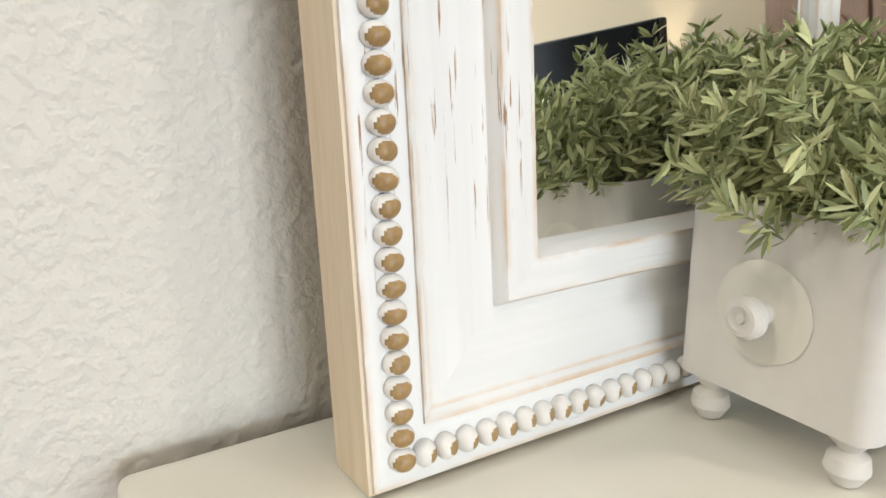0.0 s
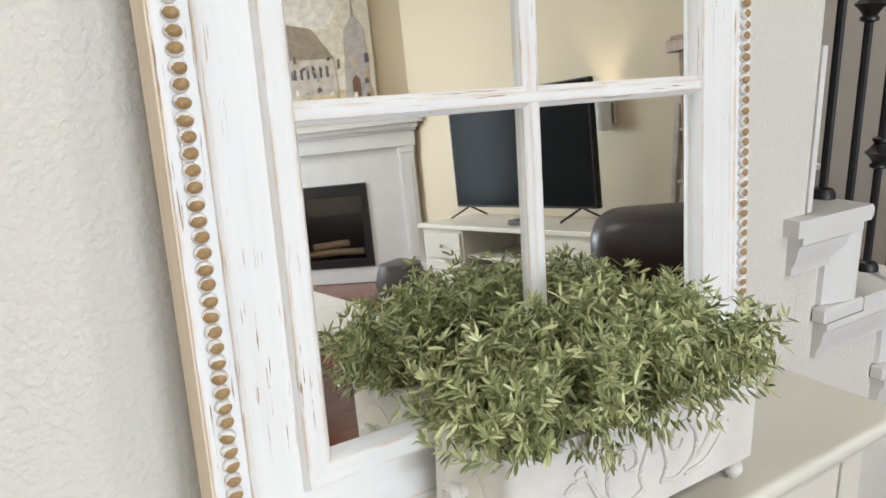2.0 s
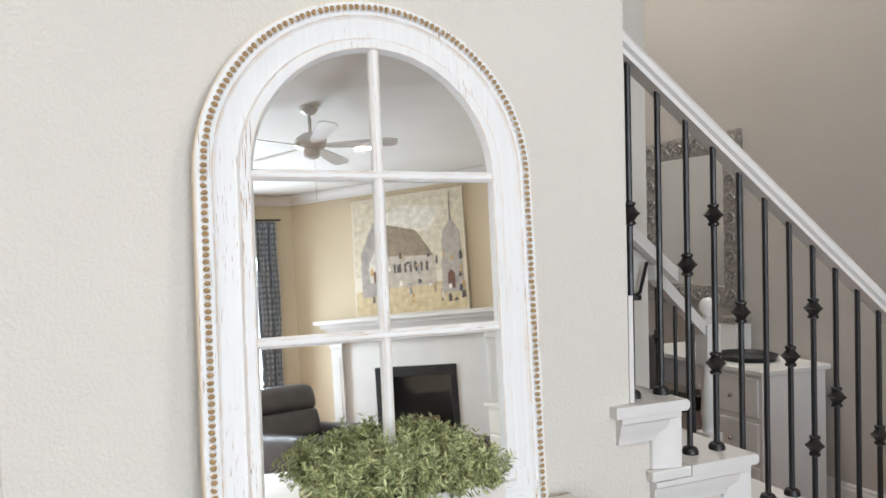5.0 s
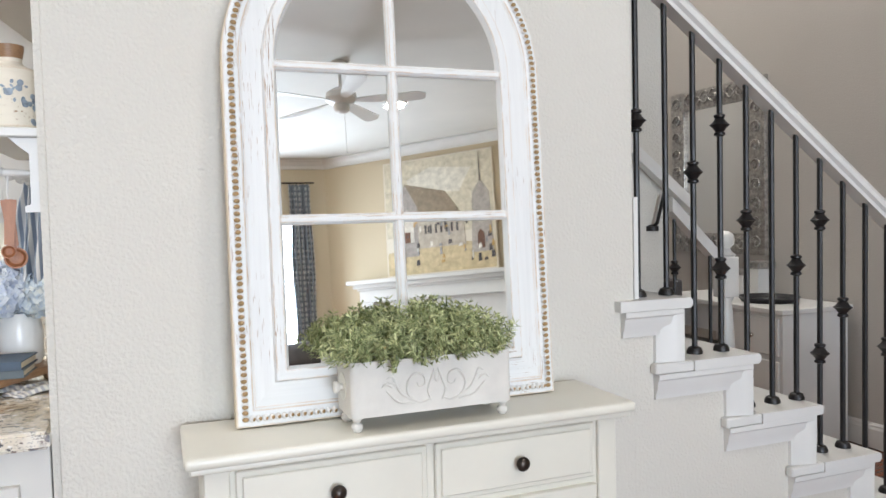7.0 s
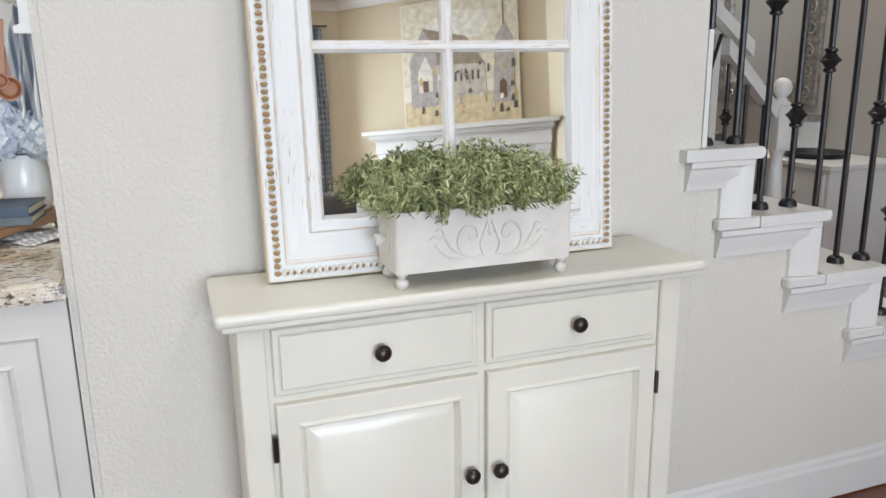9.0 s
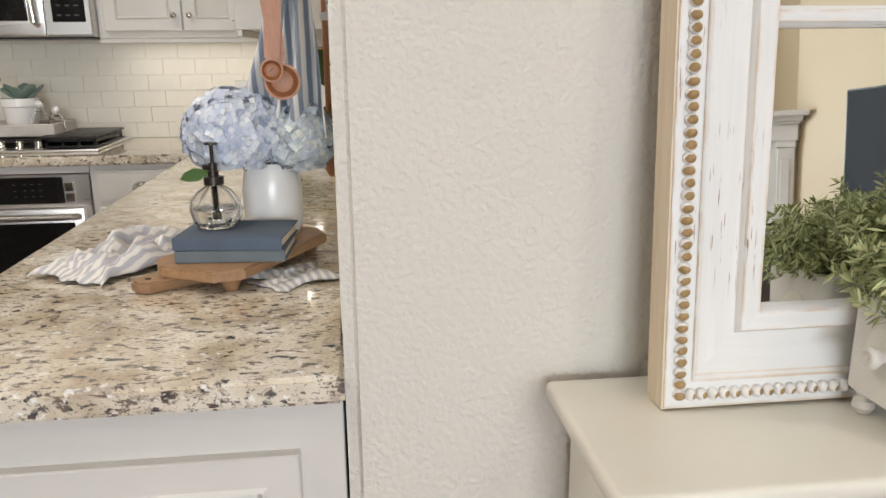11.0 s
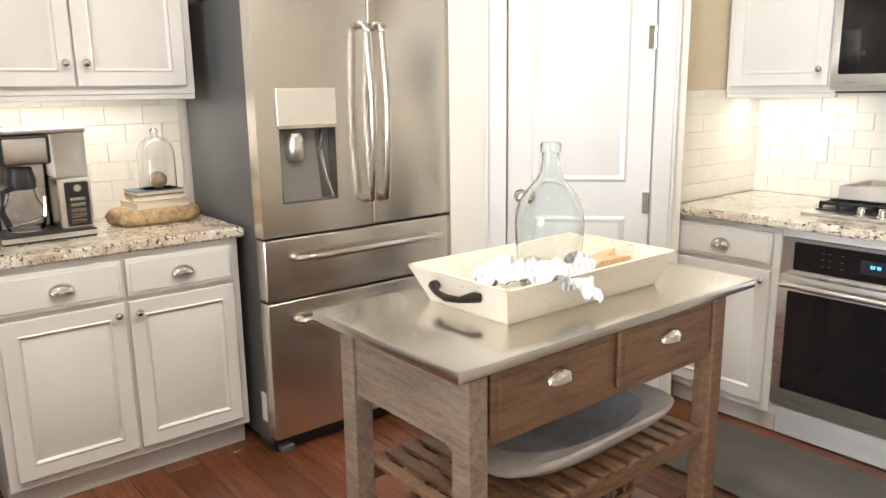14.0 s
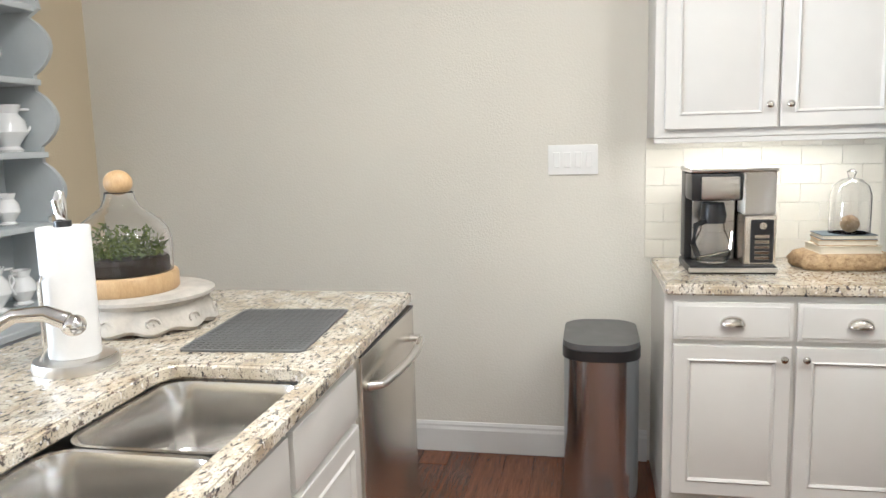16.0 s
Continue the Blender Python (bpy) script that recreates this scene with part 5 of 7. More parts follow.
part("drip_tray", box(B(), 0.092, 0.324, 0.002, 0.055, 1.006, 1.014), M["grey_plastic"], d1)
for x, dd in ((0.455, d1), (0.525, d2)):
    pts = [(x, -0.002, 0.99), (x, -0.05, 1.0)] + [(x, -0.055 - 0.02 * math.sin(math.pi * k / 8), 1.02 + 0.62 * k / 8) for k in range(9)] + [(x, -0.05, 1.66), (x, -0.002, 1.67)]
    part("handle", tube(B(), pts, 0.0155, 12), M["nickel"], dd, "long curved steel handle")
for z0, z1 in ((0.637, 0.874), (0.070, 0.627)):
    dr = part("freezer_drawer", fr_door(0.0, FW, z0, z1), M["steel_v"], fr)
    zz = z1 - 0.075
    pts = [(0.12, -0.002, zz), (0.125, -0.05, zz)] + [(0.13 + 0.67 * k / 8, -0.05 - 0.014 * math.sin(math.pi * k / 8), zz + 0.004 * math.sin(math.pi * k / 8)) for k in range(9)] + [(0.805, -0.05, zz), (0.81, -0.002, zz)]
    part("handle", tube(B(), pts, 0.0155, 12), M["nickel"], dr)
part("base_grille", box(B(), 0.02, FW - 0.02, 0.06, 0.2, 0.0, 0.08), M["black"], fr)
part("side_label", box(B(), 0.008, 0.0118, 0.09, 0.13, 0.12, 0.24), M["paper"], fr, "white rating label")
for x in (0.03, 0.83):
    part("foot", box(B(), x, x + 0.06, 0.02, 0.1, 0.0, 0.03, 0.006, 1), M["grey_plastic"], fr)

# ------------------------------------------------------------ kitchen island cart
IX0, IX1, IY0, IY1, IZ = -1.497, -0.914, 1.323, 2.458, 0.87
isl = thing("kitchen_cart", pose(IX0, IY0, 0), "walnut-stained kitchen cart with a stainless top, drawers and slatted shelf", "kitchen cart")
IW, IL = IX1 - IX0, IY1 - IY0
part("steel_top", box(B(), 0, IW, 0, IL, IZ - 0.026, IZ, 0.003, 2), M["steel_top"], isl, "brushed stainless worktop")
LG = 0.058
for x in (0.045, IW - 0.03 - LG):
    for y in (0.05, IL - 0.10 - LG):
        lgp = part("leg", box(B(), x, x + LG, y, y + LG, 0.055, IZ - 0.026, 0.004, 1), M["island_grey"] if y < 0.3 else M["island_wood"], isl)
        bm = cyl(B(), (x + LG / 2 - 0.012, y + LG / 2, 0.026), (x + LG / 2 + 0.012, y + LG / 2, 0.026), 0.026, n=16)
        part("caster", bm, M["black"], lgp)
ya, yb = 0.05 + LG, IL - 0.10 - LG
part("apron", box(B(), 0.05, IW - 0.09, 0.062, 0.085, 0.655, IZ - 0.027), M["island_grey"], isl, "grey-brown side apron")
part("apron", box(B(), 0.05, IW - 0.09, yb + 0.02, yb + 0.045, 0.655, IZ - 0.027), M["island_wood"], isl)
part("apron", box(B(), 0.05, 0.072, ya, yb, 0.655, IZ - 0.027), M["island_wood"], isl)
part("drawer_rail", box(B(), IW - 0.085, IW - 0.045, ya, yb, 0.655, IZ - 0.027), M["island_wood"], isl)
mid = (ya + yb) / 2
for y0, y1 in ((ya + 0.012, mid - 0.012), (mid + 0.012, yb - 0.012)):
    bm = box(B(), IW - 0.045, IW - 0.034, y0, y1, 0.675, IZ - 0.04, 0.003, 1)
    box(bm, IW - 0.034, IW - 0.031, y0 + 0.02, y1 - 0.02, 0.69, IZ - 0.055, 0.002, 1)
    dr = part("drawer", bm, M["island_wood"], isl)
    tmp = cup_pull(B(), 0, 0, 0, -1)
    bmesh.ops.transform(tmp, matrix=pose(IW - 0.0305, (y0 + y1) / 2, 0.762, 0, 0, 90), verts=tmp.verts)
    part("cup_pull", tmp, M["nickel"], dr, "polished nickel cup pull")
for x in (0.05, IW - 0.075):
    part("shelf_rail", box(B(), x, x + 0.03, ya, yb, 0.385, 0.425), M["island_wood"], isl)
n = 15
for k in range(n):
    y = ya + 0.01 + (yb - ya - 0.06) * k / (n - 1)
    part("slat", box(B(), 0.05, IW - 0.045, y, y + 0.036, 0.4255, 0.44, 0.002, 1), M["island_wood"], isl)
part("lower_shelf", box(B(), 0.06, IW - 0.05, ya - 0.03, yb + 0.03, 0.10, 0.125, 0.002, 1), M["island_wood"], isl)

# dough bowl on the slats
bw = thing("dough_bowl", pose(-1.13, 1.885, 0.4405), "long weathered grey-blue wooden dough bowl", "bowl")
bm = B()
rings = []
N = 64


def dough(sx, sy, z, sq=2.6):
    """A ring of the bowl, its ends squared off; the ends rise a little into flat ledges."""
    out = []
    for k in range(N):
        c, s_ = math.cos(2 * math.pi * k / N), math.sin(2 * math.pi * k / N)
        x, y = sx * math.copysign(abs(c) ** (2 / sq), c), sy * math.copysign(abs(s_) ** (2 / sq), s_)
        wob = 1 + 0.02 * noise.noise(Vector((x * 14, y * 9, z * 20)))
        out.append((x * wob, y * wob, z + 0.004 * noise.noise(Vector((x * 9, y * 7, 3.1)))))
    return out


for sx, sy, z, sq in ((0.06, 0.16, 0.004, 2.4), (0.10, 0.25, 0.012, 2.5), (0.148, 0.318, 0.058, 3.4), (0.165, 0.352, 0.080, 4.2), (0.167, 0.356, 0.092, 4.4), (0.160, 0.350, 0.098, 4.2), (0.140, 0.268, 0.096, 2.5), (0.132, 0.255, 0.088, 2.4), (0.105, 0.215, 0.046, 2.3), (0.070, 0.150, 0.024, 2.2), (0.03, 0.07, 0.019, 2.0)):
    rings.append([bm.verts.new(p) for p in dough(sx, sy, z, sq)])
for i, (p, q) in enumerate(zip(rings, rings[1:])):
    for k in range(N):
        f = bm.faces.new((p[k], p[(k + 1) % N], q[(k + 1) % N], q[k]))
        f.material_index = 1 if i >= 6 else 0
bm.faces.new(rings[0][::-1])
f = bm.faces.new(rings[-1])
f.material_index = 1
bmesh.ops.recalc_face_normals(bm, faces=bm.faces)
part("bowl", bm, [M["dough_out"], M["dough_in"]], bw)

# wicker basket on the lower shelf
wb = thing("wicker_basket", pose(-1.20, 1.80, 0.1255), "open-weave brown wicker basket", "basket")
for j in range(5):
    z, s = 0.012 + j * 0.045, 0.85 + j * 0.045
    bm = tube(B(), [(x * s, y * s, z) for x, y in rounded(-0.20, 0.20, -0.27, 0.27, 0.08, 4)], 0.008, 6, True)
    part("hoop", bm, M["wicker"], wb)
bm = B()
loop = rounded(-0.20, 0.20, -0.27, 0.27, 0.08, 4)
dense = []
for (xa, y_a), (xb, y_b) in zip(loop, loop[1:] + loop[:1]):
    m_ = max(1, int(math.hypot(xb - xa, y_b - y_a) / 0.035))
    dense += [(xa + (xb - xa) * k / m_, y_a + (y_b - y_a) * k / m_) for k in range(m_)]
L = len(dense)
for k in range(L):
    for sh in (2, -2):
        x0, y0 = dense[k]
        x1, y1 = dense[(k + sh) % L]
        tube(bm, [(x0 * 0.85, y0 * 0.85, 0.01), ((x0 + x1) / 2 * 0.95, (y0 + y1) / 2 * 0.95, 0.1), (x1 * 1.04, y1 * 1.04, 0.195)], 0.004, 5)
part("weave", bm, M["wicker"], wb)
part("basket_floor", box(B(), -0.16, 0.16, -0.22, 0.22, 0.0, 0.01), M["wicker"], wb)

# tray on the cart
ty = thing("serving_tray", pose(-1.222, 1.90, IZ + 0.0005), "worn cream wooden tray with flared sides and iron handles", "tray")
part("tray_floor", box(B(), -0.15, 0.15, -0.29, 0.29, 0.0, 0.012), M["tray_white"], ty)


def flare(bm, p, q, out, h=0.098, t=0.013):
    """A board from p to q leaning outwards."""
    (x0, y0), (x1, y1) = p, q
    (ox, oy) = out
    vs = []
    for s, (z, o) in enumerate(((0.002, 0.0), (h, 0.042))):
        for e in (0, t):
            for k, (x, y) in enumerate(((x0, y0), (x1, y1))):
                sx = o if ox == 0 else 0
                gx = math.copysign(sx, x) if ox == 0 else 0
                gy = math.copysign(o, y) if oy == 0 else 0
                vs.append(bm.verts.new((x + ox * (o - e) + gx * 0.999, y + oy * (o - e) + gy * 0.999, z)))
    a, b, c, d0, e, f, g, h2 = vs
    for q4 in ((a, b, f, e), (c, d0, h2, g), (e, f, h2, g), (a, b, d0, c), (a, e, g, c), (b, f, h2, d0)):
        bm.faces.new(q4)
    bmesh.ops.recalc_face_normals(bm, faces=bm.faces)
    return bm


for p, q, o in (((-0.15, -0.29), (0.15, -0.29), (0, -1)), ((-0.15, 0.29), (0.15, 0.29), (0, 1)), ((-0.15, -0.29), (-0.15, 0.29), (-1, 0)), ((0.15, -0.29), (0.15, 0.29), (1, 0))):
    part("tray_side", flare(B(), p, q, o), M["tray_white"], ty)
for s in (-1, 1):
    pts = [(-0.085, s * 0.318, 0.06), (-0.075, s * 0.336, 0.062), (-0.045, s * 0.35, 0.052), (0.0, s * 0.354, 0.048), (0.045, s * 0.35, 0.052), (0.075, s * 0.336, 0.062), (0.085, s * 0.318, 0.06)]
    bm = tube(B(), pts, [0.012, 0.014, 0.008, 0.010, 0.008, 0.014, 0.012], 10)
    part("handle", bm, M["dark_bronze"], ty, "dark iron handle")
jg = thing("glass_demijohn", pose(-1.205, 1.892, IZ + 0.0135), "pale aqua glass demijohn bottle", "bottle")
prof = [(0.0, 0.008), (0.05, 0.006), (0.065, 0.0), (0.077, 0.012), (0.084, 0.06), (0.091, 0.13), (0.0935, 0.18), (0.091, 0.215), (0.080, 0.248), (0.060, 0.276), (0.040, 0.298), (0.028, 0.320), (0.0235, 0.350), (0.0230, 0.368), (0.0275, 0.373), (0.028, 0.392), (0.0235, 0.398)]
inner = [(r - 0.004, z) for r, z in prof[::-1] if r > 0.02] + [(0.0, 0.012)]
part("bottle", lathe(B(), [(r, z) for r, z in prof] + [(max(r, 0.0), max(z, 0.012)) for r, z in inner], (0, 0, 0), 40), M["aqua"], jg)


def cloth(name, m, w, d, nx, ny, height, seed, material, label, hang=None):
    """A crumpled cloth of nx by ny cells; height(u, v) gives its rise."""
    th = thing(name, m, label, "cloth")
    me_v, me_f = [], []
    for j in range(ny + 1):
        for i in range(nx + 1):
            u, v = i / nx, j / ny
            wob = noise.noise(Vector((u * 4 + seed, v * 4, seed)))
            x, y = (u - 0.5) * w + 0.02 * wob, (v - 0.5) * d + 0.02 * noise.noise(Vector((u * 5, v * 5 + seed, 1.7)))
            me_v.append((x, y, height(u, v)))
    for j in range(ny):
        for i in range(nx):
            a = j * (nx + 1) + i
            me_f.append((a, a + 1, a + nx + 2, a + nx + 1))
    ob = strips("fabric", me_v, me_f, material, th)
    so = ob.modifiers.new("thick", "SOLIDIFY")
    so.thickness = 0.003
    return th


def crumple(amp, seed, base=0.004, fq=7):
    """Irregular folds, flat towards the hems."""
    def rise(u, v):
        n1 = noise.noise(Vector((u * fq * 0.35, v * fq * 0.7, seed)))
        n2 = 1 - 2 * abs(noise.noise(Vector((u * fq * 0.6 + 5, v * fq * 1.1, seed + 3))))
        n3 = noise.noise(Vector((u * fq * 2.2, v * fq * 2.6, seed + 7)))
        edge = min(1, 5 * min(u, 1 - u, v, 1 - v) + 0.22)
        return base + amp * max(0.0, 0.30 + 0.55 * n1 + 0.38 * n2 + 0.12 * n3) * edge
    return rise


def tray_fold(u, v):
    """Bunched up beside the bottle, over the rim and down outside it."""
    n1 = noise.noise(Vector((u * 5.0, v * 5.0, 2.0)))
    n2 = noise.noise(Vector((u * 11.0 + 4, v * 11.0, 5.0)))
    n3 = noise.noise(Vector((u * 22.0, v * 22.0 + 2, 8.0)))
    z = 0.088 + 0.034 * n1 + 0.020 * (1 - 2 * abs(n2)) + 0.006 * n3
    over = max(0.0, u - 0.72) / 0.28 * max(0.0, 0.75 - v)
    return max(0.016, z - 0.075 * over - 0.03 * max(0, 0.15 - u) / 0.15)


cloth("tray_cloth", pose(-1.135, 1.765, IZ + 0.001, 0, 0, 48), 0.30, 0.24, 54, 44, tray_fold, 2.0, M["linen"], "rumpled striped linen cloth draped over the tray's rim")
st = thing("wooden_star", pose(-1.22, 2.09, IZ + 0.045, 6, -12, 20), "pale wooden star leaning in the tray", "ornament")
bm = B()
pts = [((0.12 if k % 2 == 0 else 0.05) * math.cos(math.pi * k / 5), (0.12 if k % 2 == 0 else 0.05) * math.sin(math.pi * k / 5)) for k in range(10)]
prism(bm, pts, "z", 0.0, 0.016)
part("star", bm, M["pale_wood"], st)

mt = thing("floor_mat", pose(-1.05, 2.98, 0.001), "dark grey-brown kitchen floor mat", "mat")
part("mat", box(B(), -0.42, 0.42, -0.26, 0.24, 0.0, 0.012, 0.005, 2), M["floor_mat"], mt)

# ------------------------------------------------------------ planter with rosemary on the dresser
PX0, PX1, PY0, PY1 = 1.185, 1.550, 0.652, 0.780
pl = thing("planter_box", pose(PX0, PY0, DZ), "chalky off-white planter box with scrollwork, side knobs and ball feet", "planter")
PW, PD, PZ0, PZ1 = PX1 - PX0, PY1 - PY0, 0.032, 0.148
bm = B()
outer, inner_ = rounded(0, PW, 0, PD, 0.012, 4), rounded(0.007, PW - 0.007, 0.007, PD - 0.007, 0.008, 4)
vo, vt, vi, vb = ([bm.verts.new((x, y, z)) for x, y in lp] for lp, z in ((outer, PZ0), (outer, PZ1), (inner_, PZ1), (inner_, PZ1 - 0.03)))
k_ = len(vo)
for a, b in ((vo, vt), (vt, vi), (vi, vb)):
    for i in range(k_):
        bm.faces.new((a[i], a[(i + 1) % k_], b[(i + 1) % k_], b[i]))
bm.faces.new(vo[::-1])
bmesh.ops.recalc_face_normals(bm, faces=bm.faces)
part("box", bm, M["planter"], pl)
bm = B()
vs = [bm.verts.new((x, y, PZ1 - 0.028)) for x, y in inner_]
bm.faces.new(vs)
part("soil", bm, M["soil"], pl)
for x in (0.016, PW - 0.016):
    for y in (0.018, PD - 0.018):
        part("foot", lathe(B(), [(0, 0.0), (0.008, 0.001), (0.0125, 0.009), (0.011, 0.017), (0.006, 0.021), (0.0085, 0.024), (0.012, 0.028), (0.012, 0.032)], (x, y, 0), 18), M["planter"], pl, "turned ball foot")
for s, x in ((-1, 0.0), (1, PW)):
    bm = lathe(B(), [(0.030, 0.0), (0.0305, 0.0012), (0.027, 0.0016), (0.0, 0.0008)], (0, 0, 0), 32)
    bmesh.ops.transform(bm, matrix=pose(x, PD / 2 + 0.004, 0.088, 0, 90 * s, 0), verts=bm.verts)
    disc = part("rosette", bm, M["cream"], pl, "shallow round recess")
    bm = lathe(B(), [(r * 0.82, h * 0.85) for r, h in ((0.009, 0.0), (0.0085, 0.008), (0.012, 0.011), (0.0155, 0.016), (0.0155, 0.021), (0.012, 0.025), (0.009, 0.0255), (0.007, 0.024), (0.004, 0.0235), (0.003, 0.025), (0, 0.025))], (0, 0, 0), 26)
    bmesh.ops.transform(bm, matrix=pose(x, PD / 2 + 0.004, 0.088, 0, 90 * s, 0), verts=bm.verts)
    part("knob", bm, M["planter"], disc, "turned round knob")
bm = B()
cx, cz, yy = PW / 2 + 0.005, 0.088, -0.001


def scroll(bm, sx):
    """One half of the carved scroll ornament."""
    spirals = (((0.012, -0.028), (0.035, -0.036), (0.060, -0.022), (0.066, 0.004), (0.050, 0.026), (0.030, 0.022), (0.026, 0.004), (0.038, -0.002), (0.044, 0.008)),
               ((0.004, 0.034), (0.012, 0.012), (0.020, -0.012), (0.012, -0.034)), ((0.052, -0.030), (0.078, -0.014), (0.092, 0.008), (0.108, 0.014)), ((0.050, -0.036), (0.085, -0.030), (0.112, -0.004)),
               ((0.090, 0.006), (0.098, 0.024), (0.110, 0.020)), ((0.098, 0.002), (0.112, 0.010), (0.122, 0.004)))
    for c in spirals:
        pts = []
        for i in range(len(c) - 1):
            p0, p1, p2, p3 = (Vector(c[max(0, min(len(c) - 1, i + o))]) for o in (-1, 0, 1, 2))
            for t in (0, 0.25, 0.5, 0.75):
                pts.append(0.5 * (2 * p1 + (p2 - p0) * t + (2 * p0 - 5 * p1 + 4 * p2 - p3) * t * t + (3 * p1 - p0 - 3 * p2 + p3) * t ** 3))
        pts.append(Vector(c[-1]))
        n = len(pts)
        tube(bm, [(cx + sx * p.x, yy, cz + p.y) for p in pts], [0.0011 + 0.0018 * math.sin(math.pi * min(1, 0.12 + 0.9 * i / n)) for i in range(n)], 6)


scroll(bm, 1), scroll(bm, -1)
ball(bm, (cx, yy, cz + 0.016), 0.007, (0.8, 0.5, 1.7), 10, 8)
part("scrollwork", bm, M["planter"], pl, "raised scroll ornament")

rosemary = thing("rosemary_plant", pose((PX0 + PX1) / 2, (PY0 + PY1) / 2, DZ + PZ1 - 0.03), "bushy artificial rosemary spilling over the planter", "plant")
rg = random.Random(11)
sprigs = [([], []) for k in range(16)]
for n in range(560):
    lv, lf = sprigs[n % 16]
    bx, by = -0.165 + 0.33 * (n % 16 + rg.uniform(-0.6, 1.6)) / 16, rg.uniform(-0.048, 0.048)
    ax, ay = bx / 0.165, by / 0.048
    lean_x, lean_y = (0.55 if ax < 0 else 0.12) * ax + rg.uniform(-0.55, 0.5 - 0.35 * max(0, ax)), 0.6 * ay + rg.uniform(-0.55, 0.5)
    up = rg.uniform(0.55, 1.0)
    if by > 0.02:
        lean_y *= 0.3
    dirn = Vector((lean_x * 0.8, lean_y * 0.9, up)).normalized()
    length = rg.uniform(0.060, 0.128) * (1.08 - 0.28 * abs(ax))
    p, d = Vector((bx, by, rg.uniform(0.0, 0.02))), dirn
    steps = 11
    for s in range(steps):
        d = (d + Vector((rg.uniform(-0.12, 0.12), rg.uniform(-0.12, 0.12), -0.04 * (1.4 - up)))).normalized()
        p = p + d * (length / steps)
        if p.y > 0.078:
            p.y = 0.078
        if s < 3:
            continue
        for w in range(4 if s < steps - 1 else 7):
            ang = rg.uniform(0, 2 * math.pi)
            side = d.cross(Vector((math.cos(ang), math.sin(ang), 0.3))).normalized()
            way = (d * rg.uniform(0.35, 0.9) + side).normalized()
            leaf_blades(rg, p, way, rg.uniform(0.011, 0.019), rg.uniform(0.0026, 0.0039), lv, lf, rg.uniform(-0.25, 0.35))
for lv, lf in sprigs:
    strips("sprig", lv, lf, M["rosemary"], rosemary, "narrow grey-green leaves")

# ------------------------------------------------------------ things on the L counter
ZC = 0.9152
br = thing("cutting_board_riser", pose(0.405, 1.44, ZC, 0, 0, 62), "footed wooden riser board with a handle", "cutting board")
bm = B()
prism(bm, [(-0.165, -0.055), (-0.125, -0.095), (0.15, -0.095), (0.19, -0.055), (0.19, 0.055), (0.15, 0.095), (-0.125, 0.095), (-0.165, 0.055)], "z", 0.022, 0.042)
bmesh.ops.bevel(bm, geom=[e for e in bm.edges if abs(e.verts[0].co.z - e.verts[1].co.z) < 1e-6], offset=0.003, segments=2, affect="EDGES")
part("board", bm, M["board_wood"], br)
for x, y in ((-0.12, -0.06), (-0.12, 0.06), (0.14, -0.06), (0.14, 0.06)):
    part("foot", cyl(B(), (x, y, 0), (x, y, 0.022), 0.012, 0.02, 14), M["board_wood"], br)
hb = thing("paddle_board", pose(0.36, 1.40, ZC + 0.0005, 0, 0, 40), "wooden paddle board with a pierced handle under the riser", "cutting board")
bm = B()
prism(bm, [(-0.03, -0.045), (0.08, -0.06), (0.08, 0.06), (-0.03, 0.045), (-0.055, 0.03), (-0.14, 0.026), (-0.155, 0.012), (-0.155, -0.012), (-0.14, -0.026), (-0.055, -0.03)], "z", 0.0, 0.021)
bmesh.ops.bevel(bm, geom=[e for e in bm.edges if abs(e.verts[0].co.z - e.verts[1].co.z) < 1e-6], offset=0.004, segments=2, affect="EDGES")
part("board", bm, M["board_wood"], hb)
# Dark disc on the uncut board paints the shade inside the hole.
part("handle_hole", cyl(B(), (-0.13, 0, 0.0205), (-0.13, 0, 0.0216), 0.006, n=12), M["soil"], hb)
for z, h, mm, rz, lab in ((0.0425, 0.021, "book_grey", -4, "faded grey-blue clothbound book"), (0.0640, 0.022, "book_blue", -7, "slate-blue clothbound book on top of another")):
    bk = thing("book", pose(0.405, 1.40, ZC + z, 0, 0, rz), lab, "book", "books on the riser")
    part("pages", box(B(), -0.092, 0.092, -0.068, 0.068, 0.003, h - 0.003), M["pages"], bk)
    bm = box(B(), -0.096, 0.096, -0.073, 0.072, 0.0, 0.003)
    box(bm, -0.096, 0.096, -0.073, 0.072, h - 0.003, h)
    box(bm, -0.096, 0.096, -0.075, -0.0731, 0.0, h, 0.0008, 1)
    part("cover", bm, M[mm], bk)
sb = thing("glass_mister", pose(0.365, 1.425, ZC + 0.0863), "ribbed glass mister bottle with a bronze pump", "spray bottle")
prof = [(0.0, 0.0), (0.03, 0.0), (0.042, 0.012), (0.047, 0.032), (0.044, 0.05), (0.030, 0.068), (0.017, 0.076), (0.016, 0.082), (0.013, 0.082), (0.014, 0.074), (0.026, 0.066), (0.040, 0.05), (0.043, 0.032), (0.038, 0.014), (0.0, 0.006)]
bm = lathe(B(), prof, (0, 0, 0), 48)
for v in bm.verts:
    a = math.atan2(v.co.y, v.co.x)
    f = 1 + 0.03 * math.cos(12 * a)
    v.co.x, v.co.y = v.co.x * f, v.co.y * f
part("bottle", bm, M["clear"], sb)
part("water", lathe(B(), [(0, 0.008), (0.036, 0.013), (0.041, 0.03), (0.0405, 0.036), (0, 0.036)], (0, 0, 0), 24), M["clear"], sb)
bm = cyl(B(), (0, 0, 0.080), (0, 0, 0.094), 0.0185)
cyl(bm, (0, 0, 0.094), (0, 0, 0.104), 0.010)
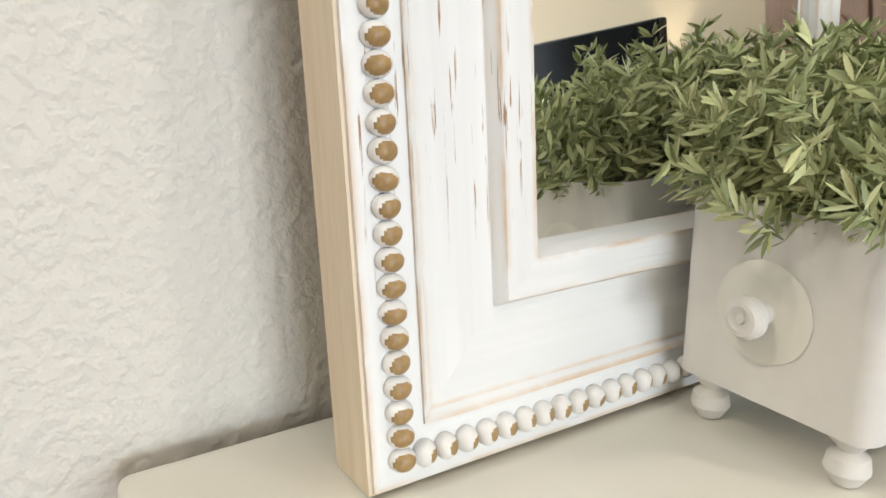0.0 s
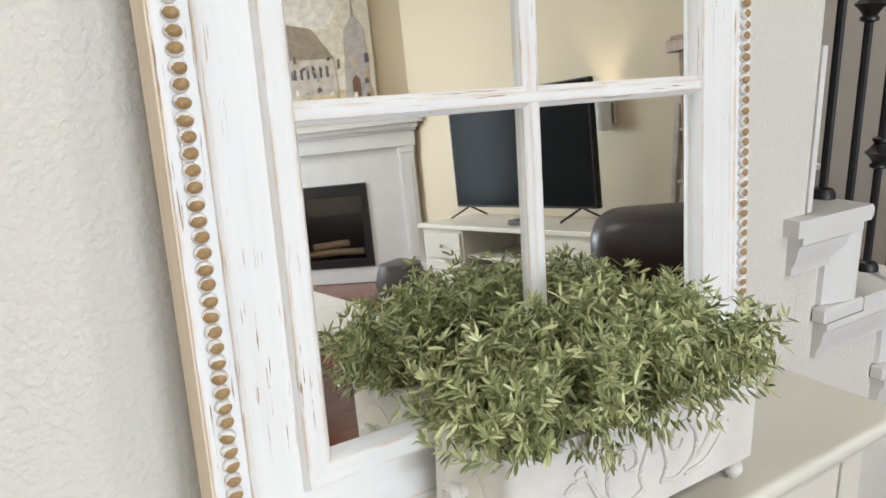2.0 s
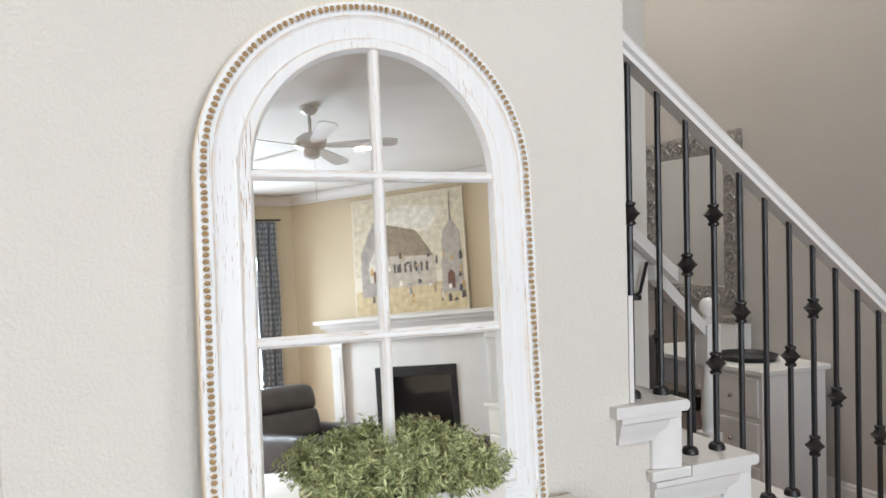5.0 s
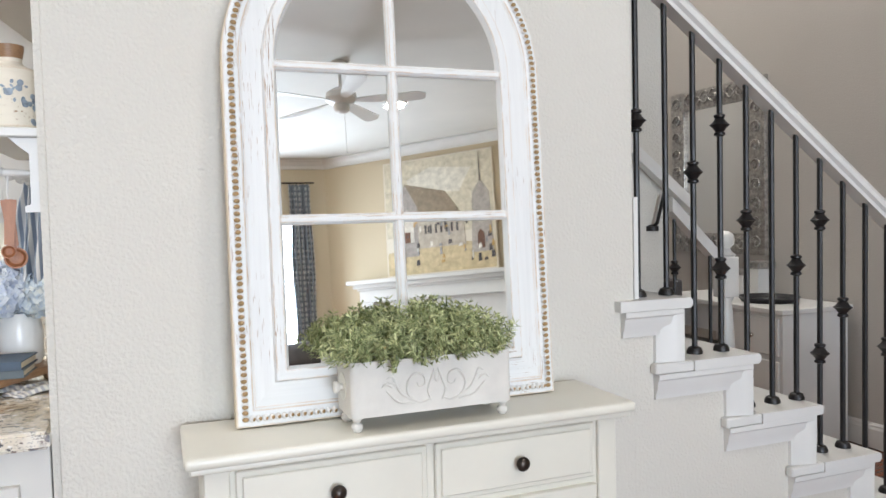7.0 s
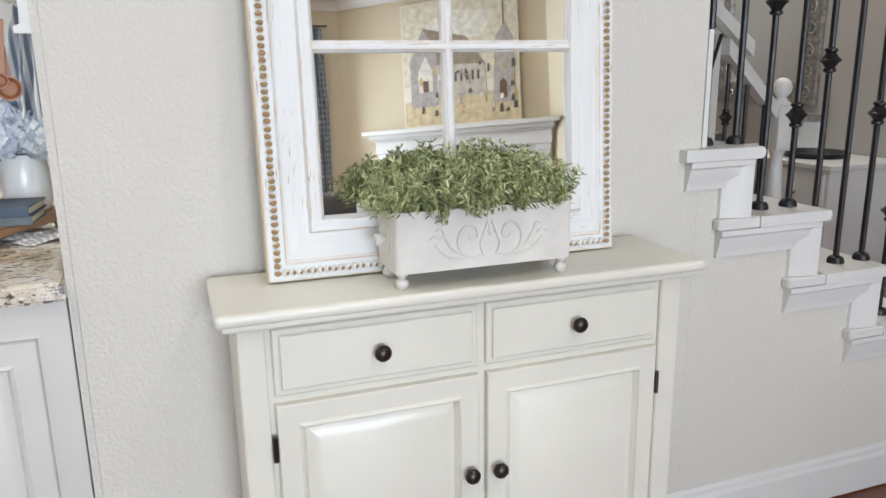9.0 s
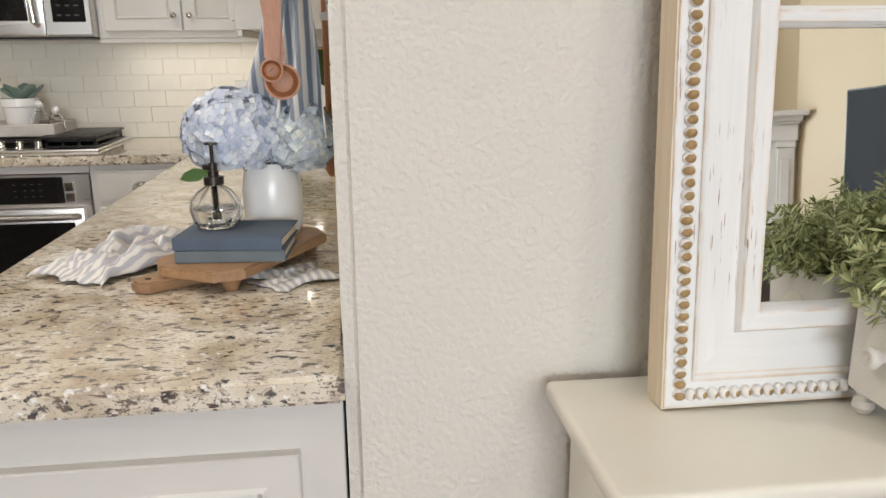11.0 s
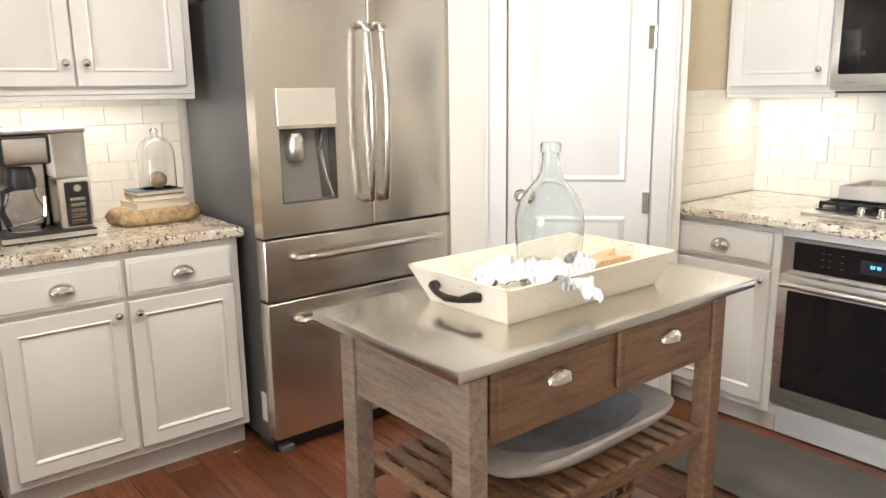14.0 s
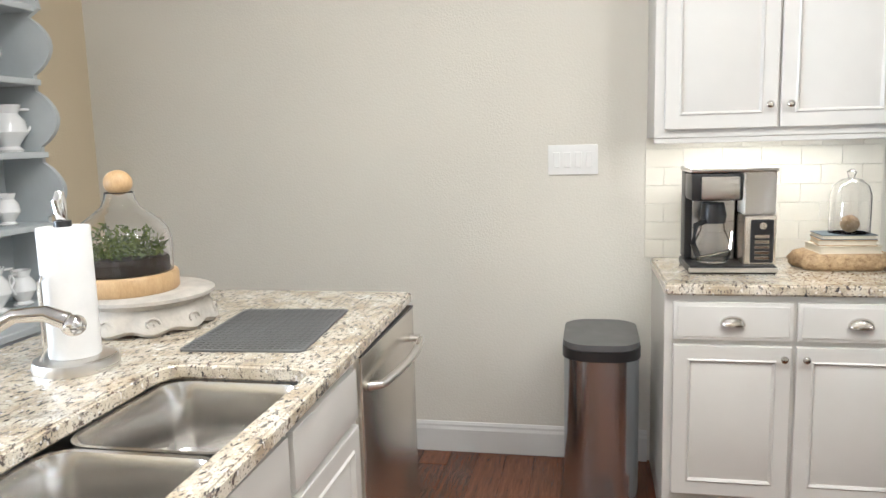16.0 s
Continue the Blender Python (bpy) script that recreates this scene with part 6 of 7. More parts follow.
cyl(bm, (0, 0, 0.02), (0, 0, 0.08), 0.006, n=10)
cyl(bm, (0, 0, 0.104), (0, 0, 0.118), 0.008)
cyl(bm, (0, 0, 0.11), (-0.014, -0.012, 0.113), 0.005, n=10)
cyl(bm, (0, 0, 0.118), (0, 0, 0.152), 0.0035, n=10)
cyl(bm, (0, 0, 0.152), (0, 0, 0.156), 0.012)
part("pump", bm, M["dark_bronze"], sb, "dark bronze pump")
va = thing("white_vase", pose(0.455, 1.555, ZC + 0.0425), "matte white ceramic vase", "vase")
part("vase", lathe(B(), [(0, 0), (0.050, 0), (0.058, 0.02), (0.060, 0.09), (0.053, 0.13), (0.048, 0.145), (0.044, 0.145), (0.05, 0.12), (0.054, 0.08), (0.05, 0.01), (0, 0.008)], (0, 0, 0), 32), M["ceramic"], va)


def hydrangea(m, r, seed, material, label, count, sq=0.85, foot=(0, 0, -0.12)):
    fl = thing("hydrangea", m, label, "flower", "hydrangeas in the vase")
    rg = random.Random(seed)
    v, f = [], []
    for n in range(count):
        zc = 1 - 2 * (n + 0.5) / count
        if zc < -0.75:
            continue
        a = n * 2.39996
        d = Vector((math.sqrt(1 - zc * zc) * math.cos(a), math.sqrt(1 - zc * zc) * math.sin(a), zc * sq)) * rg.uniform(0.88, 1.06)
        nrm = (d.normalized() + Vector((rg.uniform(-0.35, 0.35), rg.uniform(-0.35, 0.35), rg.uniform(-0.35, 0.35)))).normalized()
        u = nrm.cross(Vector((0.3, 0.1, 1))).normalized()
        w = nrm.cross(u)
        spin = rg.uniform(0, 1.5)
        size = rg.uniform(0.011, 0.0155)
        for q in range(4):
            e = u * math.cos(spin + q * math.pi / 2) + w * math.sin(spin + q * math.pi / 2)
            g = nrm.cross(e)
            c = d * r
            i = len(v)
            v += [tuple(c), tuple(c + e * size * 0.6 + g * size * 0.52 + nrm * 0.003), tuple(c + e * size * 1.05 + nrm * 0.001), tuple(c + e * size * 0.6 - g * size * 0.52 + nrm * 0.003)]
            f += [(i, i + 1, i + 2), (i, i + 2, i + 3)]
    tagged(strips("petals", v, f, material, fl), kind="stuff")
    bm = ball(B(), (0, 0, 0), r * 0.86, (1, 1, sq), 16, 10)
    part("flower_heart", bm, M["hydrangea_pale"], fl)
    bm = cyl(B(), (0, 0, -r * 0.6), foot, 0.004, n=8)
    part("stem", bm, M["leaf"], fl)
    return fl


f1 = hydrangea(pose(0.395, 1.52, 1.165), 0.094, 4, M["hydrangea"], "large pale blue hydrangea head", 520, 0.85, (0.06, 0.035, -0.12))
f2 = hydrangea(pose(0.522, 1.53, 1.148), 0.066, 6, M["hydrangea_pale"], "smaller greenish-white hydrangea head", 300, 1.05, (-0.067, 0.025, -0.10))
lv, lf = [], []
rg = random.Random(8)
leaf_blades(rg, (-0.05, -0.03, -0.07), (-0.8, -0.3, -0.25), 0.055, 0.028, lv, lf, 0.2)
strips("leaf", lv, lf, M["leaf"], f1)
cloth("linen_napkin", pose(0.185, 1.54, ZC, 0, 0, -28), 0.17, 0.36, 30, 46, crumple(0.05, 5.0, 0.003, 8), 5.0, M["linen"], "crumpled grey-striped linen napkin on the counter")
cloth("linen_napkin", pose(0.505, 1.36, ZC, 0, 0, 30), 0.13, 0.12, 20, 20, crumple(0.018, 9.0, 0.002, 6), 9.0, M["linen"], "striped linen napkin peeking from under the riser")

# wall shelf with dowel, towel and wooden measuring spoons
sh = thing("wall_shelf", pose(XE, 1.0, 0), "white wall shelf with a rail of turned pegs", "shelf")
part("shelf_board", box(B(), -0.145, 0.0, -0.03, 0.62, 1.535, 1.555, 0.003, 1), M["trim"], sh)
part("back_board", box(B(), -0.018, -0.001, -0.001, 0.584, 1.40, 1.535), M["trim"], sh)
for y in (-0.02, 0.585):
    bm = prism(B(), [(-0.001, 1.375), (-0.034, 1.375), (-0.034, 1.388), (-0.022, 1.392), (-0.022, 1.50), (-0.040, 1.515), (-0.060, 1.534), (-0.001, 1.534)], "y", y, y + 0.018)
    part("bracket", bm, M["trim"], sh)
for y in (0.055, 0.20, 0.345, 0.49):
    bm = cyl(B(), (-0.018, y, 1.462), (-0.088, y, 1.466), 0.0075, n=14)
    ball(bm, (-0.094, y, 1.467), 0.0125, (1, 1, 1), 16, 10)
    part("peg", bm, M["trim"], sh, "turned white peg with a ball end")
ja = thing("ceramic_jar", pose(0.528, 1.12, 1.5552) @ Matrix.Diagonal((1.08, 1.08, 1.14, 1)), "cream ceramic bottle jar with blue painted flowers", "jar")
part("jar", lathe(B(), [(0, 0), (0.052, 0), (0.062, 0.012), (0.063, 0.10), (0.056, 0.125), (0.030, 0.135), (0.024, 0.142), (0.024, 0.165), (0.028, 0.168), (0.028, 0.174), (0, 0.174)], (0, 0, 0), 30), M["tray_white"], ja)
rg = random.Random(2)
bm = B()
for k in range(64):
    spray = k // 16
    a, z = (185, 235, 280, 325)[spray] + rg.gauss(0, 9), (0.075, 0.055, 0.082, 0.05)[spray] + rg.gauss(0, 0.014)
    z = min(0.104, max(0.016, z))
    tmp = ball(B(), (0, 0, 0), rg.uniform(0.003, 0.0085), (1, 0.08, rg.uniform(0.4, 1)), 8, 6)
    bmesh.ops.transform(tmp, matrix=pose(0.0630 * math.cos(radians(a)), 0.0630 * math.sin(radians(a)), z, 0, 0, a + 90) @ pose(0, 0, 0, 0, rg.uniform(0, 180), 0), verts=tmp.verts)
    me = bpy.data.meshes.new("tmp")
    tmp.to_mesh(me)
    tmp.free()
    bm.from_mesh(me)
    bpy.data.meshes.remove(me)
part("flower_pattern", bm, M["faded_blue"], ja, "faded blue painted flowers")
part("neck_rim", lathe(B(), [(0.0245, 0.150), (0.0285, 0.167), (0.0288, 0.176), (0.0, 0.177)], (0, 0, 0), 26), M["board_wood"], ja, "bare brown glazed rim")
pb = thing("wooden_paddle", pose(0.575, 1.30, 1.5552), "brown wooden board standing on the shelf", "cutting board")
part("board", box(B(), -0.008, 0.012, -0.035, 0.045, 0.0, 0.20, 0.004, 2), M["board_wood"], pb)

sn = thing("measuring_spoons", pose(0.525, 1.055, 1.450), "set of cherry-wood measuring spoons hanging on a cord", "spoons")
part("cord", tube(B(), [(0, 0, 0.02), (-0.004, 0.0, -0.03), (0.0, 0.0, -0.058)], 0.0025, 6), M["paper"], sn, "white cord")
for k, (dx, ang, r, ln) in enumerate(((-0.006, -6, 0.024, 0.130), (0.004, 4, 0.015, 0.115))):
    bm = B()
    prism(bm, [(-0.012, -0.0), (0.012, -0.0), (0.0095, -0.10), (0.008, -ln + r), (-0.008, -ln + r), (-0.0095, -0.10)], "y", -0.004, 0.004)
    lathe(bm, [(0, -0.013), (r * 0.7, -0.010), (r, 0.0), (r, 0.004), (r * 0.86, 0.004), (r * 0.6, -0.006), (0, -0.009)], (0, 0, 0), 22)
    for v in list(bm.verts)[12:]:
        x, y, z = v.co
        v.co = (x, -z, -ln + y)
    bmesh.ops.recalc_face_normals(bm, faces=bm.faces)
    bmesh.ops.transform(bm, matrix=pose(dx, -0.010 * k, -0.045, 0, ang, 6), verts=bm.verts)
    part("spoon", bm, M["spoon_wood"], sn)
tw = thing("dish_towel", pose(0.535, 1.50, 1.465), "blue and white striped dish towel hanging from a peg", "towel")
v, f = [], []
NU, NV = 60, 24
for j in range(NV + 1):
    t = j / NV
    for i in range(NU + 1):
        u = i / NU - 0.5
        spread = 0.035 + 0.075 * t ** 0.8
        fold = 0.022 * math.sin(u * 26 + 0.6 * math.sin(t * 5)) * (0.5 + 0.7 * t)
        x = -0.02 - spread * u * 1.3 + 0.02 * t * math.sin(u * 9) - 0.03 * t
        v.append((min(0.075, x + 0.25 * fold), fold * 1.2 + 0.05 * u + 0.02 * t, 0.008 - 0.30 * t - 0.035 * abs(u) * t + (0.004 if t == 0 else 0)))
for j in range(NV):
    for i in range(NU):
        a = j * (NU + 1) + i
        f.append((a, a + 1, a + NU + 2, a + NU + 1))
ob = strips("towel_cloth", v, f, M["towel"], tw)
sd = ob.modifiers.new("thick", "SOLIDIFY")
sd.thickness = 0.0025
pz = thing("wooden_scoop", pose(0.575, 1.62, 1.10), "brown wooden scoop hanging below the towel", "spoon")
part("scoop", ball(cyl(B(), (0, 0, 0.02), (0, 0, 0.34), 0.008), (0, 0, 0.0), 0.03, (0.6, 1, 1.4)), M["spoon_wood"], pz)

# flower canvas in the corner
cv = thing("flower_painting", pose(0.38, 3.893, ZC, -5), "small gilt-framed canvas of white flowers leaning on tiles", "painting")
part("canvas", box(B(), -0.10, 0.12, -0.018, 0.0, 0.01, 0.42), M["moss"], cv)
bm = B()
for x0, x1, z0, z1 in ((-0.115, -0.10, 0.0, 0.43), (0.12, 0.135, 0.0, 0.43), (-0.10, 0.12, 0.0, 0.012), (-0.10, 0.12, 0.418, 0.43)):
    box(bm, x0, x1, -0.026, 0.0, z0, z1, 0.003, 1)
part("frame", bm, M["pale_wood"], cv)
for k, (x, z, r) in enumerate(((-0.02, 0.14, 0.07), (0.07, 0.19, 0.06), (0.04, 0.09, 0.055), (-0.06, 0.3, 0.03))):
    bm = cyl(B(), (x, -0.018, z), (x, -0.020 - 0.0006 * k, z), r, n=18)
    part("painted_flower", bm, M["ceramic" if k < 3 else "leaf"], cv)
pt = thing("towel_holder", pose(0.42, 2.9, 1.30), "under-cabinet paper towel roll with a steel knob", "paper towel")
part("roll", cyl(B(), (0, -0.14, 0), (0, 0.14, 0), 0.058, n=28), M["paper"], pt)
part("knob", cyl(B(), (0, -0.165, 0), (0, -0.14, 0), 0.018, n=18), M["chrome"], pt)
part("arm", box(B(), -0.01, 0.01, -0.158, -0.148, 0.0, 0.085), M["chrome"], pt)

# ------------------------------------------------------------ peninsula with sink
pc = thing("peninsula_cabinet", pose(-2.34, -0.16, 0), "white cabinet run under the sink counter", "cabinet", "white kitchen cabinets")
part("body", box(B(), 0.63, 2.03, -0.62, 0.0, 0.10, 0.69), M["cab"], pc)
part("side_panel", box(B(), 0.61, 0.629, -0.62, 0.0, 0.0, 0.874), M["cab"], pc)
part("front_rail", box(B(), 0.63, 2.03, -0.012, 0.0, 0.691, 0.874), M["cab"], pc)
part("back_panel", box(B(), 0.0, 2.03, -0.66, -0.625, 0.0, 0.874), M["cab"], pc)
part("end_panel", box(B(), 2.031, 2.05, -0.66, 0.0, 0.0, 0.874), M["cab"], pc)
part("toe_kick", box(B(), 0.63, 2.03, -0.62, -0.06, 0.0, 0.10), M["cab"], pc)
for k in range(3):
    bm = B()
    box(bm, 0.66 + k * 0.455, 1.09 + k * 0.455, 0.001, 0.019, 0.715, 0.85, 0.004, 2)
    part("drawer", bm, M["cab"], pc)
    tmp = raised(B(), 0.66 + k * 0.455, 1.09 + k * 0.455, 0.135, 0.695, 0.0005, 0.055, 0.012, 1)
    part("door", tmp, M["cab"], pc)
dwm = thing("dishwasher", pose(-2.32, -0.15, 0), "stainless dishwasher with a bowed bar handle", "dishwasher")
part("tub", box(B(), 0.01, 0.60, -0.56, -0.021, 0.10, 0.868), M["grey_plastic"], dwm)
dd = part("door", box(B(), 0.0, 0.605, -0.02, 0.012, 0.115, 0.868, 0.006, 2), M["steel_v"], dwm)
part("control_strip", box(B(), 0.004, 0.60, -0.02, 0.0135, 0.8685, 0.8745), M["black"], dwm)
part("handle", tube(B(), [(0.05, 0.012, 0.77), (0.06, 0.05, 0.775)] + [(0.07 + 0.46 * k / 8, 0.052 + 0.02 * math.sin(math.pi * k / 8), 0.775) for k in range(9)] + [(0.54, 0.05, 0.775), (0.55, 0.012, 0.77)], 0.012, 12), M["steel_h"], dd)
part("kick_plate", box(B(), 0.01, 0.60, -0.08, -0.05, 0.0, 0.11), M["black"], dwm)

sk = thing("double_sink", pose(0, 0, 0), "undermount stainless double-bowl sink", "sink")
for x0, x1, dp in ((-1.465, -1.08, 0.19), (-1.05, -0.64, 0.19)):
    bm = B()
    loops = []
    y0, y1 = SK[2] + 0.012, SK[3] - 0.012
    for ins, z, r in ((-0.012, 0.8745, 0.07), (0.0, 0.874, 0.06), (0.008, 0.85, 0.06), (0.018, 0.874 - dp + 0.03, 0.05), (0.045, 0.874 - dp, 0.04)):
        loops.append([bm.verts.new((x, y, z)) for x, y in rounded(x0 + ins, x1 - ins, y0 + ins, y1 - ins, r, 6)])
    n = len(loops[0])
    for a, b in zip(loops, loops[1:]):
        for i in range(n):
            bm.faces.new((a[i], a[(i + 1) % n], b[(i + 1) % n], b[i]))
    bm.faces.new(loops[-1])
    bmesh.ops.recalc_face_normals(bm, faces=bm.faces)
    bmesh.ops.reverse_faces(bm, faces=bm.faces)
    bw_ = part("bowl", bm, M["sink"], sk, "brushed steel bowl")
    part("drain", lathe(B(), [(0, 0), (0.03, 0), (0.042, 0.003), (0.042, 0.0), (0.0, -0.001)], ((x0 + x1) / 2, (y0 + y1) / 2, 0.874 - dp + 0.001), 20), M["chrome"], bw_)

fa = thing("faucet", pose(-1.05, -0.735, ZC) @ Matrix.Diagonal((1, 0.85, 0.92, 1)), "chrome pull-out kitchen faucet with a single lever", "faucet")
bm = lathe(B(), [(0.03, 0), (0.03, 0.006), (0.024, 0.012), (0.022, 0.10), (0.026, 0.115), (0.026, 0.15), (0.018, 0.165), (0, 0.168)], (0, 0, 0), 24)
part("faucet_body", bm, M["chrome"], fa)
part("spout", tube(B(), [(0, 0.01, 0.12), (-0.02, 0.05, 0.19), (-0.05, 0.11, 0.225), (-0.075, 0.17, 0.225), (-0.09, 0.21, 0.205)], [0.018, 0.017, 0.016, 0.018, 0.02], 14), M["chrome"], fa)
part("spray_head", ball(B(), (-0.095, 0.222, 0.195), 0.024, (1, 1.2, 1.0)), M["chrome"], fa)
part("lever", tube(B(), [(0, 0, 0.165), (-0.03, 0.02, 0.20), (-0.075, 0.03, 0.215)], [0.012, 0.009, 0.007], 10), M["chrome"], fa)

ph = thing("paper_towel_stand", pose(-1.42, -0.765, ZC) @ Matrix.Diagonal((1.06, 1.06, 1.18, 1)), "paper towel roll on a steel counter stand", "paper towel")
part("base", lathe(B(), [(0, 0), (0.092, 0), (0.094, 0.008), (0.090, 0.022), (0.08, 0.027), (0, 0.027)], (0, 0, 0), 36), M["steel_h"], ph)
part("roll", lathe(B(), [(0.018, 0.028), (0.055, 0.028), (0.056, 0.032), (0.056, 0.288), (0.055, 0.292), (0.018, 0.292)], (0, 0, 0), 36), M["paper"], ph)
bm = cyl(B(), (0, 0, 0.292), (0, 0, 0.304), 0.019)
part("collar", bm, M["black"], ph)
part("finial", tube(B(), [(0, 0, 0.30), (0.004, 0.0, 0.32), (0.004, 0, 0.345), (0, 0, 0.362)], [0.011, 0.015, 0.015, 0.009], 12), M["chrome"], ph)
part("tension_arm", tube(B(), [(0.06, -0.045, 0.02), (0.068, -0.02, 0.06), (0.068, -0.02, 0.19), (0.064, -0.01, 0.20)], 0.006, 10), M["chrome"], ph)

dm = thing("drying_mat", pose(-1.812, -0.432, ZC, 0, 0, 4), "grey ribbed silicone dish-drying mat", "mat")
bm = B()
prism(bm, rounded(-0.235, 0.235, -0.168, 0.168, 0.02, 4), "z", 0.0, 0.005)
part("mat", bm, M["rubber_mat"], dm)
bm = B()
for i in range(26):
    for j in range(16):
        x, y = -0.215 + i * 0.017, -0.158 + j * 0.0202
        box(bm, x, x + 0.009, y, y + 0.015, 0.005, 0.0075)
tagged(part("ribs", bm, M["rubber_mat"], dm, "", False), kind="stuff")

ps = thing("stone_pedestal", pose(-1.843, -0.842, ZC) @ Matrix.Diagonal((1.12, 1.12, 1.0, 1)), "weathered scalloped stone cake pedestal", "pedestal")
bm = lathe(B(), [(0.0, 0.0), (0.165, 0.0), (0.178, 0.012), (0.170, 0.05), (0.155, 0.075), (0.165, 0.085), (0.178, 0.092), (0.178, 0.102), (0.165, 0.108), (0, 0.108)], (0, 0, 0), 72)
for v in bm.verts:
    if v.co.z < 0.07 and v.co.xy.length > 0.05:
        a = math.atan2(v.co.y, v.co.x)
        s = 1 + 0.035 * math.cos(10 * a)
        v.co.x, v.co.y = v.co.x * s, v.co.y * s
        v.co.z = v.co.z if v.co.z > 0.03 else v.co.z + 0.01 * (0.5 - 0.5 * math.cos(10 * a))
part("pedestal", bm, M["stone"], ps)
for k in range(10):
    a = radians(36 * k)
    bm = B()
    pts = [((0.02 - i * 0.0014) * math.cos(i * 0.6), (0.02 - i * 0.0014) * math.sin(i * 0.6)) for i in range(13)]
    tube(bm, [(0.176 * math.cos(a) - p * math.sin(a), 0.176 * math.sin(a) + p * math.cos(a), 0.038 + q) for p, q in pts], 0.004, 6)
    part("scroll", bm, M["stone"], ps)
gc = thing("terrarium_cloche", pose(-1.82, -0.885, ZC + 0.1085) @ Matrix.Diagonal((1.18, 1.18, 1.18, 1)), "glass dome terrarium with moss, wooden base and ball knob", "terrarium")
part("wood_base", lathe(B(), [(0, 0), (0.122, 0), (0.126, 0.006), (0.126, 0.040), (0.122, 0.046), (0, 0.046)], (0, 0, 0), 48), M["pale_wood"], gc, "pale bamboo base")
part("moss_bed", lathe(B(), [(0.106, 0.047), (0.107, 0.075), (0.1, 0.085), (0, 0.092)], (0, 0, 0), 32), M["soil"], gc)
lv, lf = [], []
rg = random.Random(21)
for n in range(900):
    a, r = rg.uniform(0, 6.283), 0.095 * math.sqrt(rg.random())
    h = 0.085 + rg.uniform(0, 0.085) * (1 - (r / 0.125) ** 3) * (0.55 + 0.45 * math.sin(3 * a))
    leaf_blades(rg, (r * math.cos(a), r * math.sin(a), h), (rg.uniform(-1, 1), rg.uniform(-1, 1), rg.uniform(0.0, 1)), rg.uniform(0.012, 0.022), 0.007, lv, lf, 0.2)
tagged(strips("moss", lv, lf, M["moss_leaf"], gc, "bright green moss"), kind="stuff")
part("dome", lathe(B(), shell([(0.114, 0.047), (0.116, 0.06), (0.116, 0.125), (0.110, 0.150), (0.092, 0.174), (0.068, 0.192), (0.048, 0.208), (0.038, 0.226), (0.034, 0.245)], 0.0025), (0, 0, 0), 44), M["clear"], gc, "clear glass dome")
part("ball_knob", ball(B(), (0, 0, 0.268), 0.034, (1, 1, 0.92), 24, 16), M["pale_wood"], gc, "turned wooden ball")

# grey hutch with white ironstone
hu = thing("china_hutch", pose(-2.52, -1.88, 0), "pale grey-blue open hutch with scalloped sides", "hutch")
HWd, HD = 1.15, 0.30
part("cupboard", box(B(), 0.0, HWd, 0.0, 0.40, 0.0, 0.80, 0.004, 1), M["hutch_paint"], hu)
part("worktop", box(B(), -0.02, HWd + 0.02, 0.0, 0.43, 0.80, 0.83, 0.004, 1), M["hutch_paint"], hu)
part("back_board", box(B(), 0.0, HWd, 0.0, 0.018, 0.83, 2.1), M["hutch_paint"], hu)
side = [(0.018, 0.83), (0.25, 0.83)]
zs = (0.83, 1.14, 1.42, 1.70, 1.98)
for a, b in zip(zs, zs[1:]):
    n = 10
    side += [(0.20 + 0.085 * math.sin(math.pi * k / n) ** 0.8, a + 0.03 + (b - a - 0.06) * k / n) for k in range(n + 1)]
side += [(0.25, 1.98), (0.22, 2.1), (0.018, 2.1)]
for x in (0.0, HWd - 0.02):
    part("side_panel", prism(B(), side, "x", x, x + 0.02), M["hutch_paint"], hu)
for z in zs[1:]:
    part("shelf", box(B(), 0.021, HWd - 0.021, 0.019, 0.235, z - 0.012, z + 0.012, 0.003, 1), M["hutch_paint"], hu)
for k in range(2):
    d = part("drawer", box(B(), 0.04 + k * 0.55, 0.55 + k * 0.55, 0.401, 0.415, 0.6, 0.77, 0.004, 1), M["hutch_paint"], hu)
    part("knob", ball(B(), (0.295 + k * 0.55, 0.425, 0.69), 0.014), M["ceramic"], d)


def pitcher(m, s, label):
    p = thing("white_pitcher", m, label, "pitcher", "white ironstone on the hutch")
    part("body", lathe(B(), [(0, 0), (0.04 * s, 0), (0.045 * s, 0.008 * s), (0.03 * s, 0.02 * s), (0.062 * s, 0.07 * s), (0.055 * s, 0.11 * s), (0.035 * s, 0.135 * s), (0.047 * s, 0.165 * s), (0.043 * s, 0.165 * s), (0.03 * s, 0.135 * s), (0, 0.13 * s)], (0, 0, 0), 24), M["ceramic"], p)
    part("handle", tube(B(), [(0.04 * s, 0, 0.15 * s), (0.085 * s, 0, 0.15 * s), (0.09 * s, 0, 0.10 * s), (0.058 * s, 0, 0.06 * s)], 0.006 * s, 8), M["ceramic"], p)
    return p


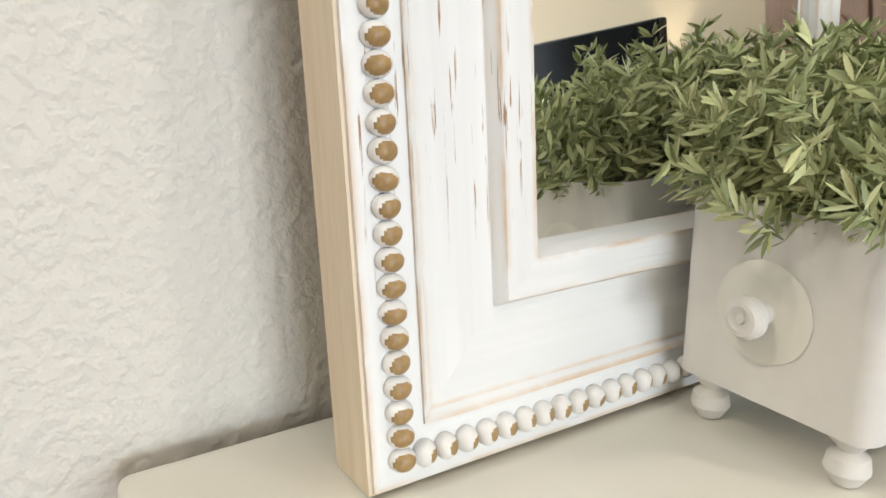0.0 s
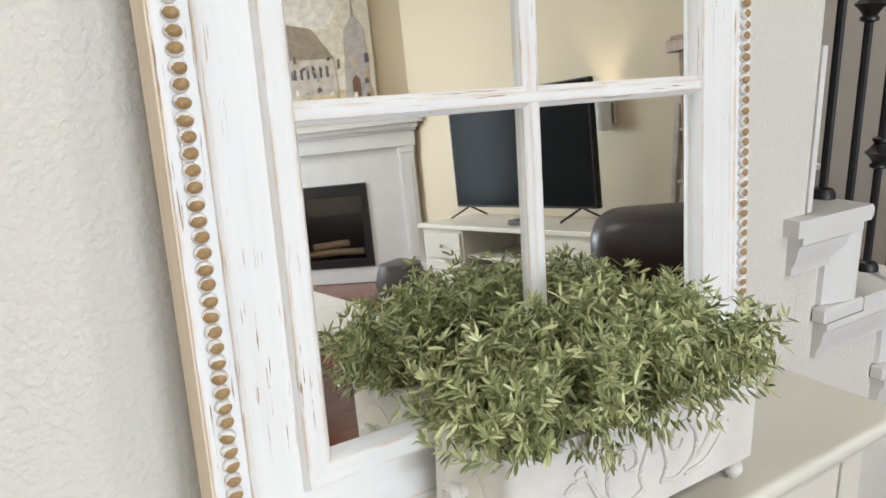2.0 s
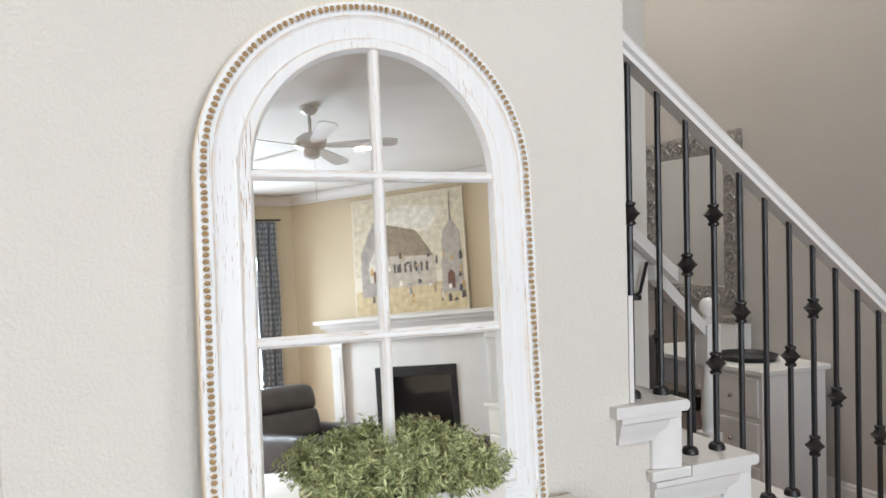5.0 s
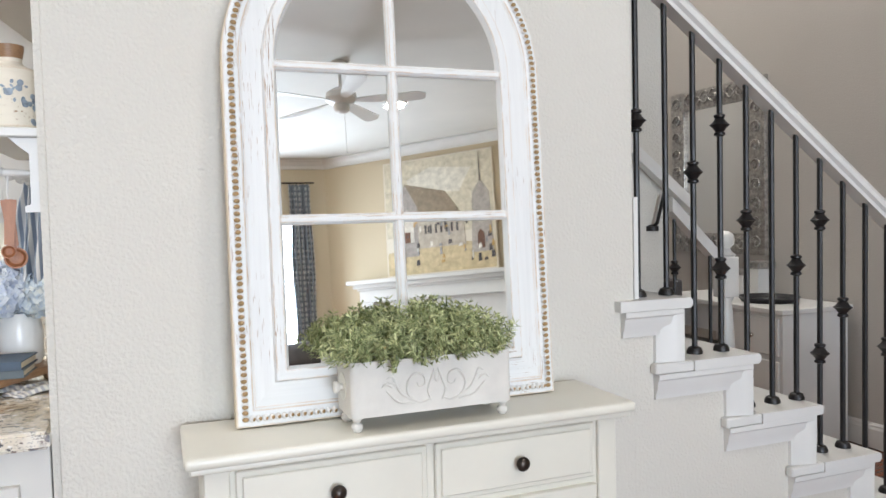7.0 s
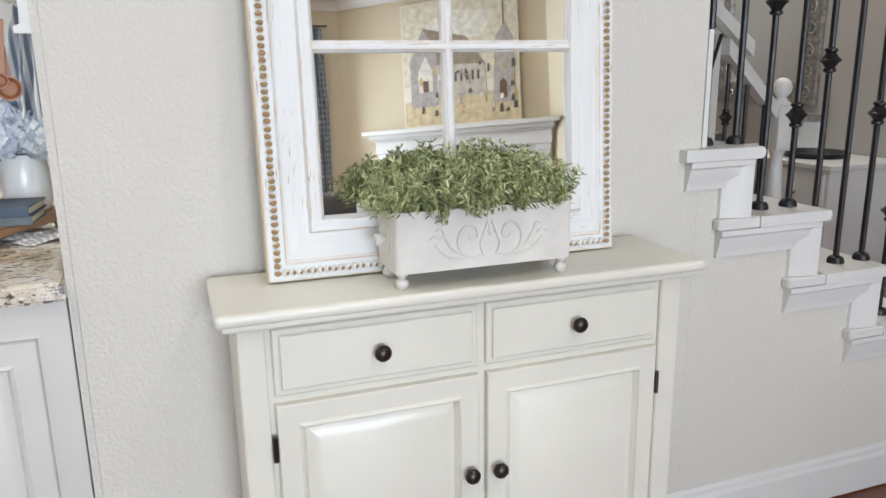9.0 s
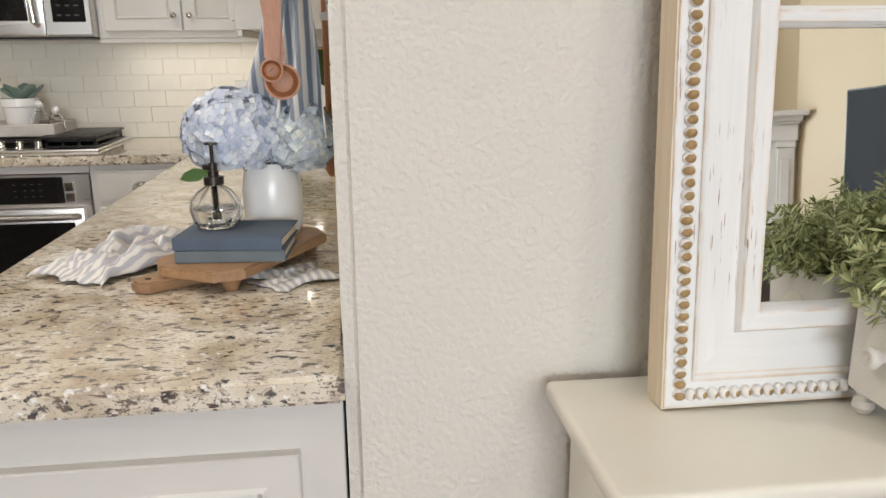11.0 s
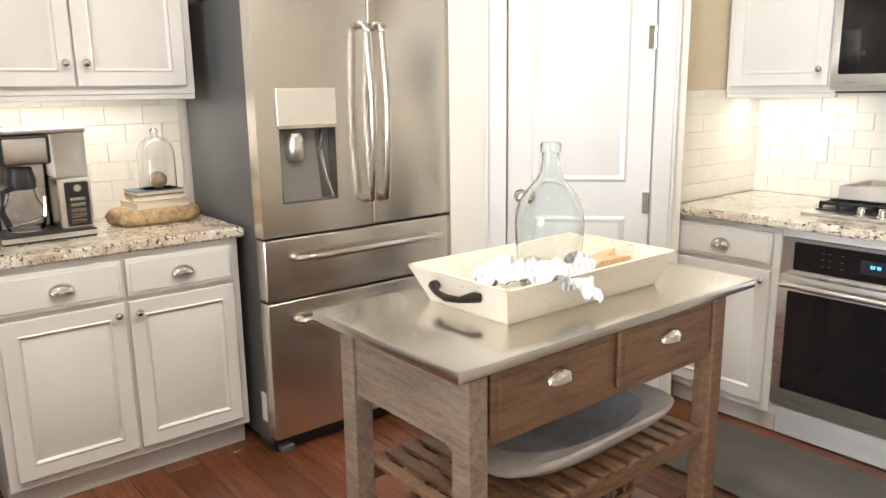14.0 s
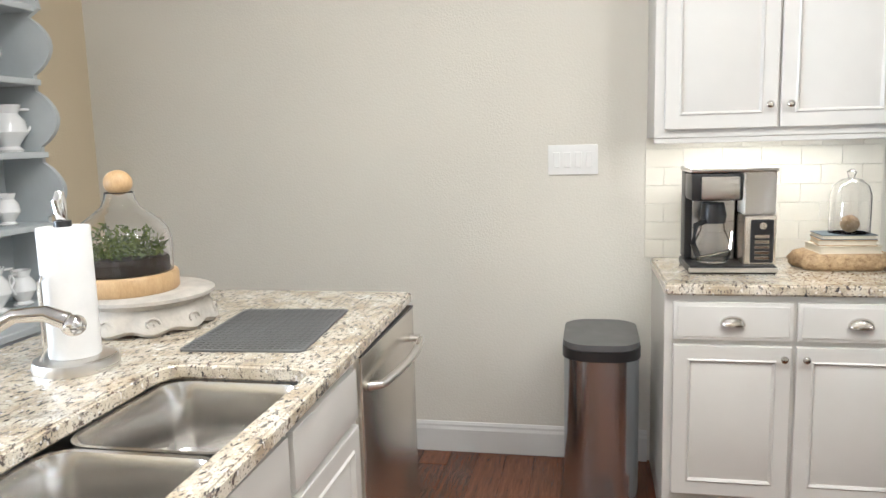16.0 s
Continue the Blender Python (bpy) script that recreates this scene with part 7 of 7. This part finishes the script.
for x, z, s, rz in ((0.10, 1.4325, 1.1, 160), (0.30, 1.4325, 1.2, 20), (0.12, 0.831, 0.85, 10), (0.27, 0.831, 1.05, 170), (0.15, 1.1525, 0.75, 10), (0.34, 1.1525, 0.9, 160), (0.2, 1.7125, 1.2, 0), (0.45, 0.831, 1.1, 40), (0.5, 1.4325, 1.1, 90)):
    pitcher(pose(-2.52 + x, -1.88 + 0.13, z + 0.0005, 0, 0, rz), s, "white ironstone pitcher on a hutch shelf")
for x, z, r in ((0.22, 1.1525, 0.11), (0.45, 1.1525, 0.12), (0.42, 1.4325, 0.11), (0.38, 1.7125, 0.12)):
    pg = thing("white_plate", pose(-2.52 + x, -1.88 + 0.03, z + r, 80), "white ironstone plate standing on the shelf", "plate", "white ironstone on the hutch")
    part("plate", lathe(B(), [(0, 0), (r * 0.6, 0), (r, 0.014), (r, 0.018), (r * 0.6, 0.005), (0, 0.005)], (0, 0, 0), 32), M["hutch_paint" if x < 0.3 else "ceramic"], pg)

# ------------------------------------------------------------ living room, seen in the mirror
FP = pose(3.80, -5.35, 0, 0, 0, 45)       # local +y looks into the room, local +x to the east
fw = thing("wall_fireplace", FP, "tan wall set diagonally across the corner behind the fireplace", "wall", "", "structure")
bm = B()
box(bm, -1.6, -0.49, -0.12, 0.0, 0, CEIL)
box(bm, 0.49, 1.6, -0.12, 0.0, 0, CEIL)
box(bm, -0.49, 0.49, -0.12, 0.0, 0.98, CEIL)
box(bm, -0.49, 0.49, -0.12, 0.0, 0.0, 0.15)
part("wall_panel", bm, M["wall_tan"], fw)
part("crown", prism(B(), [(a, CEIL + b - 0.002) for a, b in CROWN], "x", -1.55, 1.55), M["trim"], fw)
fp = thing("fireplace", FP, "white fireplace surround with columns, mantel and a black gas insert", "fireplace")
part("surround", box(box(box(B(), -0.86, -0.485, 0.001, 0.04, 0.0, 1.28), 0.485, 0.86, 0.001, 0.04, 0.0, 1.28), -0.485, 0.485, 0.001, 0.04, 0.975, 1.28), M["trim"], fp)
part("hearth_face", box(B(), -0.485, 0.485, 0.001, 0.04, 0.0, 0.155), M["trim"], fp)
for x in (-1.0, 0.86):
    bm = box(B(), x, x + 0.14, 0.001, 0.09, 0.0, 1.22, 0.003, 1)
    box(bm, x - 0.012, x + 0.152, 0.001, 0.105, 0.0, 0.16, 0.004, 1)
    box(bm, x - 0.012, x + 0.152, 0.001, 0.105, 1.22, 1.28, 0.004, 1)
    box(bm, x + 0.03, x + 0.11, 0.09, 0.096, 0.22, 1.12, 0.003, 1)
    part("column", bm, M["trim"], fp)
bm = B()
for w, d0, z0, z1 in ((1.03, 0.11, 1.281, 1.42), (1.05, 0.13, 1.42, 1.445), (1.08, 0.17, 1.445, 1.49), (1.14, 0.22, 1.49, 1.535)):
    box(bm, -w, w, 0.001, d0, z0, z1, 0.004, 1)
part("mantel", bm, M["trim"], fp)
ins = part("firebox", box(box(box(box(B(), -0.483, -0.46, -0.3, 0.03, 0.16, 0.97), 0.46, 0.483, -0.3, 0.03, 0.16, 0.97), -0.46, 0.46, -0.3, -0.28, 0.16, 0.97), -0.46, 0.46, -0.28, 0.03, 0.16, 0.18), M["black"], fp, "black metal firebox")
bm = B()
for x0, x1, z0, z1 in ((-0.483, 0.483, 0.86, 0.972), (-0.483, 0.483, 0.158, 0.24), (-0.483, -0.41, 0.24, 0.86), (0.41, 0.483, 0.24, 0.86)):
    box(bm, x0, x1, 0.031, 0.055, z0, z1, 0.004, 1)
part("insert_frame", bm, M["iron"], fp)
for x, z, r in ((-0.2, 0.28, 12), (0.15, 0.30, -10), (0.0, 0.36, 24)):
    bm = cyl(B(), (x - 0.18, -0.1, z), (x + 0.18, -0.12, z + 0.01 * r / 10), 0.035, n=12)
    part("log", bm, M["live_edge"], fp)
gl = part("fire_glass", box(B(), -0.409, 0.409, 0.034, 0.038, 0.241, 0.859), M["clear"], fp)

# church painting above the mantel
pa = thing("church_painting", FP @ pose(0.02, 0.075, 1.537, 2.0), "large loose painting of a stone church and tower on canvas", "painting")
part("canvas", box(B(), -0.68, 0.68, -0.03, 0.0, 0.0, 1.34, 0.004, 1), M["tray_white"], pa)


def patch(name, pts, colour, lift, rough=0.8):
    key = "paint_%s" % name
    if key not in M:
        M[key] = paint(key, colour, rough, 0.16, 14, 60, 0.3, 0.002)
    bm = prism(B(), [(p[0] - 0.68, p[1]) for p in pts], "y", 0.001, 0.002 + lift * 0.0012)
    return part("painted_" + name, bm, M[key], pa)


patch("sky", [(0.02, 0.45), (1.34, 0.45), (1.34, 1.32), (0.02, 1.32)], (0.66, 0.60, 0.46), 0)
patch("cloud", [(0.35, 0.95), (0.95, 0.90), (1.1, 1.15), (0.6, 1.22), (0.3, 1.1)], (0.74, 0.70, 0.60), 1)
patch("ground", [(0.02, 0.02), (1.34, 0.02), (1.34, 0.30), (0.7, 0.36), (0.02, 0.28)], (0.60, 0.49, 0.30), 1)
patch("gable", [(0.10, 0.22), (0.42, 0.22), (0.42, 0.78), (0.27, 1.06), (0.10, 0.72)], (0.40, 0.36, 0.33), 2)
patch("roof", [(0.27, 1.06), (0.78, 0.92), (0.98, 0.62), (0.42, 0.66), (0.42, 0.78)], (0.30, 0.24, 0.17), 3)
patch("nave", [(0.42, 0.30), (1.0, 0.30), (0.98, 0.62), (0.42, 0.66)], (0.52, 0.46, 0.38), 3)
patch("tower", [(1.06, 0.2), (1.32, 0.2), (1.30, 0.86), (1.20, 1.0), (1.10, 0.86)], (0.42, 0.38, 0.34), 3)
patch("spire", [(1.19, 0.98), (1.21, 0.98), (1.20, 1.30)], (0.20, 0.17, 0.15), 4)
patch("window", [(0.20, 0.38), (0.37, 0.38), (0.37, 0.60), (0.285, 0.76), (0.20, 0.60)], (0.70, 0.66, 0.58), 4)
patch("door", [(0.25, 0.38), (0.32, 0.38), (0.32, 0.50), (0.25, 0.50)], (0.16, 0.08, 0.05), 5)
patch("door", [(1.14, 0.24), (1.22, 0.24), (1.22, 0.40), (1.18, 0.45), (1.14, 0.40)], (0.16, 0.08, 0.05), 5)
rg = random.Random(14)
for k in range(46):
    x, z = rg.uniform(0.08, 1.3), rg.uniform(0.06, 0.62)
    w, h = rg.uniform(0.015, 0.05), rg.uniform(0.03, 0.10)
    nm, col = rg.choice((("dab_dark", (0.10, 0.09, 0.09)), ("dab_white", (0.78, 0.75, 0.68)), ("dab_ochre", (0.55, 0.36, 0.14)), ("dab_grey", (0.33, 0.33, 0.34))))
    patch(nm, [(x, z), (x + w, z + 0.01), (x + w * 0.8, z + h), (x + 0.005, z + h * 0.9)], col, 6)
for k in range(7):
    patch("dab_dark", [(0.5 + k * 0.065, 0.46), (0.525 + k * 0.065, 0.46), (0.525 + k * 0.065, 0.56), (0.5 + k * 0.065, 0.56)], (0.10, 0.09, 0.09), 5)

# television and console
TV = pose(3.80, -1.99, 0, 0, 0, 86.4)      # local +y looks to the room, local +x to the north
con = thing("tv_console", TV @ Matrix.Diagonal((1, 1, 0.975, 1)), "cream television console with drawers and open shelves", "tv stand")
part("console_top", box(B(), -0.80, 0.80, -0.05, 0.43, 0.765, 0.795, 0.004, 1), M["cream"], con)
for x0, x1 in ((-0.78, -0.36), (0.36, 0.78)):
    part("pedestal", box(B(), x0, x1, -0.03, 0.40, 0.04, 0.764), M["cream"], con)
    d = part("drawer", box(B(), x0 + 0.02, x1 - 0.02, 0.4005, 0.416, 0.57, 0.74, 0.004, 1), M["cream"], con)
    part("knob", ball(B(), ((x0 + x1) / 2, 0.425, 0.655), 0.014), M["ceramic"], d)
    part("door", raised(B(), x0 + 0.02, x1 - 0.02, 0.08, 0.55, 0.4005, 0.05, 0.012, 1), M["cream"], con)
part("shelf", box(B(), -0.359, 0.359, -0.03, 0.38, 0.58, 0.60), M["cream"], con)
part("console_back", box(B(), -0.359, 0.359, -0.03, -0.015, 0.04, 0.764), M["cream"], con)
part("console_floor", box(B(), -0.359, 0.359, -0.014, 0.38, 0.04, 0.07), M["cream"], con)
bs = thing("storage_basket", TV @ pose(0, 0.16, 0.0705), "woven grey storage basket in the console", "basket")
part("basket", box(B(), -0.28, 0.28, -0.13, 0.16, 0.0, 0.42, 0.02, 2), M["wicker"], bs)
tv = thing("television", TV @ pose(-0.12, 0.115, 0.776) @ Matrix.Diagonal((1, 1, 1.0, 1)), "black flat-screen television on two feet", "television")
part("case", box(B(), -0.62, 0.62, -0.035, 0.012, 0.07, 0.78, 0.006, 2), M["black"], tv)
part("screen", box(B(), -0.608, 0.608, 0.0121, 0.015, 0.085, 0.77), M["tv_glass"], tv, "dark glossy screen")
for x in (-0.5, 0.5):
    bm = tube(B(), [(x - 0.06, 0.12, 0.006), (x, 0.0, 0.075), (x + 0.03, -0.12, 0.006)], 0.007, 8)
    part("foot", bm, M["black"], tv)
box_ = thing("cable_box", TV @ pose(0.1, 0.3, 0.7765), "small black media box on the console", "media box")
part("case", box(B(), -0.09, 0.09, -0.05, 0.05, 0.0, 0.03, 0.005, 1), M["black"], box_)

ls = thing("wall_sconce", pose(4.497, -2.10, 1.36, 0, 0, 90), "warm up-and-down wall sconce", "wall lamp")
part("backplate", box(B(), -0.05, 0.05, 0.0, 0.012, -0.07, 0.07, 0.004, 1), M["nickel"], ls)
part("shade", lathe(B(), [(0.055, -0.11), (0.06, -0.11), (0.06, 0.11), (0.055, 0.11), (0.055, -0.11)], (0, 0.08, 0), 20), M["paper"], ls)
part("bulb", ball(B(), (0, 0.08, -0.02), 0.028), M["warm_lamp"], ls, "glowing bulb")

ar = thing("armoire", pose(4.49, -0.62, 0, 0, 0, 90), "pinkish-brown wooden armoire with arched door panels", "armoire")
part("case", box(B(), -0.5, 0.5, 0.0, 0.50, 0.08, 1.62, 0.006, 1), M["armoire"], ar)
part("cornice", box(box(B(), -0.54, 0.54, 0.0, 0.55, 1.62, 1.68, 0.01, 2), -0.52, 0.52, 0.0, 0.53, 1.68, 1.70), M["armoire"], ar)
part("plinth", box(B(), -0.52, 0.52, 0.0, 0.52, 0.0, 0.08), M["armoire"], ar)
for s in (-1, 1):
    d = part("door", box(B(), min(s * 0.008, s * 0.48), max(s * 0.008, s * 0.48), 0.501, 0.518, 0.12, 1.58, 0.004, 1), M["armoire"], ar)
    pts = [(s * 0.07, 0.2), (s * 0.42, 0.2)] + [(s * (0.245 + 0.175 * math.cos(math.pi * k / 12)), 1.35 + 0.12 * math.sin(math.pi * k / 12)) for k in range(13)]
    part("panel", prism(B(), pts, "y", 0.519, 0.528), M["armoire"], d)
    part("knob", ball(B(), (s * 0.035, 0.53, 0.85), 0.016), M["dark_bronze"], d)
ld = thing("blanket_ladder", pose(4.30, -1.36, 0, 0, 9, 0), "whitewashed wooden blanket ladder leaning on the wall", "ladder")
for y in (-0.2, 0.2):
    part("rail", box(B(), -0.02, 0.02, y - 0.02, y + 0.02, 0.005, 1.75, 0.004, 1), M["stone"], ld)
for k in range(5):
    part("rung", cyl(B(), (0, -0.18, 0.3 + 0.31 * k), (0, 0.18, 0.3 + 0.31 * k), 0.015, n=10), M["stone"], ld)


def recliner(m, material, label):
    rc = thing("recliner", m, label, "armchair", "leather recliners")
    part("base", box(B(), -0.44, 0.44, -0.42, 0.40, 0.0, 0.28, 0.03, 2), material, rc)
    part("seat", box(B(), -0.30, 0.30, -0.20, 0.46, 0.28, 0.50, 0.07, 4), material, rc)
    for x in (-0.46, 0.30):
        bm = box(B(), x, x + 0.16, -0.36, 0.44, 0.24, 0.62, 0.06, 4)
        part("armrest", bm, material, rc)
    bm = box(B(), -0.36, 0.36, -0.14, 0.14, 0.0, 0.36, 0.09, 4)
    bmesh.ops.transform(bm, matrix=pose(0, -0.32, 0.44, 14, 0, 0), verts=bm.verts)
    part("lumbar_cushion", bm, material, rc)
    bm = box(B(), -0.38, 0.38, -0.16, 0.16, 0.0, 0.35, 0.155, 7)
    bmesh.ops.transform(bm, matrix=pose(0, -0.40, 0.74, 14, 0, 0), verts=bm.verts)
    part("head_cushion", bm, material, rc)
    return rc


recliner(pose(3.40, -0.62, 0, 0, 0, 230) @ Matrix.Diagonal((1.0, 0.92, 0.90, 1)), M["leather_dark"], "dark brown leather recliner with a puffy back")
recliner(pose(2.42, -4.66, 0, 0, 0, -25) @ Matrix.Diagonal((1, 1, 0.84, 1)), M["leather_grey"], "grey leather recliner beside the fireplace")
pf = thing("pouf", pose(3.52, -3.42, 0) @ Matrix.Diagonal((0.72, 0.72, 1, 1)), "grey upholstered pouf beside the console", "pouf")
part("pouf", lathe(B(), [(0, 0), (0.22, 0), (0.27, 0.1), (0.27, 0.3), (0.22, 0.42), (0, 0.46)], (0, 0, 0), 28), M["leather_grey"], pf)
co = thing("coffee_table", pose(2.05, -2.30, 0, 0, 0, 90) @ Matrix.Diagonal((1.04, 1.5, 1, 1)), "whitewashed wooden coffee table with white legs", "table")
part("tabletop", box(B(), -0.6, 0.6, -0.35, 0.35, 0.42, 0.46, 0.006, 2), M["planter"], co)
for x in (-0.55, 0.49):
    for y in (-0.3, 0.24):
        part("leg", box(B(), x, x + 0.06, y, y + 0.06, 0.0, 0.419), M["trim"], co)

cu = thing("curtain", pose(2.42, -6.33, 0), "grey and white patterned curtain beside the window", "curtain")
cm_, cnt, cb = blank("patterned_curtain", 0.9)
vv = coords(cnt, (1, 1, 1))
vor = cnt.nodes.new("ShaderNodeTexVoronoi")
vor.inputs["Scale"].default_value, vor.inputs["Randomness"].default_value = 16, 0.15
cnt.links.new(vv, vor.inputs["Vector"])
cnt.links.new(ramp(cnt, vor.outputs["Distance"], [(0.42, (0.66, 0.66, 0.65)), (0.48, (0.20, 0.22, 0.25))]), cb.inputs["Base Color"])
v, f = [], []
for j in range(13):
    for i in range(61):
        u = i / 60
        v.append(((u - 0.5) * (0.26 + 0.02 * math.sin(j)), 0.035 * math.sin(u * 38), 0.02 + 2.72 * j / 12))
for j in range(12):
    for i in range(60):
        a = j * 61 + i
        f.append((a, a + 1, a + 62, a + 61))
ob = strips("drape", v, f, cm_, cu)
sd = ob.modifiers.new("thick", "SOLIDIFY")
sd.thickness = 0.004
rd = thing("curtain_rod", pose(1.6, -6.32, 2.76), "dark curtain rod over the window", "curtain rod")
part("rod", cyl(B(), (-1.0, 0, 0), (1.0, 0, 0), 0.011, n=12), M["dark_bronze"], rd)

fn = thing("ceiling_fan", pose(2.16, -2.92, CEIL), "white five-bladed ceiling fan with a pull chain", "ceiling fan")
part("canopy", lathe(B(), [(0, -0.001), (0.07, -0.001), (0.065, -0.03), (0.03, -0.06), (0, -0.06)], (0, 0, 0), 24), M["trim"], fn)
part("downrod", cyl(B(), (0, 0, -0.06), (0, 0, -0.20), 0.013), M["trim"], fn)
part("motor", lathe(B(), [(0, -0.15), (0.06, -0.155), (0.115, -0.19), (0.12, -0.235), (0.10, -0.26), (0.06, -0.275), (0.065, -0.30), (0.05, -0.335), (0.02, -0.345), (0, -0.346)], (0, 0, -0.05), 30), M["trim"], fn)
for k in range(5):
    bm = B()
    prism(bm, [(0.10, -0.02), (0.2, -0.045), (0.58, -0.07), (0.64, -0.04), (0.64, 0.04), (0.58, 0.07), (0.2, 0.045), (0.10, 0.02)], "z", -0.006, 0.0)
    bmesh.ops.transform(bm, matrix=pose(0, 0, -0.295, 0, 0, 72 * k + 20) @ pose(0, 0, 0, 11, 0, 0), verts=bm.verts)
    part("blade", bm, M["trim"], fn)
part("pull_chain", cyl(B(), (0.02, 0.0, -0.38), (0.02, 0.0, -0.70), 0.002, n=6), M["nickel"], fn)

# The last can, in the hall, is unseen and only goes with the added lamp.
for x, y in ((2.9, -3.9), (1.0, -4.0), (2.0, -0.9), (1.0, -1.6), (-0.7, 2.4), (-1.0, 1.5), (-1.3, 0.0), (-0.5, 0.6), (3.6, 2.9)):
    cn = thing("recessed_light", pose(x, y, HALL if x > 3.5 else CEIL), "white recessed ceiling can light", "ceiling light", "recessed ceiling lights")
    part("trim_ring", lathe(B(), [(0.085, -0.001), (0.11, -0.001), (0.11, -0.012), (0.09, -0.014), (0.085, -0.001)], (0, 0, 0), 28), M["trim"], cn)
    part("lens", cyl(B(), (0, 0, -0.004), (0, 0, -0.002), 0.083, n=28), M["can_glow"], cn, "glowing lens")

# outlets on the tiles
for x in (-1.42, 0.08):
    ou = thing("wall_outlet", pose(x, 3.910, 1.13), "white electrical outlet plate on the tiles", "outlet")
    part("plate", box(B(), -0.036, 0.036, -0.006, 0.0, -0.058, 0.058, 0.002, 1), M["trim"], ou)

# ------------------------------------------------------------ tiles and planks, piece by piece
TW, TH, TG = 0.152, 0.0762, 0.0016
bm = box(B(), 0, TW - TG, -0.0045, 0, 0, TH - TG, 0.0010, 1)
tile_full = mesh_of("tile", bm, M["tile"], False)
cut_tiles = {}


def tile_mesh(w, h):
    key = (round(w, 3), round(h, 3))
    if abs(w - TW) < 1e-4 and abs(h - TH) < 1e-4:
        return tile_full
    if key not in cut_tiles:
        cut_tiles[key] = mesh_of("tile", box(B(), 0, w - TG, -0.0045, 0, 0, h - TG, 0.0010, 1), M["tile"], False)
    return cut_tiles[key]


def backsplash(name, m, w, z0, z1, label):
    s = thing(name, m, label, "wall", "", "structure")
    part("grout", box(B(), 0, w, -0.003, -0.0005, z0, z1), M["grout"], s)
    r, z = 0, z0
    rg = random.Random(len(name) + int(w * 100))
    while z < z1 - 0.012:
        h = min(TH, z1 - z)
        x = 0.0 if r % 2 else -TW / 2
        while x < w - 0.006:
            a, b = max(0, x), min(w, x + TW)
            if b - a > 0.01:
                piece("tile", tile_mesh(b - a, h), s, pose(a, -0.003 - rg.uniform(0, 0.0004), z, rg.uniform(-0.25, 0.25), 0, rg.uniform(-0.25, 0.25)))
            x += TW
        z += TH
        r += 1
    return s


backsplash("backsplash_oven", pose(-1.735, 3.92, 0), 2.33, 0.916, 1.40, "cream glossy subway tile backsplash")
backsplash("backsplash_return", pose(-1.735, 3.215, 0, 0, 0, 90), 0.70, 0.916, 1.40, "cream subway tile on the short return wall")
backsplash("backsplash_right", pose(XE + 0.003, 3.91, 0, 0, 0, -90), 2.85, 0.916, 1.385, "cream subway tile along the counter wall")
backsplash("backsplash_coffee", pose(-3.12, 0.69, 0, 0, 0, 90), 0.915, 0.916, 1.418, "cream subway tile behind the coffee maker")

planks = thing("plank_floor", pose(0, 0, 0), "dark reddish-brown wooden floor planks", "floor", "", "structure")
plank_meshes = {}
rg = random.Random(31)
for r in range(29):
    y = -0.55 + r * 0.128
    x = -3.10 - rg.uniform(0, 1.0)
    while x < 0.55:
        ln = rg.choice((0.9, 1.2, 1.5))
        a, b = max(-3.10, x), min(0.58, x + ln)
        if b - a > 0.05:
            key = round(b - a, 2)
            if key not in plank_meshes:
                plank_meshes[key] = mesh_of("plank", box(B(), 0, key - 0.002, 0, 0.126, -0.0058, 0.0, 0.0012, 1), M["floor_wood"], False)
            piece("plank", plank_meshes[key], planks, pose(a, y, -0.0002))
        x += ln
